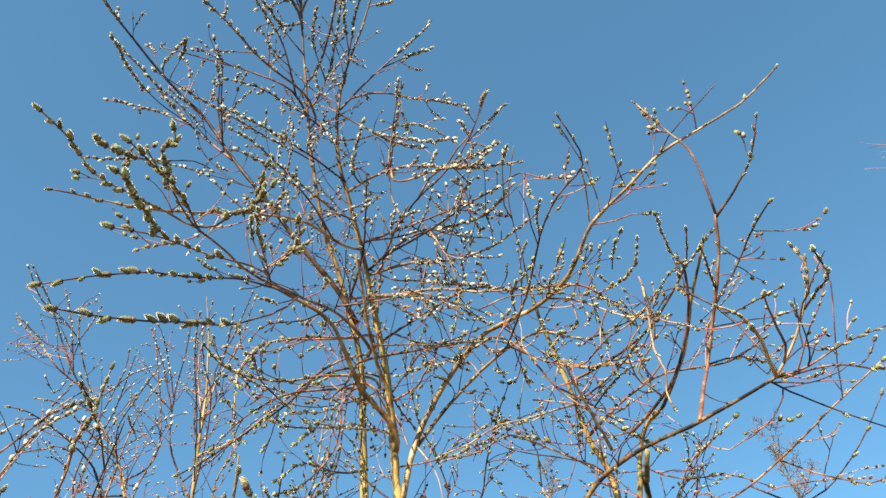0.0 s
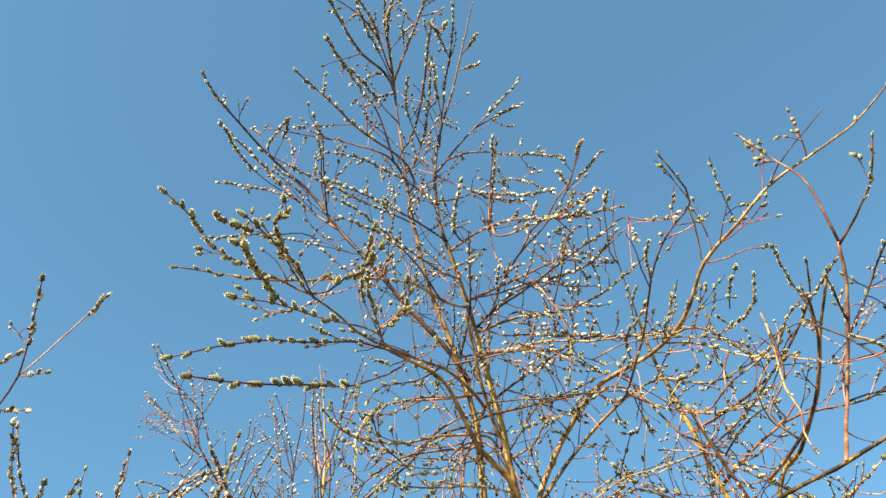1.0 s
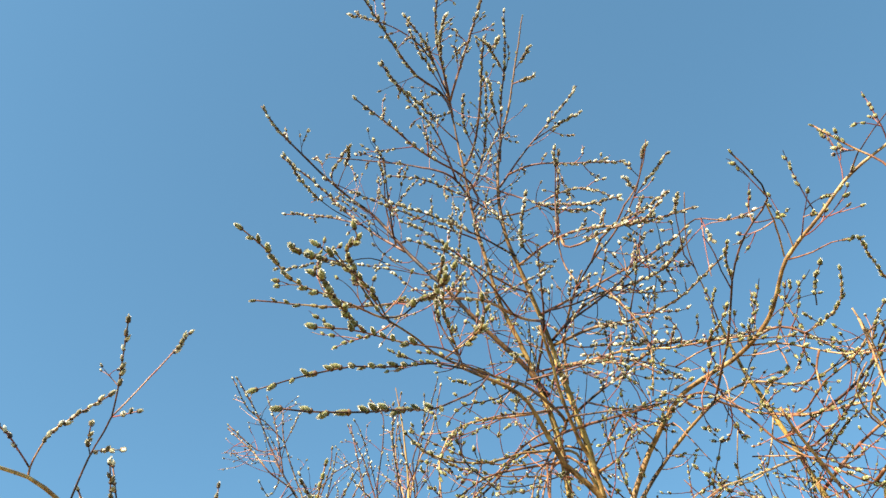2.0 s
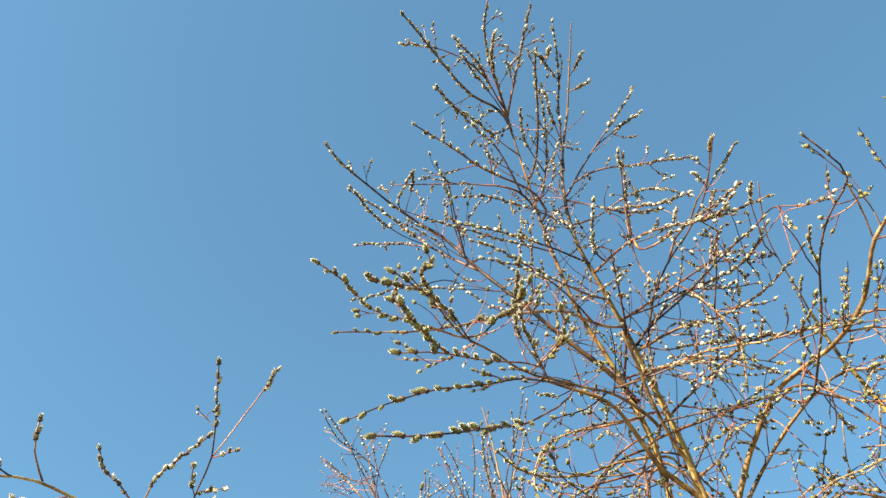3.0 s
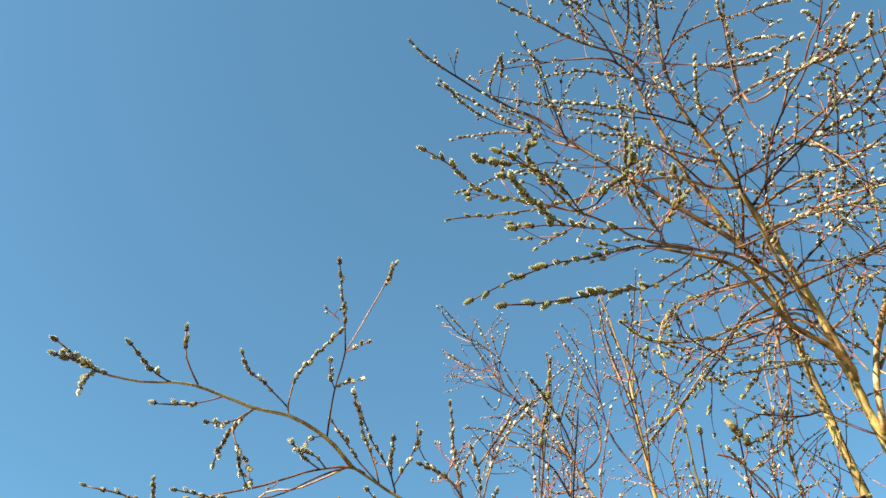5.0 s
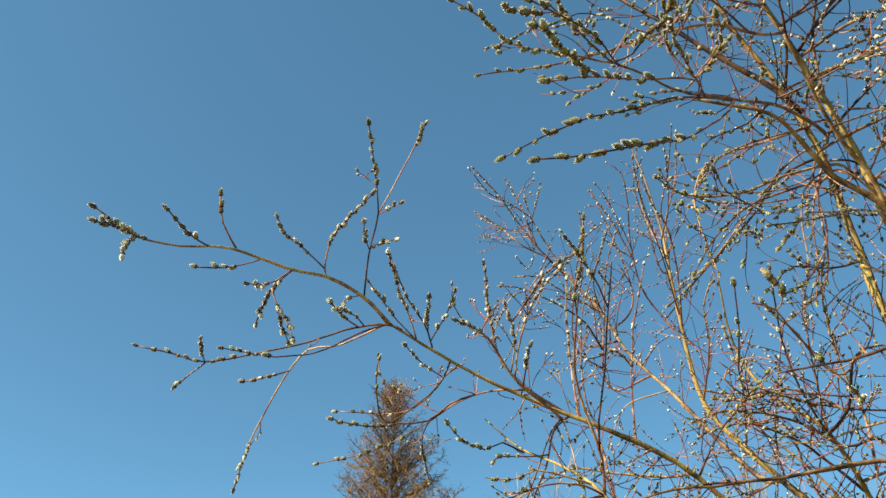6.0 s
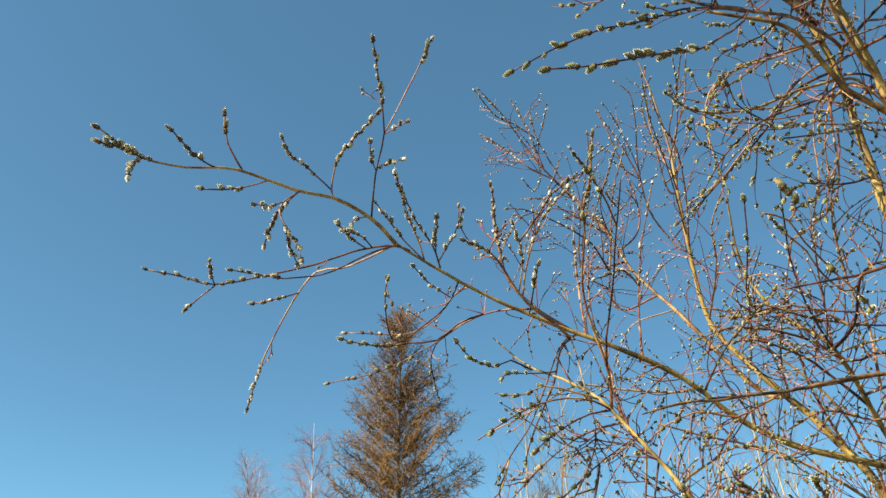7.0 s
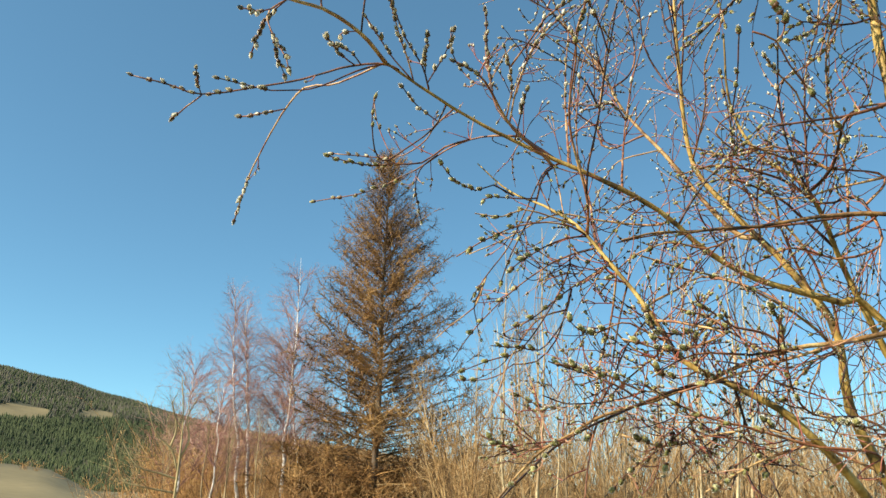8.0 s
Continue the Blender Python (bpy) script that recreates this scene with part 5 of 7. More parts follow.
limb(willow_low, "limb", (0.0414, 0.0025), None, (14, 0.25), (-0.150, 3.150, -0.100), (-0.192, 3.174, 0.575), (-0.307, 3.201, 1.337), (-0.427, 3.132, 1.893), (-0.495, 3.024, 2.128), (-0.541, 2.908, 2.304), (-0.586, 2.753, 2.536), (-0.703, 2.705, 2.673), (-0.755, 2.649, 2.834), (-0.734, 2.582, 3.027))
limb(willow_low, "limb", (0.0058, 0.0018), (0.84, 1, 7), (0, 0.10), (-1.340, 1.753, 2.728), (-1.329, 1.676, 2.746), (-1.327, 1.608, 2.755), (-1.333, 1.519, 2.757), (-1.346, 1.408, 2.732), (-1.364, 1.263, 2.720), (-1.384, 1.154, 2.675), (-1.391, 1.058, 2.653), (-1.374, 0.958, 2.659))
limb(willow_low, "limb", (0.0034, 0.0021), (0.55, 1, 10), (1, 0.10), (-1.322, 1.784, 2.712), (-1.330, 1.770, 2.720), (-1.360, 1.742, 2.726), (-1.421, 1.705, 2.720), (-1.525, 1.644, 2.687), (-1.630, 1.564, 2.658), (-1.738, 1.486, 2.639), (-1.805, 1.424, 2.663), (-1.871, 1.362, 2.681))
limb(willow_low, "limb", (0.0045, 0.0022), (0.6, 1, 10), (5, 0.15), (-1.043, 2.149, 2.514), (-1.105, 2.102, 2.569), (-1.152, 2.076, 2.621), (-1.202, 2.062, 2.693), (-1.218, 2.040, 2.811), (-1.207, 2.007, 2.957))
limb(willow_low, "limb", (0.0050, 0.0020), (0.7, 1, 7), (7, 0.18), (-0.558, 2.833, 2.413), (-0.424, 2.688, 2.400), (-0.429, 2.602, 2.389), (-0.591, 2.539, 2.375), (-0.711, 2.456, 2.361), (-0.829, 2.364, 2.348), (-0.959, 2.264, 2.312))
limb(willow_low, "limb", (0.0047, 0.0022), (0.6, 1, 10), (5, 0.18), (-0.660, 2.265, 1.903), (-0.668, 2.258, 1.921), (-0.705, 2.230, 1.929), (-0.779, 2.175, 1.909), (-0.879, 2.095, 1.854), (-0.973, 2.007, 1.788), (-1.017, 1.938, 1.725), (-1.055, 1.867, 1.655))
limb(willow_low, "limb", (0.0047, 0.0023), (0.6, 1, 7), (6, 0.18), (-0.433, 2.812, 2.111), (-0.454, 2.433, 2.032), (-0.493, 2.258, 1.989), (-0.569, 2.226, 1.964), (-0.675, 2.173, 1.927), (-0.757, 2.121, 1.895))
limb(willow_low, "limb", (0.0042, 0.0016), (0.5, 1, 8), (6, 0.18), (-0.433, 2.419, 1.733), (-0.420, 2.358, 1.766), (-0.443, 2.312, 1.782), (-0.516, 2.260, 1.788), (-0.615, 2.179, 1.818), (-0.711, 2.091, 1.848), (-0.781, 2.001, 1.899))
limb(willow_low, "limb", (0.0092, 0.0022), (0.8, 1, 8), (14, 0.25), (-0.815, 3.010, 2.517), (-0.863, 3.009, 2.522), (-0.938, 2.991, 2.613), (-1.078, 2.948, 2.840), (-1.227, 2.914, 3.060), (-1.309, 2.904, 3.262), (-1.430, 2.860, 3.461), (-1.550, 2.799, 3.661))
limb(willow_low, "limb", (0.0049, 0.0022), (0.6, 1, 12), (5, 0.15), (-1.227, 2.914, 3.060), (-1.329, 3.022, 3.257), (-1.395, 3.049, 3.376), (-1.451, 2.999, 3.468), (-1.500, 2.922, 3.614), (-1.538, 2.822, 3.781), (-1.539, 2.789, 3.885))
limb(willow_low, "limb", (0.0059, 0.0020), (0.6, 1, 7), (6, 0.18), (-0.617, 3.090, 2.106), (-0.610, 2.799, 2.130), (-0.632, 2.640, 2.158), (-0.696, 2.552, 2.203), (-0.741, 2.469, 2.221), (-0.841, 2.380, 2.253), (-0.925, 2.290, 2.285))
limb(willow_low, "limb", (0.0038, 0.0018), (0.5, 1, 5), (4, 0.15), (-0.678, 2.255, 1.915), (-0.682, 2.309, 1.857), (-0.674, 2.327, 1.811), (-0.649, 2.313, 1.757), (-0.609, 2.292, 1.674))
limb(willow_low, "limb", (0.0053, 0.0028), (0.6, 1, 4), (4, 0.18), (-0.586, 2.753, 2.536), (-0.523, 2.685, 2.546), (-0.481, 2.628, 2.574), (-0.443, 2.556, 2.634), (-0.389, 2.489, 2.635), (-0.309, 2.441, 2.602))
limb(willow_low, "limb", (0.0050, 0.0023), (0.5, 1, 7), (5, 0.18), (-0.555, 2.846, 2.393), (-0.603, 2.825, 2.461), (-0.634, 2.795, 2.501), (-0.661, 2.738, 2.530), (-0.756, 2.639, 2.575), (-0.830, 2.567, 2.554))
limb(willow_low, "limb", (0.0030, 0.0022), (0.8, 1, 8), (1, 0.10), (-1.351, 1.749, 2.725), (-1.447, 1.736, 2.708), (-1.517, 1.722, 2.703), (-1.591, 1.701, 2.711), (-1.686, 1.707, 2.661), (-1.801, 1.717, 2.534), (-1.891, 1.742, 2.401))
limb(willow_low, "limb", (0.0021, 0.0021), (0.8, 1, 3), (0, 0.10), (-1.738, 1.486, 2.639), (-1.847, 1.480, 2.603))
limb(willow_low, "limb", (0.0026, 0.0018), (0.65, 1, 8), (1, 0.10), (-1.327, 1.645, 2.751), (-1.296, 1.619, 2.818), (-1.260, 1.594, 2.864), (-1.203, 1.556, 2.908), (-1.155, 1.486, 2.972), (-1.102, 1.408, 3.038))
limb(willow_low, "limb", (0.0019, 0.0019), (0.75, 1, 5), (0, 0.10), (-1.203, 1.556, 2.908), (-1.151, 1.553, 2.967), (-1.103, 1.547, 3.020), (-1.034, 1.535, 3.091))
limb(willow_low, "limb", (0.0024, 0.0018), (0.3, 1, 12), (0, 0.10), (-1.333, 1.519, 2.757), (-1.332, 1.512, 2.776), (-1.315, 1.500, 2.810), (-1.275, 1.486, 2.846), (-1.169, 1.495, 2.912))
limb(willow_low, "limb", (0.0019, 0.0019), (0.3, 1, 7), (0, 0.10), (-1.333, 1.513, 2.774), (-1.354, 1.480, 2.811), (-1.368, 1.453, 2.833), (-1.381, 1.417, 2.850), (-1.378, 1.385, 2.879))
limb(willow_low, "limb", (0.0021, 0.0017), (0.6, 1, 3), (0, 0.10), (-1.362, 1.273, 2.722), (-1.357, 1.236, 2.749), (-1.346, 1.211, 2.772), (-1.324, 1.188, 2.802))
limb(willow_low, "limb", (0.0018, 0.0018), (0.3, 1, 4), (0, 0.10), (-1.354, 1.342, 2.728), (-1.395, 1.324, 2.719), (-1.428, 1.298, 2.712), (-1.465, 1.248, 2.704))
limb(willow_low, "limb", (0.0018, 0.0018), (0.2, 1, 8), (0, 0.10), (-1.343, 1.427, 2.736), (-1.376, 1.413, 2.713), (-1.397, 1.407, 2.691), (-1.418, 1.409, 2.661), (-1.441, 1.413, 2.623))
limb(willow_low, "limb", (0.0012, 0.0012), (0.4, 1, 6), (0, 0.10), (-1.391, 1.408, 2.698), (-1.409, 1.442, 2.660), (-1.420, 1.470, 2.633), (-1.429, 1.502, 2.605))
limb(willow_low, "limb", (0.0020, 0.0016), (0.3, 1, 5), (0, 0.10), (-1.372, 1.218, 2.704), (-1.365, 1.181, 2.697), (-1.361, 1.145, 2.702), (-1.356, 1.095, 2.723))
limb(willow_low, "limb", (0.0016, 0.0016), (0.2, 1, 8), (0, 0.10), (-1.391, 1.066, 2.653), (-1.379, 1.033, 2.646), (-1.376, 1.005, 2.641), (-1.384, 0.971, 2.638))
limb(willow_low, "limb", (0.0016, 0.0016), (0.2, 1, 5), (0, 0.10), (-1.391, 1.058, 2.653), (-1.385, 1.048, 2.637), (-1.380, 1.038, 2.616), (-1.383, 1.037, 2.599))
limb(willow_low, "limb", (0.0021, 0.0021), (0.2, 1, 5), (0, 0.10), (-1.670, 1.706, 2.673), (-1.679, 1.665, 2.649), (-1.699, 1.639, 2.637), (-1.742, 1.618, 2.633))
limb(willow_low, "limb", (0.0020, 0.0019), (0.4, 1, 6), (0, 0.10), (-1.304, 1.816, 2.695), (-1.311, 1.756, 2.726), (-1.313, 1.706, 2.754), (-1.313, 1.644, 2.793))
limb(willow_low, "limb", (0.0026, 0.0020), (0.2, 1, 8), (1, 0.10), (-1.280, 1.857, 2.674), (-1.274, 1.845, 2.690), (-1.276, 1.818, 2.732), (-1.298, 1.778, 2.797), (-1.309, 1.717, 2.900))
limb(willow_low, "limb", (0.0020, 0.0020), (0.3, 1, 5), (0, 0.10), (-1.409, 1.712, 2.723), (-1.415, 1.692, 2.730), (-1.423, 1.661, 2.745), (-1.430, 1.630, 2.765))
limb(willow_low, "limb", (0.0027, 0.0021), (0.4, 1, 10), (4, 0.15), (-1.168, 2.071, 2.640), (-1.117, 2.029, 2.709), (-1.078, 2.014, 2.767), (-1.032, 2.022, 2.841), (-0.964, 2.054, 2.910))
limb(willow_low, "limb", (0.0033, 0.0014), (0.4, 1, 7), (3, 0.15), (-1.052, 2.141, 2.518), (-1.073, 2.113, 2.488), (-1.094, 2.107, 2.453), (-1.123, 2.123, 2.396), (-1.206, 2.130, 2.271), (-1.248, 2.140, 2.185))
limb(willow_low, "limb", (0.0033, 0.0015), (0.6, 1, 8), (4, 0.12), (-1.128, 2.088, 2.592), (-1.213, 2.061, 2.608), (-1.288, 2.053, 2.613), (-1.386, 2.061, 2.607), (-1.497, 2.069, 2.580), (-1.644, 2.023, 2.526), (-1.786, 1.947, 2.502))
limb(willow_low, "limb", (0.0027, 0.0016), (0.7, 1, 6), (4, 0.12), (-1.241, 1.919, 2.640), (-1.330, 1.987, 2.667), (-1.410, 2.043, 2.678), (-1.516, 2.111, 2.678), (-1.621, 2.102, 2.660), (-1.784, 2.003, 2.680))
limb(willow_low, "limb", (0.0017, 0.0016), (0.5, 1, 3), (0, 0.10), (-1.621, 2.102, 2.660), (-1.651, 2.079, 2.734), (-1.660, 2.059, 2.785), (-1.650, 2.033, 2.835))
limb(willow_low, "limb", (0.0022, 0.0015), (0.5, 1, 5), (1, 0.10), (-1.410, 2.064, 2.603), (-1.458, 2.061, 2.582), (-1.493, 2.075, 2.561), (-1.530, 2.111, 2.530), (-1.564, 2.183, 2.469))
limb(willow_low, "limb", (0.0036, 0.0016), (0.6, 1, 8), (5, 0.15), (-0.827, 2.167, 2.072), (-0.771, 2.155, 2.060), (-0.721, 2.146, 2.045), (-0.655, 2.136, 2.018), (-0.729, 2.064, 1.976), (-0.813, 1.969, 1.992))
limb(willow_low, "limb", (0.0040, 0.0019), (0.5, 1, 7), (6, 0.15), (-0.843, 2.159, 2.100), (-0.857, 2.291, 2.156), (-0.836, 2.346, 2.188), (-0.768, 2.339, 2.210), (-0.651, 2.353, 2.167), (-0.556, 2.359, 2.101))
limb(willow_low, "limb", (0.0029, 0.0016), (0.5, 1, 8), (5, 0.15), (-0.840, 2.127, 1.878), (-0.843, 2.106, 1.883), (-0.859, 2.065, 1.898), (-0.893, 2.018, 1.920), (-0.940, 1.952, 1.939), (-0.953, 1.904, 1.945))
limb(willow_low, "limb", (0.0028, 0.0017), (0.6, 1, 8), (5, 0.15), (-0.968, 2.013, 1.793), (-1.049, 2.035, 1.775), (-1.093, 2.026, 1.770), (-1.119, 1.981, 1.776), (-1.141, 1.923, 1.797))
limb(willow_low, "limb", (0.0031, 0.0031), (0.5, 1, 12), (5, 0.20), (-1.420, 2.864, 3.446), (-1.498, 2.805, 3.587), (-1.553, 2.758, 3.703), (-1.610, 2.703, 3.845), (-1.681, 2.614, 3.990))
limb(willow_low, "limb", (0.0029, 0.0029), (0.3, 1, 12), (3, 0.15), (-1.503, 2.801, 3.597), (-1.525, 2.770, 3.728), (-1.550, 2.748, 3.830), (-1.589, 2.723, 3.946))
limb(willow_low, "limb", (0.0029, 0.0022), (0.4, 1, 10), (5, 0.20), (-1.470, 2.827, 3.535), (-1.491, 2.738, 3.535), (-1.527, 2.696, 3.568), (-1.594, 2.685, 3.655), (-1.704, 2.660, 3.767))
limb(willow_low, "limb", (0.0052, 0.0022), (0.5, 1, 10), (6, 0.20), (-0.976, 2.836, 3.287), (-1.019, 2.991, 3.543), (-1.015, 3.055, 3.697), (-0.958, 3.049, 3.811), (-0.889, 2.994, 4.009))
limb(willow_low, "limb", (0.0044, 0.0023), (0.5, 1, 12), (6, 0.20), (-1.308, 3.003, 3.217), (-1.256, 3.073, 3.307), (-1.245, 3.098, 3.426), (-1.274, 3.085, 3.634), (-1.329, 3.027, 3.933))
limb(willow_low, "limb", (0.0052, 0.0023), (0.5, 1, 12), (6, 0.20), (-0.977, 2.839, 3.266), (-1.069, 3.013, 3.395), (-1.110, 3.080, 3.510), (-1.114, 3.063, 3.664), (-1.134, 3.032, 3.864), (-1.086, 3.060, 4.013))
limb(willow_low, "limb", (0.0047, 0.0022), (0.5, 1, 12), (6, 0.20), (-1.250, 2.911, 3.108), (-1.402, 2.953, 3.149), (-1.455, 2.968, 3.219), (-1.426, 2.961, 3.357), (-1.378, 2.957, 3.528), (-1.335, 2.922, 3.721))
limb(willow_low, "limb", (0.0048, 0.0020), (0.4, 1, 12), (6, 0.20), (-1.150, 2.930, 2.943), (-1.284, 2.923, 2.922), (-1.322, 2.902, 2.987), (-1.271, 2.854, 3.175), (-1.203, 2.800, 3.374), (-1.108, 2.774, 3.527))
limb(willow_low, "limb", (0.0021, 0.0014), (0.62, 1, 8), (0, 0.10), (-0.481, 2.628, 2.574), (-0.343, 1.951, 2.301), (-0.293, 1.645, 2.200), (-0.316, 1.604, 2.241), (-0.335, 1.555, 2.279), (-0.341, 1.513, 2.301), (-0.362, 1.477, 2.304))
limb(willow_low, "limb", (0.0012, 0.0012), (0.3, 1, 6), (0, 0.10), (-0.340, 1.516, 2.300), (-0.329, 1.506, 2.306), (-0.323, 1.485, 2.320), (-0.335, 1.462, 2.342))
limb(willow_low, "limb", (0.0043, 0.0022), (0.4, 1, 8), (6, 0.18), (-0.419, 2.680, 2.399), (-0.441, 2.699, 2.459), (-0.476, 2.698, 2.479), (-0.542, 2.671, 2.465), (-0.579, 2.594, 2.582), (-0.579, 2.506, 2.719), (-0.536, 2.397, 2.885))
limb(willow_low, "limb", (0.0052, 0.0025), (0.5, 1, 10), (7, 0.18), (-0.672, 3.064, 2.301), (-0.702, 2.985, 2.425), (-0.717, 2.929, 2.518), (-0.724, 2.873, 2.623), (-0.828, 2.779, 2.716), (-0.920, 2.705, 2.748))
limb(willow_low, "limb", (0.0046, 0.0023), (0.5, 1, 10), (7, 0.18), (-0.500, 2.775, 2.408), (-0.493, 2.808, 2.540), (-0.492, 2.795, 2.628), (-0.497, 2.724, 2.706), (-0.469, 2.598, 2.862), (-0.404, 2.499, 2.953))
limb(willow_low, "limb", (0.0044, 0.0014), (0.5, 1, 8), (6, 0.18), (-0.852, 2.376, 2.386), (-0.919, 2.436, 2.407), (-0.980, 2.438, 2.419), (-1.062, 2.375, 2.428), (-1.159, 2.288, 2.438), (-1.266, 2.219, 2.370), (-1.352, 2.148, 2.315))
limb(willow_low, "limb", (0.0035, 0.0014), (0.5, 1, 8), (6, 0.18), (-0.942, 2.122, 2.257), (-1.084, 2.219, 2.283), (-1.174, 2.243, 2.267), (-1.250, 2.197, 2.198), (-1.323, 2.142, 2.101), (-1.365, 2.101, 2.006))
limb(willow_low, "limb", (0.0038, 0.0017), (0.6, 1, 7), (5, 0.18), (-0.413, 2.431, 1.711), (-0.394, 2.434, 1.780), (-0.406, 2.417, 1.822), (-0.456, 2.369, 1.854), (-0.531, 2.302, 1.856), (-0.554, 2.237, 1.916), (-0.543, 2.163, 2.048))
limb(willow_low, "limb", (0.0026, 0.0022), (0.4, 1, 8), (2, 0.12), (-1.536, 2.828, 3.770), (-1.570, 2.782, 3.810), (-1.604, 2.742, 3.842), (-1.655, 2.692, 3.879), (-1.690, 2.594, 3.979))
limb(willow_low, "limb", (0.0026, 0.0022), (0.5, 1, 7), (2, 0.12), (-1.534, 2.834, 3.758), (-1.550, 2.823, 3.742), (-1.587, 2.809, 3.730), (-1.645, 2.799, 3.739), (-1.742, 2.704, 3.827))
limb(willow_low, "limb", (0.0040, 0.0021), (0.5, 1, 7), (3, 0.12), (-1.367, 3.046, 3.328), (-1.436, 2.960, 3.386), (-1.486, 2.899, 3.429), (-1.540, 2.835, 3.475), (-1.607, 2.790, 3.478))
limb(willow_low, "limb", (0.0024, 0.0021), (0.3, 1, 10), (3, 0.12), (-1.132, 2.040, 2.688), (-1.453, 2.582, 3.136), (-1.569, 2.819, 3.359), (-1.513, 2.833, 3.437), (-1.435, 2.870, 3.511))
limb(willow_low, "limb", (0.0052, 0.0022), (0.6, 1, 8), (4, 0.15), (-0.988, 2.887, 3.048), (-1.097, 3.091, 3.181), (-1.160, 3.159, 3.284), (-1.202, 3.108, 3.403), (-1.199, 3.055, 3.563), (-1.144, 2.969, 3.780), (-1.139, 2.941, 3.883), (-1.185, 2.915, 3.953))
limb(willow_low, "limb", (0.0034, 0.0022), (0.4, 1, 8), (3, 0.12), (-1.203, 3.065, 3.535), (-1.225, 3.028, 3.648), (-1.245, 2.997, 3.726), (-1.273, 2.957, 3.802), (-1.297, 2.940, 3.864))
limb(willow_low, "limb", (0.0043, 0.0022), (0.4, 1, 8), (3, 0.12), (-0.983, 2.860, 3.328), (-1.080, 2.997, 3.590), (-1.118, 3.044, 3.735), (-1.107, 3.014, 3.821), (-1.059, 2.948, 3.975))
limb(willow_low, "limb", (0.0040, 0.0022), (0.5, 1, 8), (3, 0.12), (-1.105, 3.073, 3.481), (-1.062, 3.117, 3.544), (-1.045, 3.119, 3.610), (-1.051, 3.076, 3.712), (-0.973, 3.032, 3.860), (-0.891, 2.962, 4.027))
limb(willow_low, "limb", (0.0034, 0.0019), (0.6, 1, 6), (3, 0.12), (-1.319, 2.896, 3.009), (-1.363, 2.824, 3.048), (-1.368, 2.777, 3.104), (-1.332, 2.737, 3.205), (-1.283, 2.694, 3.309), (-1.206, 2.634, 3.446), (-1.188, 2.603, 3.497))
limb(willow_low, "limb", (0.0025, 0.0017), (0.2, 1, 8), (1, 0.10), (-1.213, 2.053, 2.743), (-1.343, 2.209, 2.938), (-1.390, 2.263, 3.047), (-1.366, 2.233, 3.113), (-1.359, 2.212, 3.147))
limb(willow_low, "limb", (0.0023, 0.0017), (0.5, 1, 5), (1, 0.10), (-1.223, 2.065, 2.758), (-1.391, 2.208, 2.900), (-1.468, 2.251, 2.982), (-1.481, 2.203, 3.037), (-1.465, 2.175, 3.091))
limb(willow_low, "limb", (0.0022, 0.0017), (0.4, 1, 6), (1, 0.10), (-1.264, 2.100, 2.792), (-1.327, 2.245, 2.952), (-1.344, 2.308, 3.030), (-1.317, 2.310, 3.053))
limb(willow_low, "limb", (0.0031, 0.0018), (0.5, 1, 8), (4, 0.15), (-0.562, 2.228, 1.966), (-0.640, 2.282, 2.016), (-0.688, 2.287, 2.050), (-0.727, 2.241, 2.084), (-0.777, 2.182, 2.098))
limb(willow_low, "limb", (0.0030, 0.0017), (0.3, 1, 7), (2, 0.12), (-0.562, 2.228, 1.966), (-0.563, 2.232, 1.990), (-0.563, 2.223, 2.026), (-0.560, 2.192, 2.056), (-0.557, 2.151, 2.084))
limb(willow_low, "limb", (0.0032, 0.0014), (0.4, 1, 7), (4, 0.15), (-0.802, 2.190, 2.012), (-0.864, 2.245, 2.000), (-0.907, 2.253, 1.975), (-0.950, 2.215, 1.923), (-0.982, 2.171, 1.853), (-0.985, 2.138, 1.785))
limb(willow_low, "limb", (0.0030, 0.0014), (0.5, 1, 7), (5, 0.15), (-1.065, 2.208, 2.281), (-1.070, 2.218, 2.262), (-1.095, 2.226, 2.211), (-1.148, 2.220, 2.128), (-1.215, 2.200, 2.040), (-1.292, 2.154, 2.009), (-1.368, 2.106, 1.970))
limb(willow_low, "limb", (0.0032, 0.0018), (0.4, 1, 8), (4, 0.15), (-0.901, 2.138, 2.194), (-0.929, 2.171, 2.126), (-0.947, 2.179, 2.066), (-0.962, 2.161, 1.984), (-0.971, 2.137, 1.869))
limb(willow_low, "limb", (0.0032, 0.0014), (0.5, 1, 7), (4, 0.15), (-0.772, 2.181, 1.911), (-0.814, 2.237, 1.855), (-0.832, 2.247, 1.805), (-0.833, 2.212, 1.739))
limb(willow_low, "limb", (0.0025, 0.0014), (0.5, 1, 9), (2, 0.12), (-0.414, 2.409, 1.831), (-0.405, 2.105, 1.815), (-0.409, 1.959, 1.810), (-0.429, 1.917, 1.815))
limb(willow_low, "limb", (0.0038, 0.0022), (0.4, 1, 8), (5, 0.18), (-0.435, 2.696, 2.447), (-0.392, 2.757, 2.519), (-0.407, 2.761, 2.555), (-0.497, 2.704, 2.568), (-0.592, 2.621, 2.587), (-0.671, 2.534, 2.613), (-0.725, 2.479, 2.572))
limb(willow_low, "limb", (0.0022, 0.0018), (0.2, 1, 8), (1, 0.10), (-0.701, 2.503, 2.595), (-0.646, 2.284, 2.544), (-0.608, 2.169, 2.539), (-0.572, 2.114, 2.584), (-0.533, 2.023, 2.655))
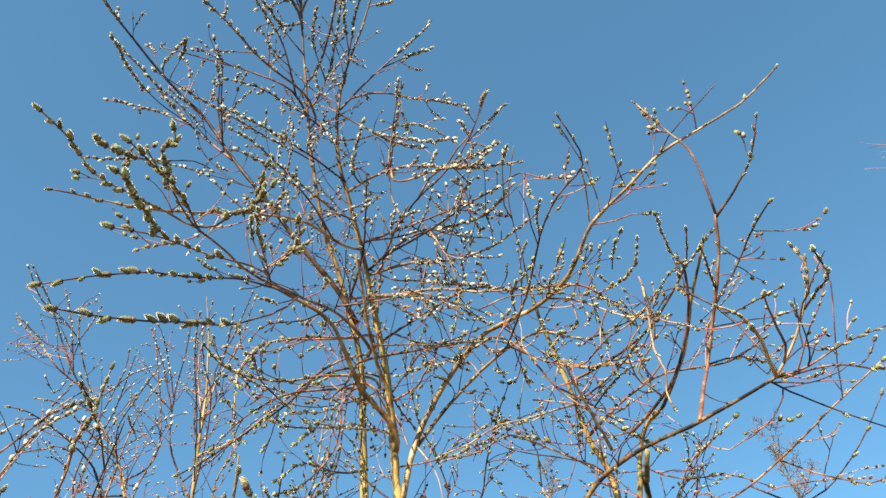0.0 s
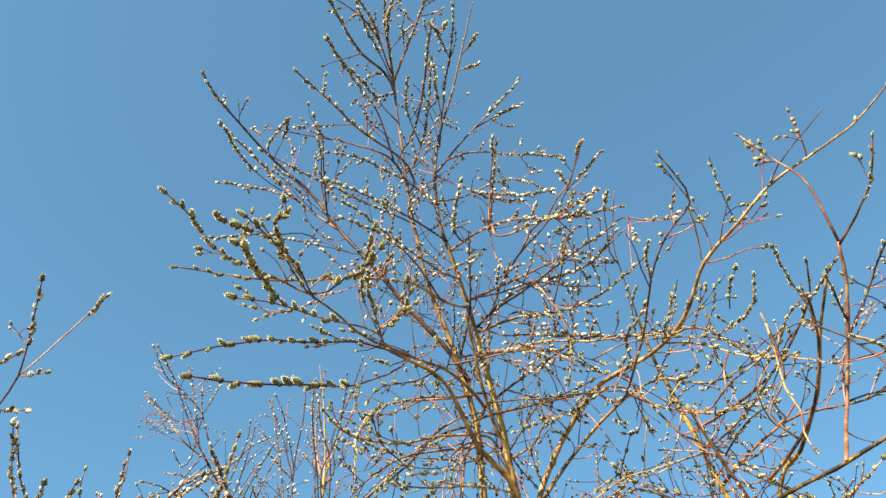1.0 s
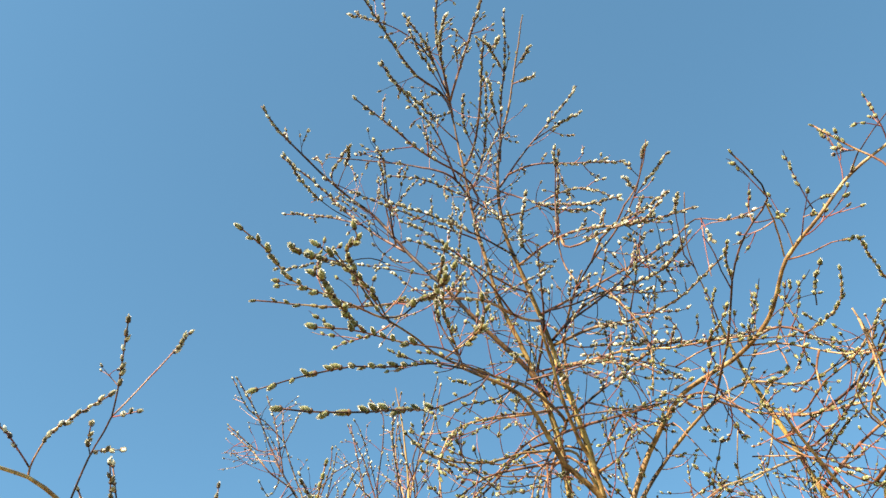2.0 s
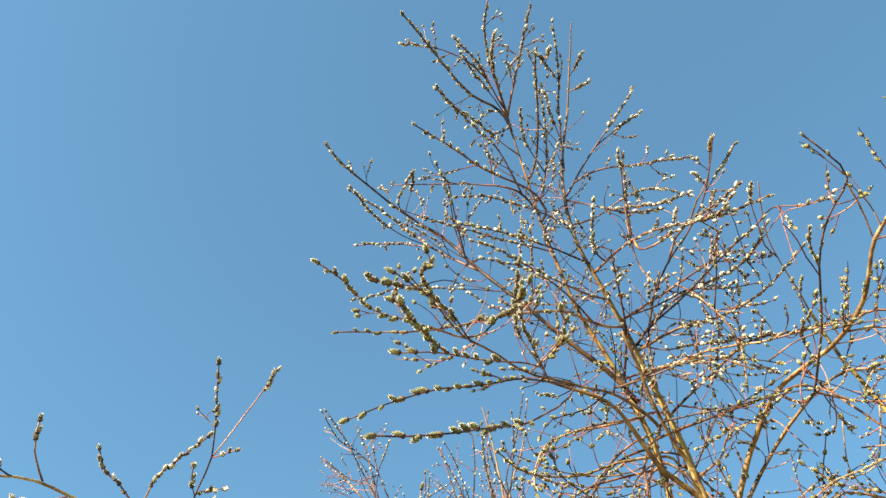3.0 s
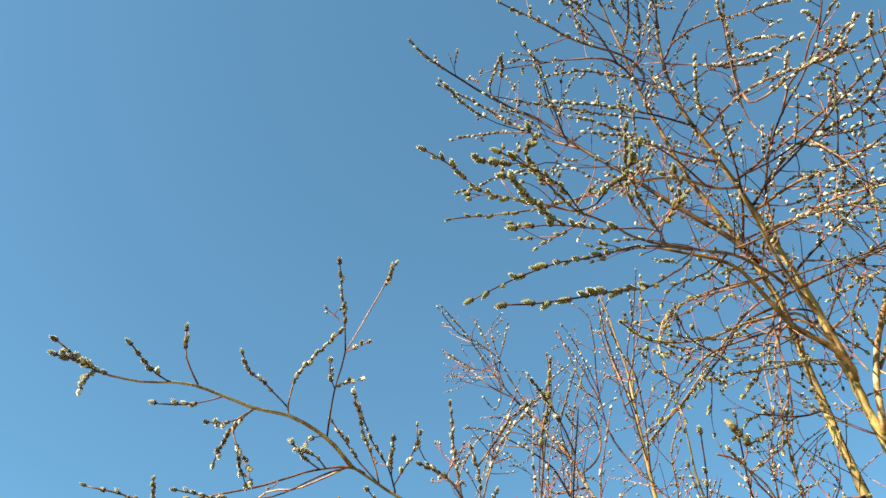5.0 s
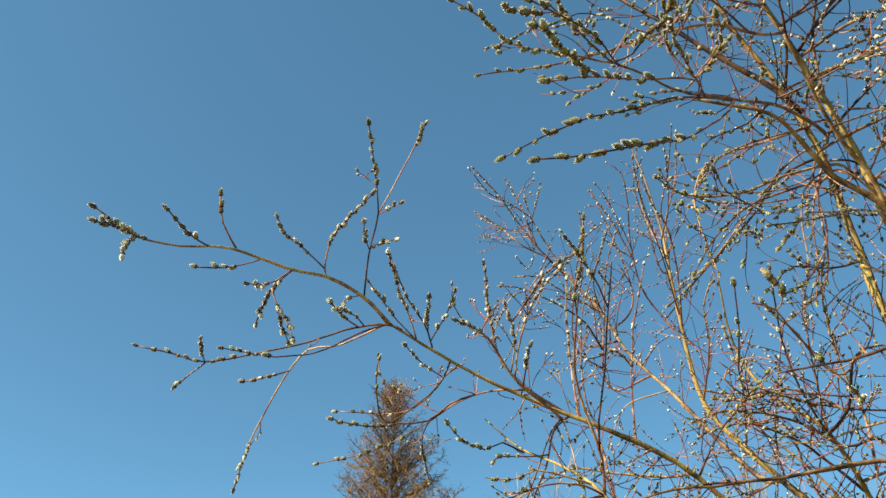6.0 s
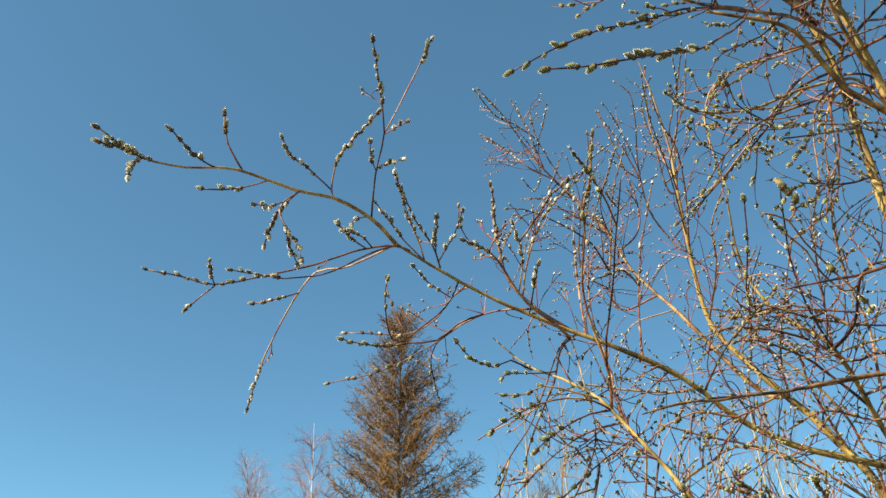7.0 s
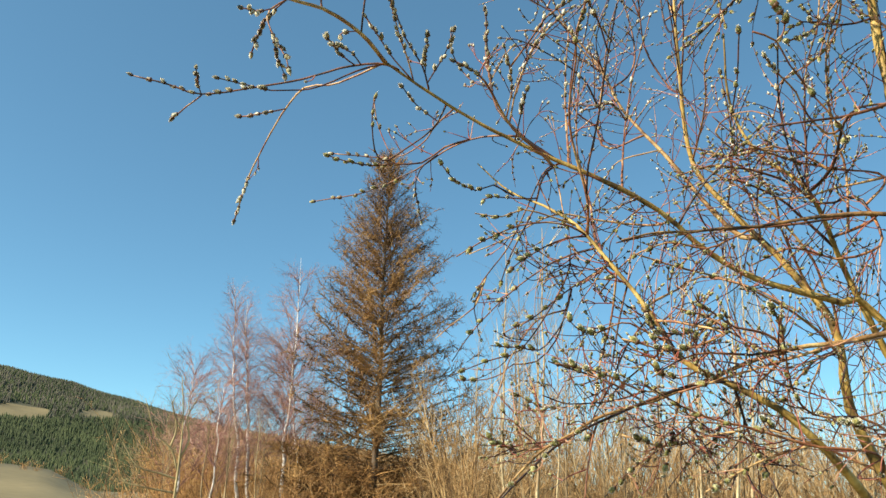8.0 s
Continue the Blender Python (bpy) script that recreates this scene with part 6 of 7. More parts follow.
limb(willow_low, "limb", (0.0048, 0.0017), (0.6, 1, 7), (5, 0.18), (-0.942, 2.122, 2.257), (-1.120, 2.434, 2.490), (-1.201, 2.558, 2.642), (-1.212, 2.530, 2.777), (-1.161, 2.483, 3.007), (-1.052, 2.461, 3.207))
limb(willow_low, "limb", (0.0038, 0.0016), (0.5, 1, 8), (4, 0.15), (-1.035, 2.156, 2.509), (-1.116, 2.291, 2.701), (-1.146, 2.342, 2.817), (-1.135, 2.325, 2.903), (-1.107, 2.299, 3.026))
limb(willow_low, "limb", (0.0038, 0.0016), (0.5, 1, 8), (4, 0.15), (-0.934, 2.260, 2.453), (-0.986, 2.394, 2.646), (-0.995, 2.445, 2.770), (-0.963, 2.428, 2.875), (-0.886, 2.393, 3.041))
limb(willow_low, "limb", (0.0035, 0.0014), (0.5, 1, 8), (4, 0.15), (-0.841, 2.393, 2.371), (-0.792, 2.393, 2.443), (-0.748, 2.393, 2.490), (-0.691, 2.393, 2.535), (-0.612, 2.388, 2.593))
limb(willow_low, "limb", (0.0030, 0.0019), (0.5, 1, 8), (5, 0.18), (-0.667, 2.490, 2.366), (-0.681, 2.407, 2.326), (-0.704, 2.361, 2.300), (-0.747, 2.334, 2.279), (-0.825, 2.273, 2.291), (-0.910, 2.223, 2.247), (-0.974, 2.190, 2.160))
limb(willow_low, "limb", (0.0042, 0.0021), (0.5, 1, 8), (5, 0.18), (-0.415, 2.671, 2.398), (-0.402, 2.657, 2.333), (-0.427, 2.638, 2.298), (-0.506, 2.605, 2.280), (-0.598, 2.541, 2.309), (-0.688, 2.494, 2.266))
limb(willow_low, "limb", (0.0029, 0.0018), (0.5, 1, 8), (4, 0.18), (-0.679, 2.324, 1.829), (-0.733, 2.313, 1.822), (-0.780, 2.290, 1.811), (-0.840, 2.243, 1.791), (-0.917, 2.170, 1.812))
limb(willow_low, "limb", (0.0038, 0.0017), (0.5, 1, 8), (4, 0.18), (-0.541, 2.347, 1.798), (-0.592, 2.329, 1.786), (-0.634, 2.297, 1.766), (-0.686, 2.232, 1.729), (-0.721, 2.151, 1.691))
limb(willow_low, "limb", (0.0024, 0.0017), (0.5, 1, 8), (4, 0.18), (-0.944, 2.179, 2.076), (-0.926, 2.229, 2.038), (-0.891, 2.244, 2.011), (-0.822, 2.226, 1.983), (-0.734, 2.180, 2.021), (-0.650, 2.130, 2.054))
limb(willow_low, "limb", (0.0046, 0.0022), (0.6, 1, 7), (9, 0.20), (-0.575, 2.771, 2.505), (-0.603, 2.673, 2.527), (-0.638, 2.614, 2.545), (-0.696, 2.571, 2.566), (-0.782, 2.512, 2.579), (-0.851, 2.470, 2.552))
limb(willow_low, "limb", (0.0038, 0.0015), (0.6, 1, 7), (9, 0.20), (-0.508, 2.668, 2.552), (-0.522, 2.661, 2.571), (-0.561, 2.635, 2.600), (-0.626, 2.583, 2.626), (-0.708, 2.535, 2.600), (-0.779, 2.475, 2.601))
limb(willow_low, "limb", (0.0038, 0.0015), (0.6, 1, 7), (8, 0.20), (-0.891, 2.980, 2.626), (-0.778, 2.686, 2.618), (-0.724, 2.538, 2.644), (-0.710, 2.480, 2.719), (-0.699, 2.407, 2.793))
limb(willow_low, "limb", (0.0040, 0.0015), (0.6, 1, 7), (8, 0.20), (-0.804, 3.015, 2.501), (-0.741, 2.795, 2.536), (-0.694, 2.681, 2.587), (-0.644, 2.629, 2.683), (-0.579, 2.554, 2.793))
limb(willow_low, "limb", (0.0041, 0.0016), (0.6, 1, 7), (8, 0.20), (-0.988, 2.950, 2.807), (-0.878, 2.746, 2.823), (-0.819, 2.635, 2.860), (-0.792, 2.573, 2.939), (-0.715, 2.510, 3.018))
limb(willow_low, "limb", (0.0041, 0.0016), (0.6, 1, 7), (8, 0.20), (-0.586, 2.753, 2.536), (-0.580, 2.761, 2.684), (-0.565, 2.738, 2.785), (-0.533, 2.671, 2.882), (-0.472, 2.592, 2.974))
limb(willow_low, "limb", (0.0035, 0.0014), (0.6, 1, 7), (8, 0.20), (-0.914, 2.134, 2.213), (-1.011, 2.284, 2.253), (-1.074, 2.332, 2.251), (-1.128, 2.291, 2.202), (-1.185, 2.236, 2.135), (-1.248, 2.168, 2.083))
limb(willow_low, "limb", (0.0019, 0.0014), (0.6, 1, 7), (8, 0.20), (-0.959, 2.205, 1.908), (-1.080, 2.307, 1.905), (-1.149, 2.330, 1.903), (-1.193, 2.277, 1.899), (-1.248, 2.197, 1.937))
limb(willow_low, "limb", (0.0020, 0.0014), (0.6, 1, 7), (8, 0.20), (-0.705, 2.098, 1.845), (-0.800, 2.224, 1.818), (-0.861, 2.260, 1.787), (-0.913, 2.214, 1.739), (-0.958, 2.156, 1.674))
limb(willow_low, "limb", (0.0031, 0.0014), (0.6, 1, 7), (8, 0.20), (-0.569, 2.226, 1.964), (-0.656, 2.363, 1.943), (-0.709, 2.410, 1.915), (-0.751, 2.377, 1.864), (-0.785, 2.338, 1.758))
limb(willow_low, "limb", (0.0044, 0.0020), (0.6, 1, 7), (8, 0.20), (-0.614, 2.996, 2.113), (-0.597, 2.726, 2.050), (-0.602, 2.592, 2.001), (-0.633, 2.542, 1.945), (-0.664, 2.476, 1.844))
limb(willow_low, "limb", (0.0018, 0.0014), (0.2, 1, 5), (0, 0.12), (-1.738, 1.486, 2.639), (-1.686, 1.437, 2.641), (-1.636, 1.397, 2.640))
limb(willow_low, "limb", (0.0024, 0.0014), (0.7, 1, 7), (0, 0.12), (-1.351, 1.749, 2.725), (-1.391, 1.702, 2.697), (-1.429, 1.660, 2.660), (-1.462, 1.616, 2.629), (-1.484, 1.580, 2.614), (-1.509, 1.530, 2.600), (-1.528, 1.475, 2.596), (-1.550, 1.409, 2.589))
limb(willow_low, "limb", (0.0022, 0.0014), (0.5, 1, 5), (0, 0.12), (-1.343, 1.427, 2.736), (-1.358, 1.390, 2.691), (-1.360, 1.387, 2.659), (-1.341, 1.402, 2.614), (-1.321, 1.416, 2.569), (-1.313, 1.420, 2.544))
limb(willow_low, "limb", (0.0018, 0.0014), (0.2, 1, 5), (0, 0.12), (-1.358, 1.390, 2.691), (-1.342, 1.348, 2.656), (-1.314, 1.287, 2.619))
limb(willow_low, "limb", (0.0016, 0.0012), (0.4, 1, 3), (0, 0.12), (-1.203, 1.556, 2.908), (-1.143, 1.534, 2.882), (-1.088, 1.511, 2.858))
limb(willow_low, "limb", (0.0016, 0.0012), (0.2, 1, 5), (0, 0.12), (-1.274, 1.603, 2.850), (-1.232, 1.580, 2.838), (-1.148, 1.563, 2.808))
limb(willow_low, "limb", (0.0016, 0.0012), (0.2, 1, 4), (0, 0.12), (-1.274, 1.603, 2.850), (-1.230, 1.540, 2.842), (-1.187, 1.494, 2.838))
limb(willow_low, "limb", (0.0016, 0.0012), (0.3, 1, 3), (0, 0.12), (-1.327, 1.632, 2.753), (-1.300, 1.560, 2.703), (-1.287, 1.540, 2.673))
limb(willow_low, "limb", (0.0022, 0.0014), (0.3, 1, 9), (0, 0.12), (-1.301, 1.821, 2.692), (-1.280, 1.765, 2.734), (-1.258, 1.705, 2.767), (-1.239, 1.663, 2.790), (-1.214, 1.611, 2.816))
limb(willow_low, "limb", (0.0020, 0.0014), (0.2, 1, 6), (0, 0.12), (-1.396, 1.719, 2.724), (-1.380, 1.668, 2.729), (-1.372, 1.601, 2.713), (-1.360, 1.566, 2.713))
limb(willow_low, "limb", (0.0020, 0.0014), (0.2, 1, 7), (0, 0.12), (-1.273, 1.833, 2.708), (-1.224, 1.774, 2.718), (-1.174, 1.721, 2.728))
limb(willow_low, "limb", (0.0020, 0.0014), (0.2, 1, 6), (0, 0.12), (-1.274, 1.845, 2.690), (-1.190, 1.805, 2.718), (-1.122, 1.755, 2.740))
limb(willow_low, "limb", (0.0020, 0.0014), (0.2, 1, 5), (0, 0.12), (-1.369, 2.015, 2.674), (-1.372, 1.928, 2.685), (-1.364, 1.883, 2.692), (-1.353, 1.836, 2.699))
limb(willow_low, "limb", (0.0045, 0.0020), (0.8, 1, 5), (2, 0.12), (-1.062, 2.126, 2.503), (-1.085, 2.067, 2.542), (-1.110, 2.004, 2.575), (-1.117, 1.943, 2.619), (-1.118, 1.886, 2.661), (-1.130, 1.844, 2.680), (-1.150, 1.800, 2.689))
limb(willow_low, "limb", (0.0024, 0.0014), (0.4, 1, 6), (0, 0.12), (-1.179, 2.069, 2.653), (-1.113, 2.001, 2.706), (-1.087, 1.942, 2.740), (-1.076, 1.909, 2.756))
limb(willow_low, "limb", (0.0024, 0.0014), (0.5, 1, 5), (0, 0.12), (-1.137, 2.051, 2.567), (-1.083, 1.993, 2.594), (-1.051, 1.960, 2.612), (-1.025, 1.931, 2.627))
limb(willow_low, "limb", (0.0030, 0.0016), (0.6, 1, 8), (1, 0.12), (-1.288, 2.053, 2.613), (-1.333, 2.003, 2.581), (-1.379, 1.961, 2.531), (-1.424, 1.898, 2.516), (-1.458, 1.847, 2.501), (-1.487, 1.792, 2.500), (-1.510, 1.739, 2.503))
limb(willow_low, "limb", (0.0026, 0.0016), (0.8, 1, 3), (0, 0.12), (-1.252, 1.901, 2.649), (-1.273, 1.894, 2.601), (-1.303, 1.872, 2.554), (-1.339, 1.836, 2.513), (-1.364, 1.811, 2.481), (-1.377, 1.783, 2.484), (-1.368, 1.751, 2.517), (-1.338, 1.713, 2.571), (-1.319, 1.700, 2.595))
limb(willow_low, "limb", (0.0040, 0.0020), (0.7, 1, 9), (1, 0.12), (-0.962, 2.113, 2.287), (-0.941, 2.080, 2.361), (-0.936, 2.043, 2.420), (-0.934, 2.010, 2.466), (-0.927, 1.970, 2.524), (-0.905, 1.937, 2.579), (-0.868, 1.900, 2.642), (-0.845, 1.862, 2.694), (-0.812, 1.839, 2.732), (-0.787, 1.811, 2.770), (-0.761, 1.780, 2.808))
limb(willow_low, "limb", (0.0030, 0.0016), None, (1, 0.12), (-0.938, 2.068, 2.382), (-0.913, 2.034, 2.439), (-0.872, 1.998, 2.503), (-0.835, 1.958, 2.564), (-0.798, 1.914, 2.623), (-0.758, 1.869, 2.678), (-0.735, 1.840, 2.711))
limb(willow_low, "limb", (0.0030, 0.0014), (0.6, 1, 9), (1, 0.12), (-0.977, 2.840, 3.266), (-0.955, 2.755, 3.349), (-0.902, 2.710, 3.401), (-0.855, 2.644, 3.465), (-0.809, 2.558, 3.538), (-0.792, 2.520, 3.568))
limb(willow_low, "limb", (0.0034, 0.0014), (0.5, 1, 11), (1, 0.12), (-0.985, 2.876, 3.094), (-0.963, 2.787, 3.199), (-0.948, 2.716, 3.276), (-0.939, 2.654, 3.337), (-0.931, 2.591, 3.395), (-0.917, 2.538, 3.444), (-0.889, 2.462, 3.512))
limb(willow_low, "limb", (0.0024, 0.0014), (0.4, 1, 8), (1, 0.12), (-0.788, 1.902, 2.637), (-0.773, 1.818, 2.674), (-0.770, 1.767, 2.693), (-0.765, 1.737, 2.705), (-0.767, 1.700, 2.714))
limb(willow_low, "limb", (0.0026, 0.0014), (0.3, 1, 10), (1, 0.12), (-1.533, 2.833, 3.421), (-1.585, 2.811, 3.351), (-1.615, 2.806, 3.280), (-1.658, 2.797, 3.162), (-1.692, 2.780, 3.092))
limb(willow_low, "limb", (0.0026, 0.0014), (0.3, 1, 9), (0, 0.12), (-1.460, 2.834, 3.518), (-1.511, 2.818, 3.462), (-1.577, 2.801, 3.371), (-1.540, 2.825, 3.341), (-1.454, 2.856, 3.317), (-1.354, 2.883, 3.301))
limb(willow_low, "limb", (0.0024, 0.0014), (0.3, 1, 8), (0, 0.12), (-1.265, 2.849, 3.195), (-1.248, 2.761, 3.276), (-1.181, 2.703, 3.346), (-1.105, 2.647, 3.410), (-1.059, 2.614, 3.446))
limb(willow_low, "limb", (0.0022, 0.0014), (0.2, 1, 9), (0, 0.12), (-1.534, 2.834, 3.758), (-1.551, 2.847, 3.666), (-1.558, 2.861, 3.588), (-1.584, 2.851, 3.537), (-1.593, 2.783, 3.564))
limb(willow_low, "limb", (0.0024, 0.0014), (0.3, 1, 8), (0, 0.12), (-1.535, 2.830, 3.765), (-1.463, 2.766, 3.789), (-1.401, 2.697, 3.807))
limb(willow_low, "limb", (0.0036, 0.0020), (0.8, 1, 5), (0, 0.12), (-0.452, 2.570, 2.625), (-0.481, 2.553, 2.613), (-0.511, 2.499, 2.652), (-0.524, 2.441, 2.700), (-0.545, 2.395, 2.730), (-0.563, 2.344, 2.766))
limb(willow_low, "limb", (0.0026, 0.0016), None, (2, 0.12), (-0.481, 2.628, 2.574), (-0.566, 2.574, 2.588), (-0.613, 2.539, 2.590), (-0.668, 2.489, 2.605), (-0.702, 2.436, 2.639), (-0.726, 2.393, 2.667))
limb(willow_low, "limb", (0.0024, 0.0014), None, (1, 0.12), (-0.673, 2.392, 2.549), (-0.700, 2.328, 2.583), (-0.655, 2.302, 2.607), (-0.594, 2.290, 2.599), (-0.545, 2.285, 2.565))
limb(willow_low, "limb", (0.0030, 0.0016), (0.2, 0.9, 6), (1, 0.12), (-0.996, 2.441, 2.751), (-1.001, 2.361, 2.776), (-1.032, 2.311, 2.748), (-1.051, 2.277, 2.732))
limb(willow_low, "limb", (0.0030, 0.0016), (0.5, 1, 6), (1, 0.12), (-1.101, 2.942, 2.874), (-1.151, 2.899, 2.856), (-1.200, 2.859, 2.835), (-1.235, 2.834, 2.804), (-1.258, 2.821, 2.754), (-1.290, 2.801, 2.674))
limb(willow_low, "limb", (0.0024, 0.0014), (0.4, 1, 7), (0, 0.12), (-1.171, 2.100, 2.438), (-1.192, 2.033, 2.450), (-1.218, 1.993, 2.427), (-1.239, 1.928, 2.439), (-1.243, 1.878, 2.463))
limb(willow_low, "limb", (0.0026, 0.0014), (0.5, 1, 7), (0, 0.12), (-0.962, 2.113, 2.287), (-0.996, 2.064, 2.273), (-1.031, 2.015, 2.242), (-1.063, 1.964, 2.199), (-1.077, 1.937, 2.171))
limb(willow_low, "limb", (0.0026, 0.0014), (0.5, 1, 8), (0, 0.12), (-0.962, 2.113, 2.287), (-0.988, 2.069, 2.306), (-1.027, 2.021, 2.310), (-1.074, 1.970, 2.293), (-1.121, 1.919, 2.258), (-1.174, 1.858, 2.203))
limb(willow_low, "limb", (0.0026, 0.0014), (0.5, 1, 8), (0, 0.12), (-0.988, 2.105, 2.318), (-1.024, 2.043, 2.328), (-1.062, 1.980, 2.334), (-1.096, 1.934, 2.309), (-1.131, 1.870, 2.307))
limb(willow_low, "limb", (0.0024, 0.0014), (0.5, 1, 7), (0, 0.12), (-1.109, 2.118, 2.421), (-1.126, 2.060, 2.405), (-1.156, 1.978, 2.390), (-1.168, 1.947, 2.370))
limb(willow_low, "limb", (0.0026, 0.0014), (0.3, 1, 6), (1, 0.12), (-0.892, 2.317, 2.424), (-0.946, 2.277, 2.370), (-0.983, 2.240, 2.311), (-1.012, 2.206, 2.252), (-1.027, 2.183, 2.210))
limb(willow_low, "limb", (0.0028, 0.0016), (0.85, 1, 4), (0, 0.12), (-1.062, 2.126, 2.503), (-1.066, 2.117, 2.502), (-1.086, 2.106, 2.478), (-1.108, 2.099, 2.425), (-1.135, 2.087, 2.356), (-1.160, 2.072, 2.294), (-1.184, 2.056, 2.248), (-1.211, 2.033, 2.201), (-1.239, 2.007, 2.137))
limb(willow_low, "limb", (0.0022, 0.0014), (0.8, 1, 3), (0, 0.12), (-1.062, 2.126, 2.503), (-1.039, 2.117, 2.416), (-1.020, 2.100, 2.352), (-1.010, 2.090, 2.320))
limb(willow_low, "limb", (0.0020, 0.0014), None, (0, 0.12), (-1.096, 2.102, 2.455), (-1.061, 2.077, 2.400), (-1.024, 2.047, 2.340))
limb(willow_low, "limb", (0.0054, 0.0028), None, (2, 0.12), (-0.616, 3.087, 2.132), (-0.613, 3.038, 2.264), (-0.626, 3.014, 2.314), (-0.640, 2.974, 2.397), (-0.672, 2.932, 2.465), (-0.718, 2.882, 2.533), (-0.766, 2.831, 2.593), (-0.817, 2.785, 2.636), (-0.870, 2.740, 2.671), (-0.908, 2.710, 2.689))
limb(willow_low, "limb", (0.0040, 0.0018), None, (1, 0.12), (-0.391, 2.766, 2.541), (-0.451, 2.735, 2.526), (-0.517, 2.699, 2.511), (-0.584, 2.663, 2.489), (-0.672, 2.601, 2.488))
limb(willow_low, "limb", (0.0050, 0.0022), None, (2, 0.12), (-0.309, 2.441, 2.602), (-0.402, 2.394, 2.574), (-0.436, 2.373, 2.568), (-0.503, 2.328, 2.556), (-0.559, 2.289, 2.545))
limb(willow_low, "limb", (0.0050, 0.0020), None, (2, 0.12), (-0.561, 3.177, 1.772), (-0.645, 3.138, 1.815), (-0.727, 3.097, 1.855), (-0.811, 3.053, 1.887), (-0.898, 3.007, 1.903), (-0.986, 2.958, 1.913), (-1.105, 2.886, 1.910))
limb(willow_low, "limb", (0.0030, 0.0018), None, (1, 0.12), (-0.452, 3.102, 1.991), (-0.515, 3.078, 1.947), (-0.555, 3.061, 1.931), (-0.640, 3.020, 1.913), (-0.707, 2.982, 1.920), (-0.776, 2.943, 1.922), (-0.844, 2.900, 1.937))
limb(willow_low, "limb", (0.0034, 0.0016), None, (1, 0.12), (-0.563, 2.232, 1.990), (-0.617, 2.191, 1.977), (-0.663, 2.150, 1.978), (-0.710, 2.107, 1.972), (-0.748, 2.073, 1.949), (-0.780, 2.041, 1.919))
limb(willow_low, "limb", (0.0022, 0.0014), None, (0, 0.12), (-0.531, 2.302, 1.856), (-0.523, 2.248, 1.892), (-0.480, 2.178, 1.944))
limb(willow_low, "limb", (0.0024, 0.0016), (0.4, 1, 8), (0, 0.12), (-0.794, 2.163, 1.902), (-0.830, 2.079, 1.900), (-0.848, 2.007, 1.916), (-0.865, 1.938, 1.923), (-0.878, 1.888, 1.925), (-0.891, 1.827, 1.925))
limb(willow_low, "limb", (0.0026, 0.0015), (0.6, 1, 7), (0, 0.12), (-1.115, 2.304, 2.217), (-1.127, 2.288, 2.139), (-1.148, 2.262, 2.082), (-1.174, 2.232, 2.041), (-1.207, 2.187, 2.043), (-1.230, 2.155, 2.041), (-1.254, 2.119, 2.042))
limb(willow_low, "limb", (0.0026, 0.0016), None, (1, 0.12), (-0.878, 2.146, 2.157), (-0.888, 2.114, 2.064), (-0.889, 2.079, 1.966), (-0.890, 2.059, 1.919))
limb(willow_low, "limb", (0.0024, 0.0014), (0.85, 1, 4), (0, 0.12), (-1.118, 2.300, 2.197), (-1.146, 2.274, 2.076), (-1.186, 2.237, 2.013), (-1.228, 2.192, 2.002), (-1.249, 2.171, 1.978), (-1.279, 2.137, 1.958), (-1.328, 2.075, 1.951))
limb(willow_low, "limb", (0.0026, 0.0014), None, (1, 0.12), (-0.832, 2.164, 2.081), (-0.874, 2.126, 2.012), (-0.900, 2.085, 1.917), (-0.916, 2.057, 1.865), (-0.930, 2.029, 1.813))
limb(willow_low, "limb", (0.0026, 0.0014), (0.5, 1, 7), (0, 0.12), (-0.807, 2.185, 2.024), (-0.847, 2.131, 2.050), (-0.871, 2.094, 2.059), (-0.925, 2.030, 2.026), (-0.949, 1.972, 2.057))
limb(willow_low, "limb", (0.0024, 0.0014), (0.5, 1, 7), (0, 0.12), (-0.807, 2.185, 2.024), (-0.813, 2.162, 1.973), (-0.802, 2.118, 2.017), (-0.793, 2.072, 2.059), (-0.793, 2.045, 2.079))
limb(willow_low, "limb", (0.0026, 0.0014), (0.4, 1, 7), (0, 0.12), (-0.688, 2.287, 2.050), (-0.717, 2.244, 2.057), (-0.755, 2.202, 2.040), (-0.791, 2.157, 2.035), (-0.821, 2.104, 2.055))
limb(willow_low, "limb", (0.0034, 0.0016), (0.6, 1, 6), (0, 0.12), (-0.563, 2.231, 1.977), (-0.570, 2.202, 2.009), (-0.604, 2.163, 2.024), (-0.630, 2.134, 2.028), (-0.652, 2.099, 2.048), (-0.674, 2.063, 2.068), (-0.679, 2.042, 2.086))
limb(willow_low, "limb", (0.0024, 0.0014), (0.4, 1, 6), (0, 0.12), (-0.751, 2.222, 1.954), (-0.773, 2.164, 1.932), (-0.791, 2.114, 1.939), (-0.798, 2.071, 1.958))
limb(willow_low, "limb", (0.0024, 0.0014), None, (1, 0.12), (-1.211, 2.033, 2.201), (-1.219, 1.997, 2.114), (-1.244, 1.940, 2.062), (-1.259, 1.895, 2.021))
limb(willow_low, "limb", (0.0024, 0.0014), None, (1, 0.12), (-1.124, 2.292, 2.157), (-1.172, 2.244, 2.135), (-1.206, 2.212, 2.087), (-1.236, 2.177, 2.008), (-1.250, 2.147, 1.917), (-1.265, 2.119, 1.857))
limb(willow_low, "limb", (0.0024, 0.0014), None, (1, 0.12), (-0.822, 2.099, 1.899), (-0.868, 2.044, 1.873), (-0.907, 1.988, 1.863), (-0.936, 1.943, 1.859), (-0.962, 1.894, 1.873))
limb(willow_low, "limb", (0.0028, 0.0016), None, (1, 0.12), (-0.922, 2.057, 1.826), (-0.919, 2.029, 1.789), (-0.911, 1.990, 1.729), (-0.895, 1.944, 1.661))
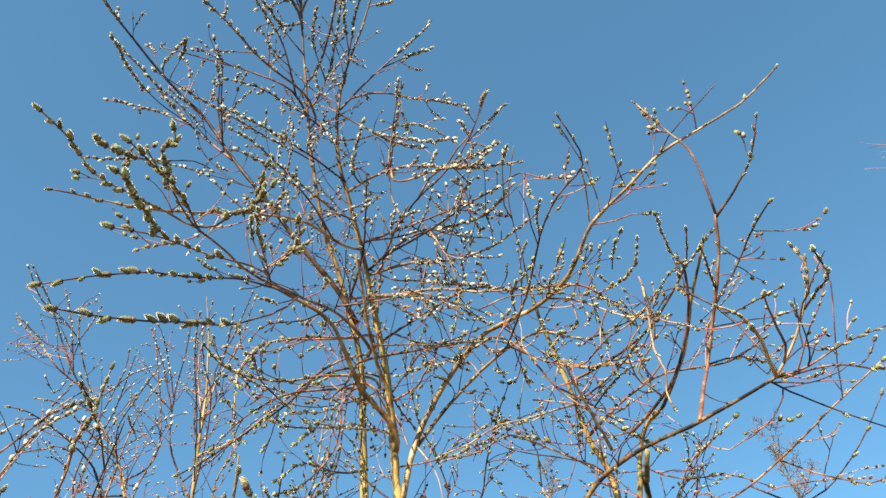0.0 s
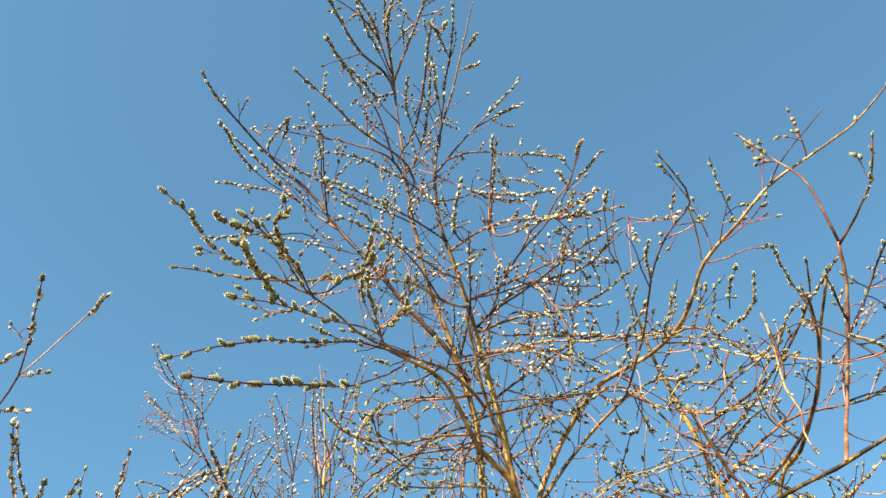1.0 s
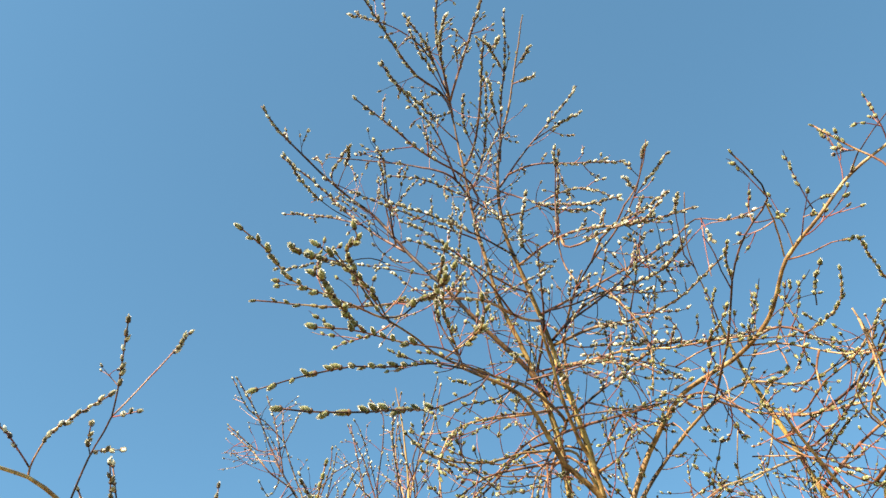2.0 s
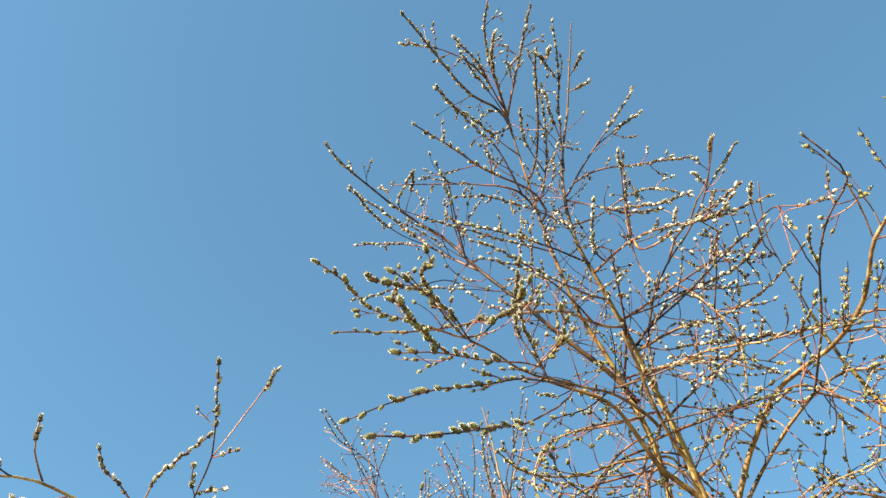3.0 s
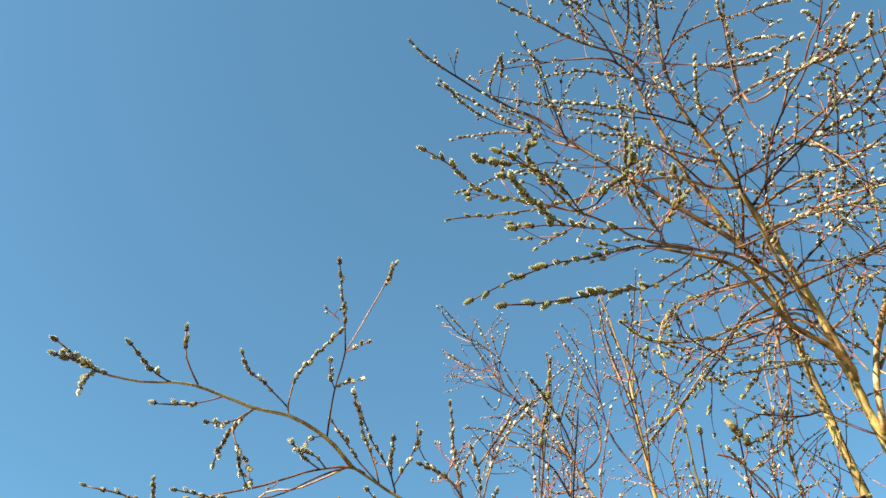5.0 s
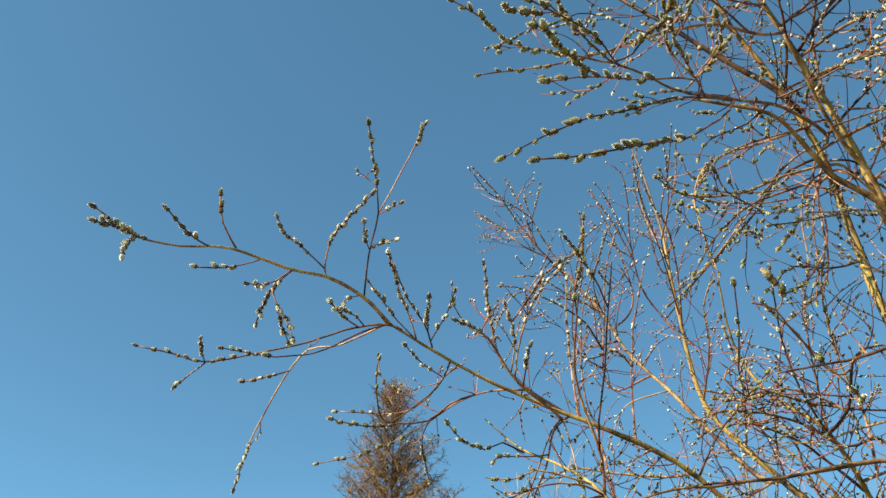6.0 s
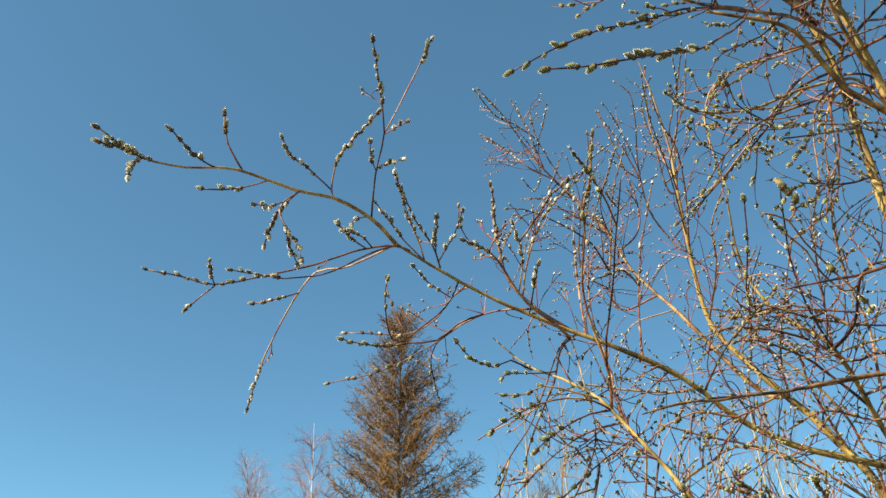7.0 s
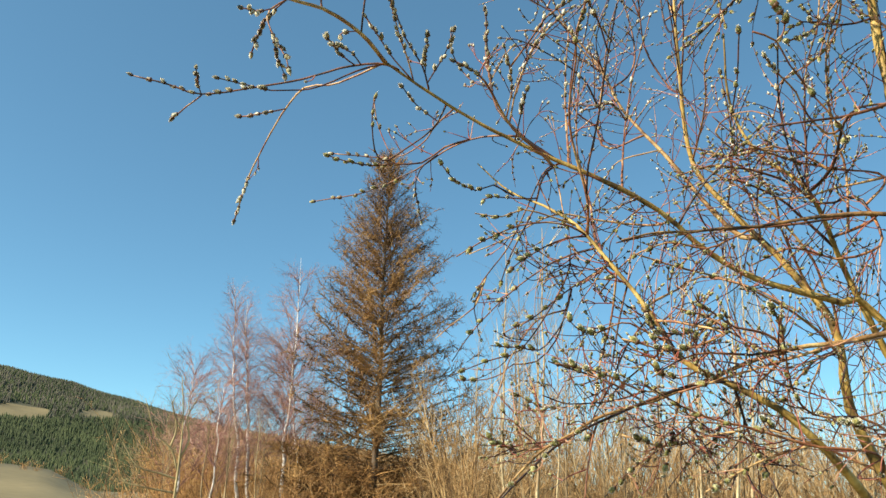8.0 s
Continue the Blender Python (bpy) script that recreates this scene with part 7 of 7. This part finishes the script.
limb(willow_low, "limb", (0.0024, 0.0014), (0.7, 1, 5), (0, 0.12), (-0.594, 2.302, 1.859), (-0.581, 2.261, 1.824), (-0.593, 2.220, 1.821), (-0.596, 2.178, 1.835))
limb(willow_low, "limb", (0.0040, 0.0018), (0.4, 1, 9), (1, 0.12), (-1.303, 2.880, 3.073), (-1.316, 2.789, 3.156), (-1.358, 2.703, 3.201), (-1.406, 2.618, 3.234), (-1.452, 2.544, 3.250), (-1.488, 2.498, 3.247))
limb(willow_low, "limb", (0.0026, 0.0014), (0.4, 1, 8), (0, 0.12), (-1.093, 1.959, 2.731), (-1.036, 1.940, 2.758), (-0.994, 1.923, 2.779), (-0.959, 1.909, 2.796), (-0.925, 1.904, 2.803), (-0.858, 1.897, 2.813))
limb(willow_low, "limb", (0.0026, 0.0016), None, (1, 0.12), (-1.306, 2.849, 3.102), (-1.256, 2.755, 3.174), (-1.230, 2.663, 3.227))
limb(willow_low, "limb", (0.0040, 0.0018), (0.5, 1, 9), (1, 0.12), (-0.988, 2.886, 3.052), (-0.936, 2.795, 3.176), (-0.905, 2.723, 3.264), (-0.889, 2.657, 3.334), (-0.897, 2.579, 3.400), (-0.887, 2.513, 3.459))
limb(willow_low, "limb", (0.0030, 0.0016), (0.2, 1, 10), (1, 0.12), (-1.151, 3.156, 3.266), (-1.107, 3.138, 3.285), (-1.017, 3.117, 3.335), (-0.925, 3.086, 3.393), (-0.854, 3.056, 3.442), (-0.737, 3.022, 3.496))
limb(willow_low, "limb", (0.0020, 0.0013), (0.2, 1, 8), (0, 0.12), (-1.319, 2.901, 3.280), (-1.233, 2.882, 3.306), (-1.122, 2.842, 3.351), (-1.046, 2.829, 3.364))
limb(willow_low, "limb", (0.0022, 0.0014), (0.2, 1, 8), (0, 0.12), (-1.196, 3.048, 3.581), (-1.185, 2.932, 3.657), (-1.179, 2.823, 3.718), (-1.184, 2.771, 3.741))
limb(willow_low, "limb", (0.0022, 0.0014), (0.3, 1, 8), (0, 0.12), (-1.483, 2.954, 3.555), (-1.401, 2.936, 3.583), (-1.326, 2.903, 3.617), (-1.209, 2.881, 3.639))
limb(willow_low, "limb", (0.0022, 0.0014), (0.3, 1, 8), (0, 0.12), (-1.233, 2.882, 3.306), (-1.214, 2.835, 3.300), (-1.218, 2.754, 3.323), (-1.182, 2.742, 3.322))
limb(willow_low, "limb", (0.0020, 0.0013), (0.2, 1, 8), (0, 0.12), (-1.203, 3.065, 3.535), (-1.229, 2.919, 3.548), (-1.233, 2.882, 3.551))


# ---- trees behind ----
def branch_out(soup, at, way, length, r, rng, depth, droop, sides=3, step=5, spread=0.6, kids=5, mat=0):
    """A branch that splits into finer and finer ones."""
    way = np.array(way) / np.linalg.norm(way)
    pts = [np.array(at)]
    for _ in range(step):
        way = way + rng.normal(size=3) * 0.10 + np.array([0, 0, droop])
        way /= np.linalg.norm(way)
        pts.append(pts[-1] + way * length / step)
    pts = np.array(pts)
    soup.tube(pts, np.linspace(r, r * 0.35, len(pts)), sides, mat)
    if depth:
        for _ in range(kids):
            i = rng.integers(1, step + 1)
            on = pts[i] - pts[i - 1]
            on /= np.linalg.norm(on)
            branch_out(soup, pts[i], on + rng.normal(size=3) * spread, length * rng.uniform(0.3, 0.55), r * 0.5, rng, depth - 1, droop, sides, max(2, step - 1), spread, kids, mat)


def sprays(seed, count, r, depth, droop, spread, kids, step=3):
    """Branchlets a metre long along +z, to be laid on boughs."""
    rng = np.random.default_rng(seed)
    out = []
    for _ in range(count):
        one = Soup()
        branch_out(one, (0, 0, 0), (0, 0, 1), 1.0, r, rng, depth, droop, 3, step, spread, kids)
        out.append(one.template())
    return out


def lay_spray(soup, form, at, way, length, rng):
    m = frame_along(at, way, rng.uniform(0, 6.28)) @ Matrix.Diagonal((length, length, length, 1))
    soup.lay(form, np.array(m))


LARCH_SPRAYS = sprays(5, 14, 0.040, 1, 0.0, 0.9, 5, 2)
BIRCH_SPRAYS = sprays(6, 10, 0.009, 1, 0.0, 0.4, 6, 3)


def larch(at, height, wide, count, seed, label, bare=0.04):
    """A leafless larch: a straight trunk, boughs swept up near the top and level lower down, close-set side shoots."""
    rng = np.random.default_rng(seed)
    tree = thing("larch_tree", at, label, "tree", "larches")
    trunk, crown = Soup(), Soup()
    zs = np.linspace(-0.3, height, 24)
    lean = np.cumsum(rng.normal(size=(24, 2)) * 0.02, axis=0)
    line = np.column_stack([lean, zs])
    r0 = height * 0.010
    trunk.tube(line, r0 * (1 - zs / height * 0.97).clip(0.02), 8)
    for k in range(count):
        h = bare + (0.985 - bare) * rng.random() ** 1.05
        reach = wide * (1 - h) ** 0.6 * rng.uniform(0.55, 1.12) + 0.22
        a = rng.uniform(0, 2 * math.pi)
        i = int(h * 23)
        foot = line[i] + (line[min(i + 1, 23)] - line[i]) * (h * 23 - i)
        way = np.array([math.cos(a), math.sin(a), 0.02 + 1.05 * h])
        pts = [foot]
        for s in range(7):
            way = way + np.array([0, 0, (-0.05 if s < 3 else 0.14) * (1 - h)]) + rng.normal(size=3) * 0.06
            pts.append(pts[-1] + way / np.linalg.norm(way) * reach / 7)
        pts = np.array(pts)
        rb = r0 * 0.15 * (1.1 - h) + 0.007
        crown.tube(pts, np.linspace(rb, 0.005, 8), 4)
        for _ in range(int(12 + reach * 9)):
            j = rng.integers(1, 7)
            p = pts[j] + (pts[j + 1] - pts[j]) * rng.random()
            on = pts[j + 1] - pts[j]
            d = on / np.linalg.norm(on) * 0.45 + np.array([rng.normal() * 0.65, rng.normal() * 0.65, rng.uniform(-0.75, 0.9)])
            lay_spray(crown, LARCH_SPRAYS[rng.integers(14)], p, d, reach * rng.uniform(0.02, 0.09) + 0.15, rng)
    part("trunk", trunk, [LARCH_BARK], tree, "grey-brown furrowed larch trunk")
    part("crown", crown, [LARCH_TWIG], tree, "bare orange-brown larch branches", "stuff")
    return tree


def birch(at, height, wide, count, seed, label, stems=1, lean_by=None):
    rng = np.random.default_rng(seed)
    tree = thing("birch_tree", at, label, "tree", "birches")
    crown = Soup()
    for s in range(stems):
        trunk = Soup()
        n = 20
        zs = np.linspace(-0.3, height * (0.94 - 0.06 * s), n)
        tip = np.array(lean_by) if lean_by else rng.normal(size=2) * 0.4
        lean = np.cumsum(rng.normal(size=(n, 2)) * 0.05, axis=0) + np.outer(np.linspace(0, 1, n) ** 0.7, tip) + (s * 0.35, s * 0.1)
        line = np.column_stack([lean, zs])
        r0 = height * 0.0078
        trunk.tube(line, r0 * (1 - zs / height * 1.03).clip(0.04), 7)
        part("trunk", trunk, [BIRCH_BARK], tree, "white birch trunk with dark scars")
        for _ in range(count):
            h = rng.uniform(0.25, 0.98)
            i = min(n - 2, int(h * (n - 1)))
            a = rng.uniform(0, 2 * math.pi)
            reach = wide * (1.15 - h) * rng.uniform(0.6, 1.1) + 0.45
            way = np.array([math.cos(a) * 0.6, math.sin(a) * 0.6, 0.9])
            pts = [line[i]]
            for s2 in range(6):
                way = way + np.array([0, 0, -0.05 * s2 * 0.5]) + rng.normal(size=3) * 0.08
                pts.append(pts[-1] + way / np.linalg.norm(way) * reach / 6)
            crown.tube(pts, np.linspace(0.016, 0.006, 7), 4)
            for _ in range(int(7 + 6 * reach)):
                j = rng.integers(2, 7)
                on = pts[j] - pts[j - 1]
                d = on / np.linalg.norm(on) + rng.normal(size=3) * 0.45 - np.array([0, 0, 0.25])
                lay_spray(crown, BIRCH_SPRAYS[rng.integers(10)], pts[j], d, reach * rng.uniform(0.25, 0.5) + 0.15, rng)
    part("crown", crown, [BIRCH_TWIG], tree, "fine purplish bare birch twigs", "stuff")
    return tree


def polar(az, far):
    x, y = -far * math.sin(math.radians(az)), far * math.cos(math.radians(az))
    return (x, y, ground_height(x, y))


larch(polar(42.6, 35), 17.2, 5.4, 520, 11, "tall bare larch with orange-brown upswept branches")
larch(polar(32.7, 31), 8.9, 1.5, 46, 12, "slim young larch with sparse grey-brown branches")
larch(polar(-21.0, 23), 13.2, 2.4, 80, 13, "bare grey larch top behind the willow")
larch(polar(-4.6, 23), 13.5, 2.2, 70, 14, "bare grey larch standing behind the willow")
larch(polar(45.6, 42), 4.6, 2.6, 34, 15, "broad orange-brown larch in the thicket")
larch(polar(38.8, 40), 6.4, 2.6, 40, 16, "low orange-brown larch in the thicket")
larch(polar(35.6, 31), 5.9, 1.7, 60, 17, "small grey-brown cone-shaped larch in the thicket")
birch(polar(48.6, 36), 13.0, 2.3, 66, 21, "slender white-trunked birch with bare purplish twigs", 1, (-0.30, -0.25))
birch(polar(50.9, 37), 11.4, 1.9, 50, 22, "twin-stemmed white birch with bare twigs", 2, (-1.2, -1.0))
birch(polar(55.6, 36), 7.6, 2.2, 44, 23, "small bare birch at the thicket's edge")
birch(polar(53.6, 34), 6.8, 1.7, 44, 25, "thin bare birch among brown bushes")
birch(polar(47.3, 40), 11.0, 2.4, 44, 26, "bare birch half hidden by the larch")
birch(polar(-43.6, 15), 16.6, 3.6, 30, 24, "tall bare birch with hanging twigs beside the meadow")


def crooked_shrub(az, far):
    """A pale many-limbed shrub at the edge of the thicket, leaning out over the meadow."""
    tree = thing("crooked_shrub", polar(az, far), "pale yellow crooked bare shrub at the thicket's edge", "shrub")
    rng = np.random.default_rng(91)
    out = np.array([-math.cos(math.radians(az)), -math.sin(math.radians(az)), 0.0])
    up = np.array([0.0, 0.0, 1.0])
    stems = (((0.0, -0.1), (0.03, 1.0), (0.0, 2.05), (0.05, 3.4), (0.28, 4.85)), ((0.0, 2.05), (0.3, 2.7), (0.75, 3.2), (1.2, 4.05)), ((0.0, 1.85), (0.5, 2.0), (1.1, 2.2), (1.6, 2.8)),
             ((0.0, 1.5), (0.7, 1.55), (1.4, 1.75), (1.7, 2.1)), ((0.3, 2.7), (0.25, 3.3), (0.4, 3.9), (0.35, 4.3)), ((0.02, 2.4), (-0.15, 3.0), (-0.1, 3.6), (-0.2, 4.3)))
    for k, points in enumerate(stems):
        soup, fine = Soup(), Soup()
        line = spline([out * a + up * b + rng.normal(size=3) * 0.04 for a, b in points], 0.2)
        soup.tube(line, np.linspace(0.055 if k == 0 else 0.036, 0.010, len(line)), 6, 0, 0.06, rng)
        for _ in range(16):
            i = rng.integers(2, len(line))
            on = line[i] - line[i - 1]
            lay_spray(fine, BIRCH_SPRAYS[rng.integers(10)], line[i], on / np.linalg.norm(on) * 0.7 + rng.normal(size=3) * 0.5 + up * 0.3, rng.uniform(0.3, 0.8), rng)
        stem = part("limb", soup, [PALE_BARK], tree)
        part("twig_spray", fine, [PALE_BARK], stem, kind="stuff")


crooked_shrub(55.4, 25.0)


def sapling_mesh(seed, height, mat_count=30):
    rng = np.random.default_rng(seed)
    soup = Soup()
    n = 12
    zs = np.linspace(-0.1, height, n)
    lean = np.cumsum(rng.normal(size=(n, 2)) * 0.03, axis=0) + np.outer(np.linspace(0, 1, n), rng.normal(size=2) * 0.15)
    line = np.column_stack([lean, zs])
    stem = Soup()
    stem.tube(line, np.linspace(0.035, 0.006, n), 5)
    for _ in range(mat_count):
        i = rng.integers(2, n - 1)
        a = rng.uniform(0, 2 * math.pi)
        branch_out(soup, line[i], (math.cos(a) * 0.5, math.sin(a) * 0.5, 1.0), height * rng.uniform(0.08, 0.2), 0.007, rng, 1, 0.03, 3, 4, 0.35, 3)
    return stem, soup


def sapling(seed, height, label):
    tree = thing("sapling", (0, 0, 0), label, "tree", "saplings behind the willows")
    stem, twigs_soup = sapling_mesh(seed, height)
    part("trunk", stem, [POLE_BARK], tree)
    part("crown", twigs_soup, [POLE_BARK], tree, "thin pale upright twigs", "stuff")
    return tree


def bush(seed, height, label, mat=BUSH_TWIG):
    rng = np.random.default_rng(seed)
    tree = thing("bush", (0, 0, 0), label, "bush", "bushes in the thicket")
    stems, fine = Soup(), Soup()
    for _ in range(15):
        a, r = rng.uniform(0, 2 * math.pi), rng.uniform(0, 0.35)
        lean = rng.uniform(0.1, 0.75)
        way = np.array([math.cos(a) * lean, math.sin(a) * lean, 1.0])
        foot = np.array([r * math.cos(a), r * math.sin(a), -0.1])
        tip = foot + way * height * rng.uniform(0.5, 0.95)
        line = spline([foot, (foot + tip) / 2 + rng.normal(size=3) * 0.2, tip], height / 8)
        stems.tube(line, np.linspace(0.016, 0.005, len(line)), 4)
        for _ in range(5):
            i = rng.integers(2, len(line))
            branch_out(fine, line[i], way * 0.7 + rng.normal(size=3) * 0.5, height * rng.uniform(0.1, 0.22), 0.009, rng, 1, 0.03, 3, 2, 0.6, 4)
    part("stem_clump", stems, [mat], tree, "", "stuff")
    part("twig_spray", fine, [mat], tree, "dense bare brown twigs", "stuff")
    return tree


def scatter(makers, count, seed, az_range, far_range, scale_range):
    rng = np.random.default_rng(seed)
    for k in range(count):
        az, far = rng.uniform(*az_range), rng.uniform(*far_range)
        s = rng.uniform(*scale_range)
        x, y, z = polar(az, far)
        m = pose(x, y, z, 0, 0, rng.uniform(0, 360)) @ Matrix.Diagonal((s, s, s, 1))
        src = makers[k % len(makers)]
        if k < len(makers):
            src.matrix_basis = m
        else:
            made = copy_thing(src, m)
            made.scale = (s, s, s)


scatter([sapling(31 + k, 6.6, "thin pale-yellow bare sapling in the thicket") for k in range(8)], 72, 5, (1, 36), (15, 30), (0.55, 1.25))
scatter([bush(41 + k, 4.2, "orange-brown bare bush in the thicket") for k in range(6)], 130, 6, (36, 57), (37, 50), (0.7, 1.25))
scatter([bush(71 + k, 2.6, "low tangled brown bush before the birches") for k in range(3)], 40, 10, (38, 60), (26, 36), (0.5, 1.0))
scatter([bush(61 + k, 4.6, "yellow-brown bare bush in the thicket", THICKET_TWIG) for k in range(5)], 150, 9, (3, 37), (19, 34), (0.5, 1.2))
scatter([sapling(51 + k, 5.0, "pale leaning bare sapling at the thicket's edge") for k in range(2)], 12, 7, (50, 60), (26, 34), (0.6, 1.0))


scatter([bush(81, 1.6, "small dark bush on the grassy rise")], 16, 12, (60.5, 72), (112, 150), (0.5, 1.2))


# ---- dry grass underfoot ----
def tuft_form(seed):
    """A tuft of bent dry blades about a metre across when unscaled."""
    rng = np.random.default_rng(seed)
    soup = Soup()
    for _ in range(26):
        a, lean = rng.uniform(0, 2 * math.pi), rng.uniform(0.15, 1.1)
        foot = rng.normal(size=3) * (0.22, 0.22, 0)
        tall = rng.uniform(0.5, 1.0)
        out = np.array([math.cos(a), math.sin(a), 0])
        w = np.array([-math.sin(a), math.cos(a), 0]) * 0.016
        mid = foot + np.array([0, 0, 0.6 * tall]) + out * lean * 0.25
        tip = foot + np.array([0, 0, 0.8 * tall * (1.2 - 0.5 * lean)]) + out * lean * 0.75
        soup.add([foot - w, foot + w, mid + w * 0.8, mid - w * 0.8, tip], [(0, 1, 2, 3), (3, 2, 4)])
    return soup.template()


def build_grass():
    rng = np.random.default_rng(77)
    forms = [tuft_form(k) for k in range(6)]
    soup = Soup()
    for _ in range(4200):
        far, a = 9.0 * math.sqrt(rng.random()), rng.uniform(0, 2 * math.pi)
        x, y = far * math.sin(a), far * math.cos(a) + 1.5
        size, turn = rng.uniform(0.14, 0.34), rng.uniform(0, 6.28)
        c, q = size * math.cos(turn), size * math.sin(turn)
        soup.lay(forms[rng.integers(6)], np.array([[c, -q, 0, x], [q, c, 0, y], [0, 0, size, ground_height(x, y) - 0.01], [0, 0, 0, 1]]))
    tagged(new("dry_grass", soup.mesh("dry_grass", [BLADE])), "dry straw-coloured grass round the willow stems", "grass", kind="stuff")


build_grass()
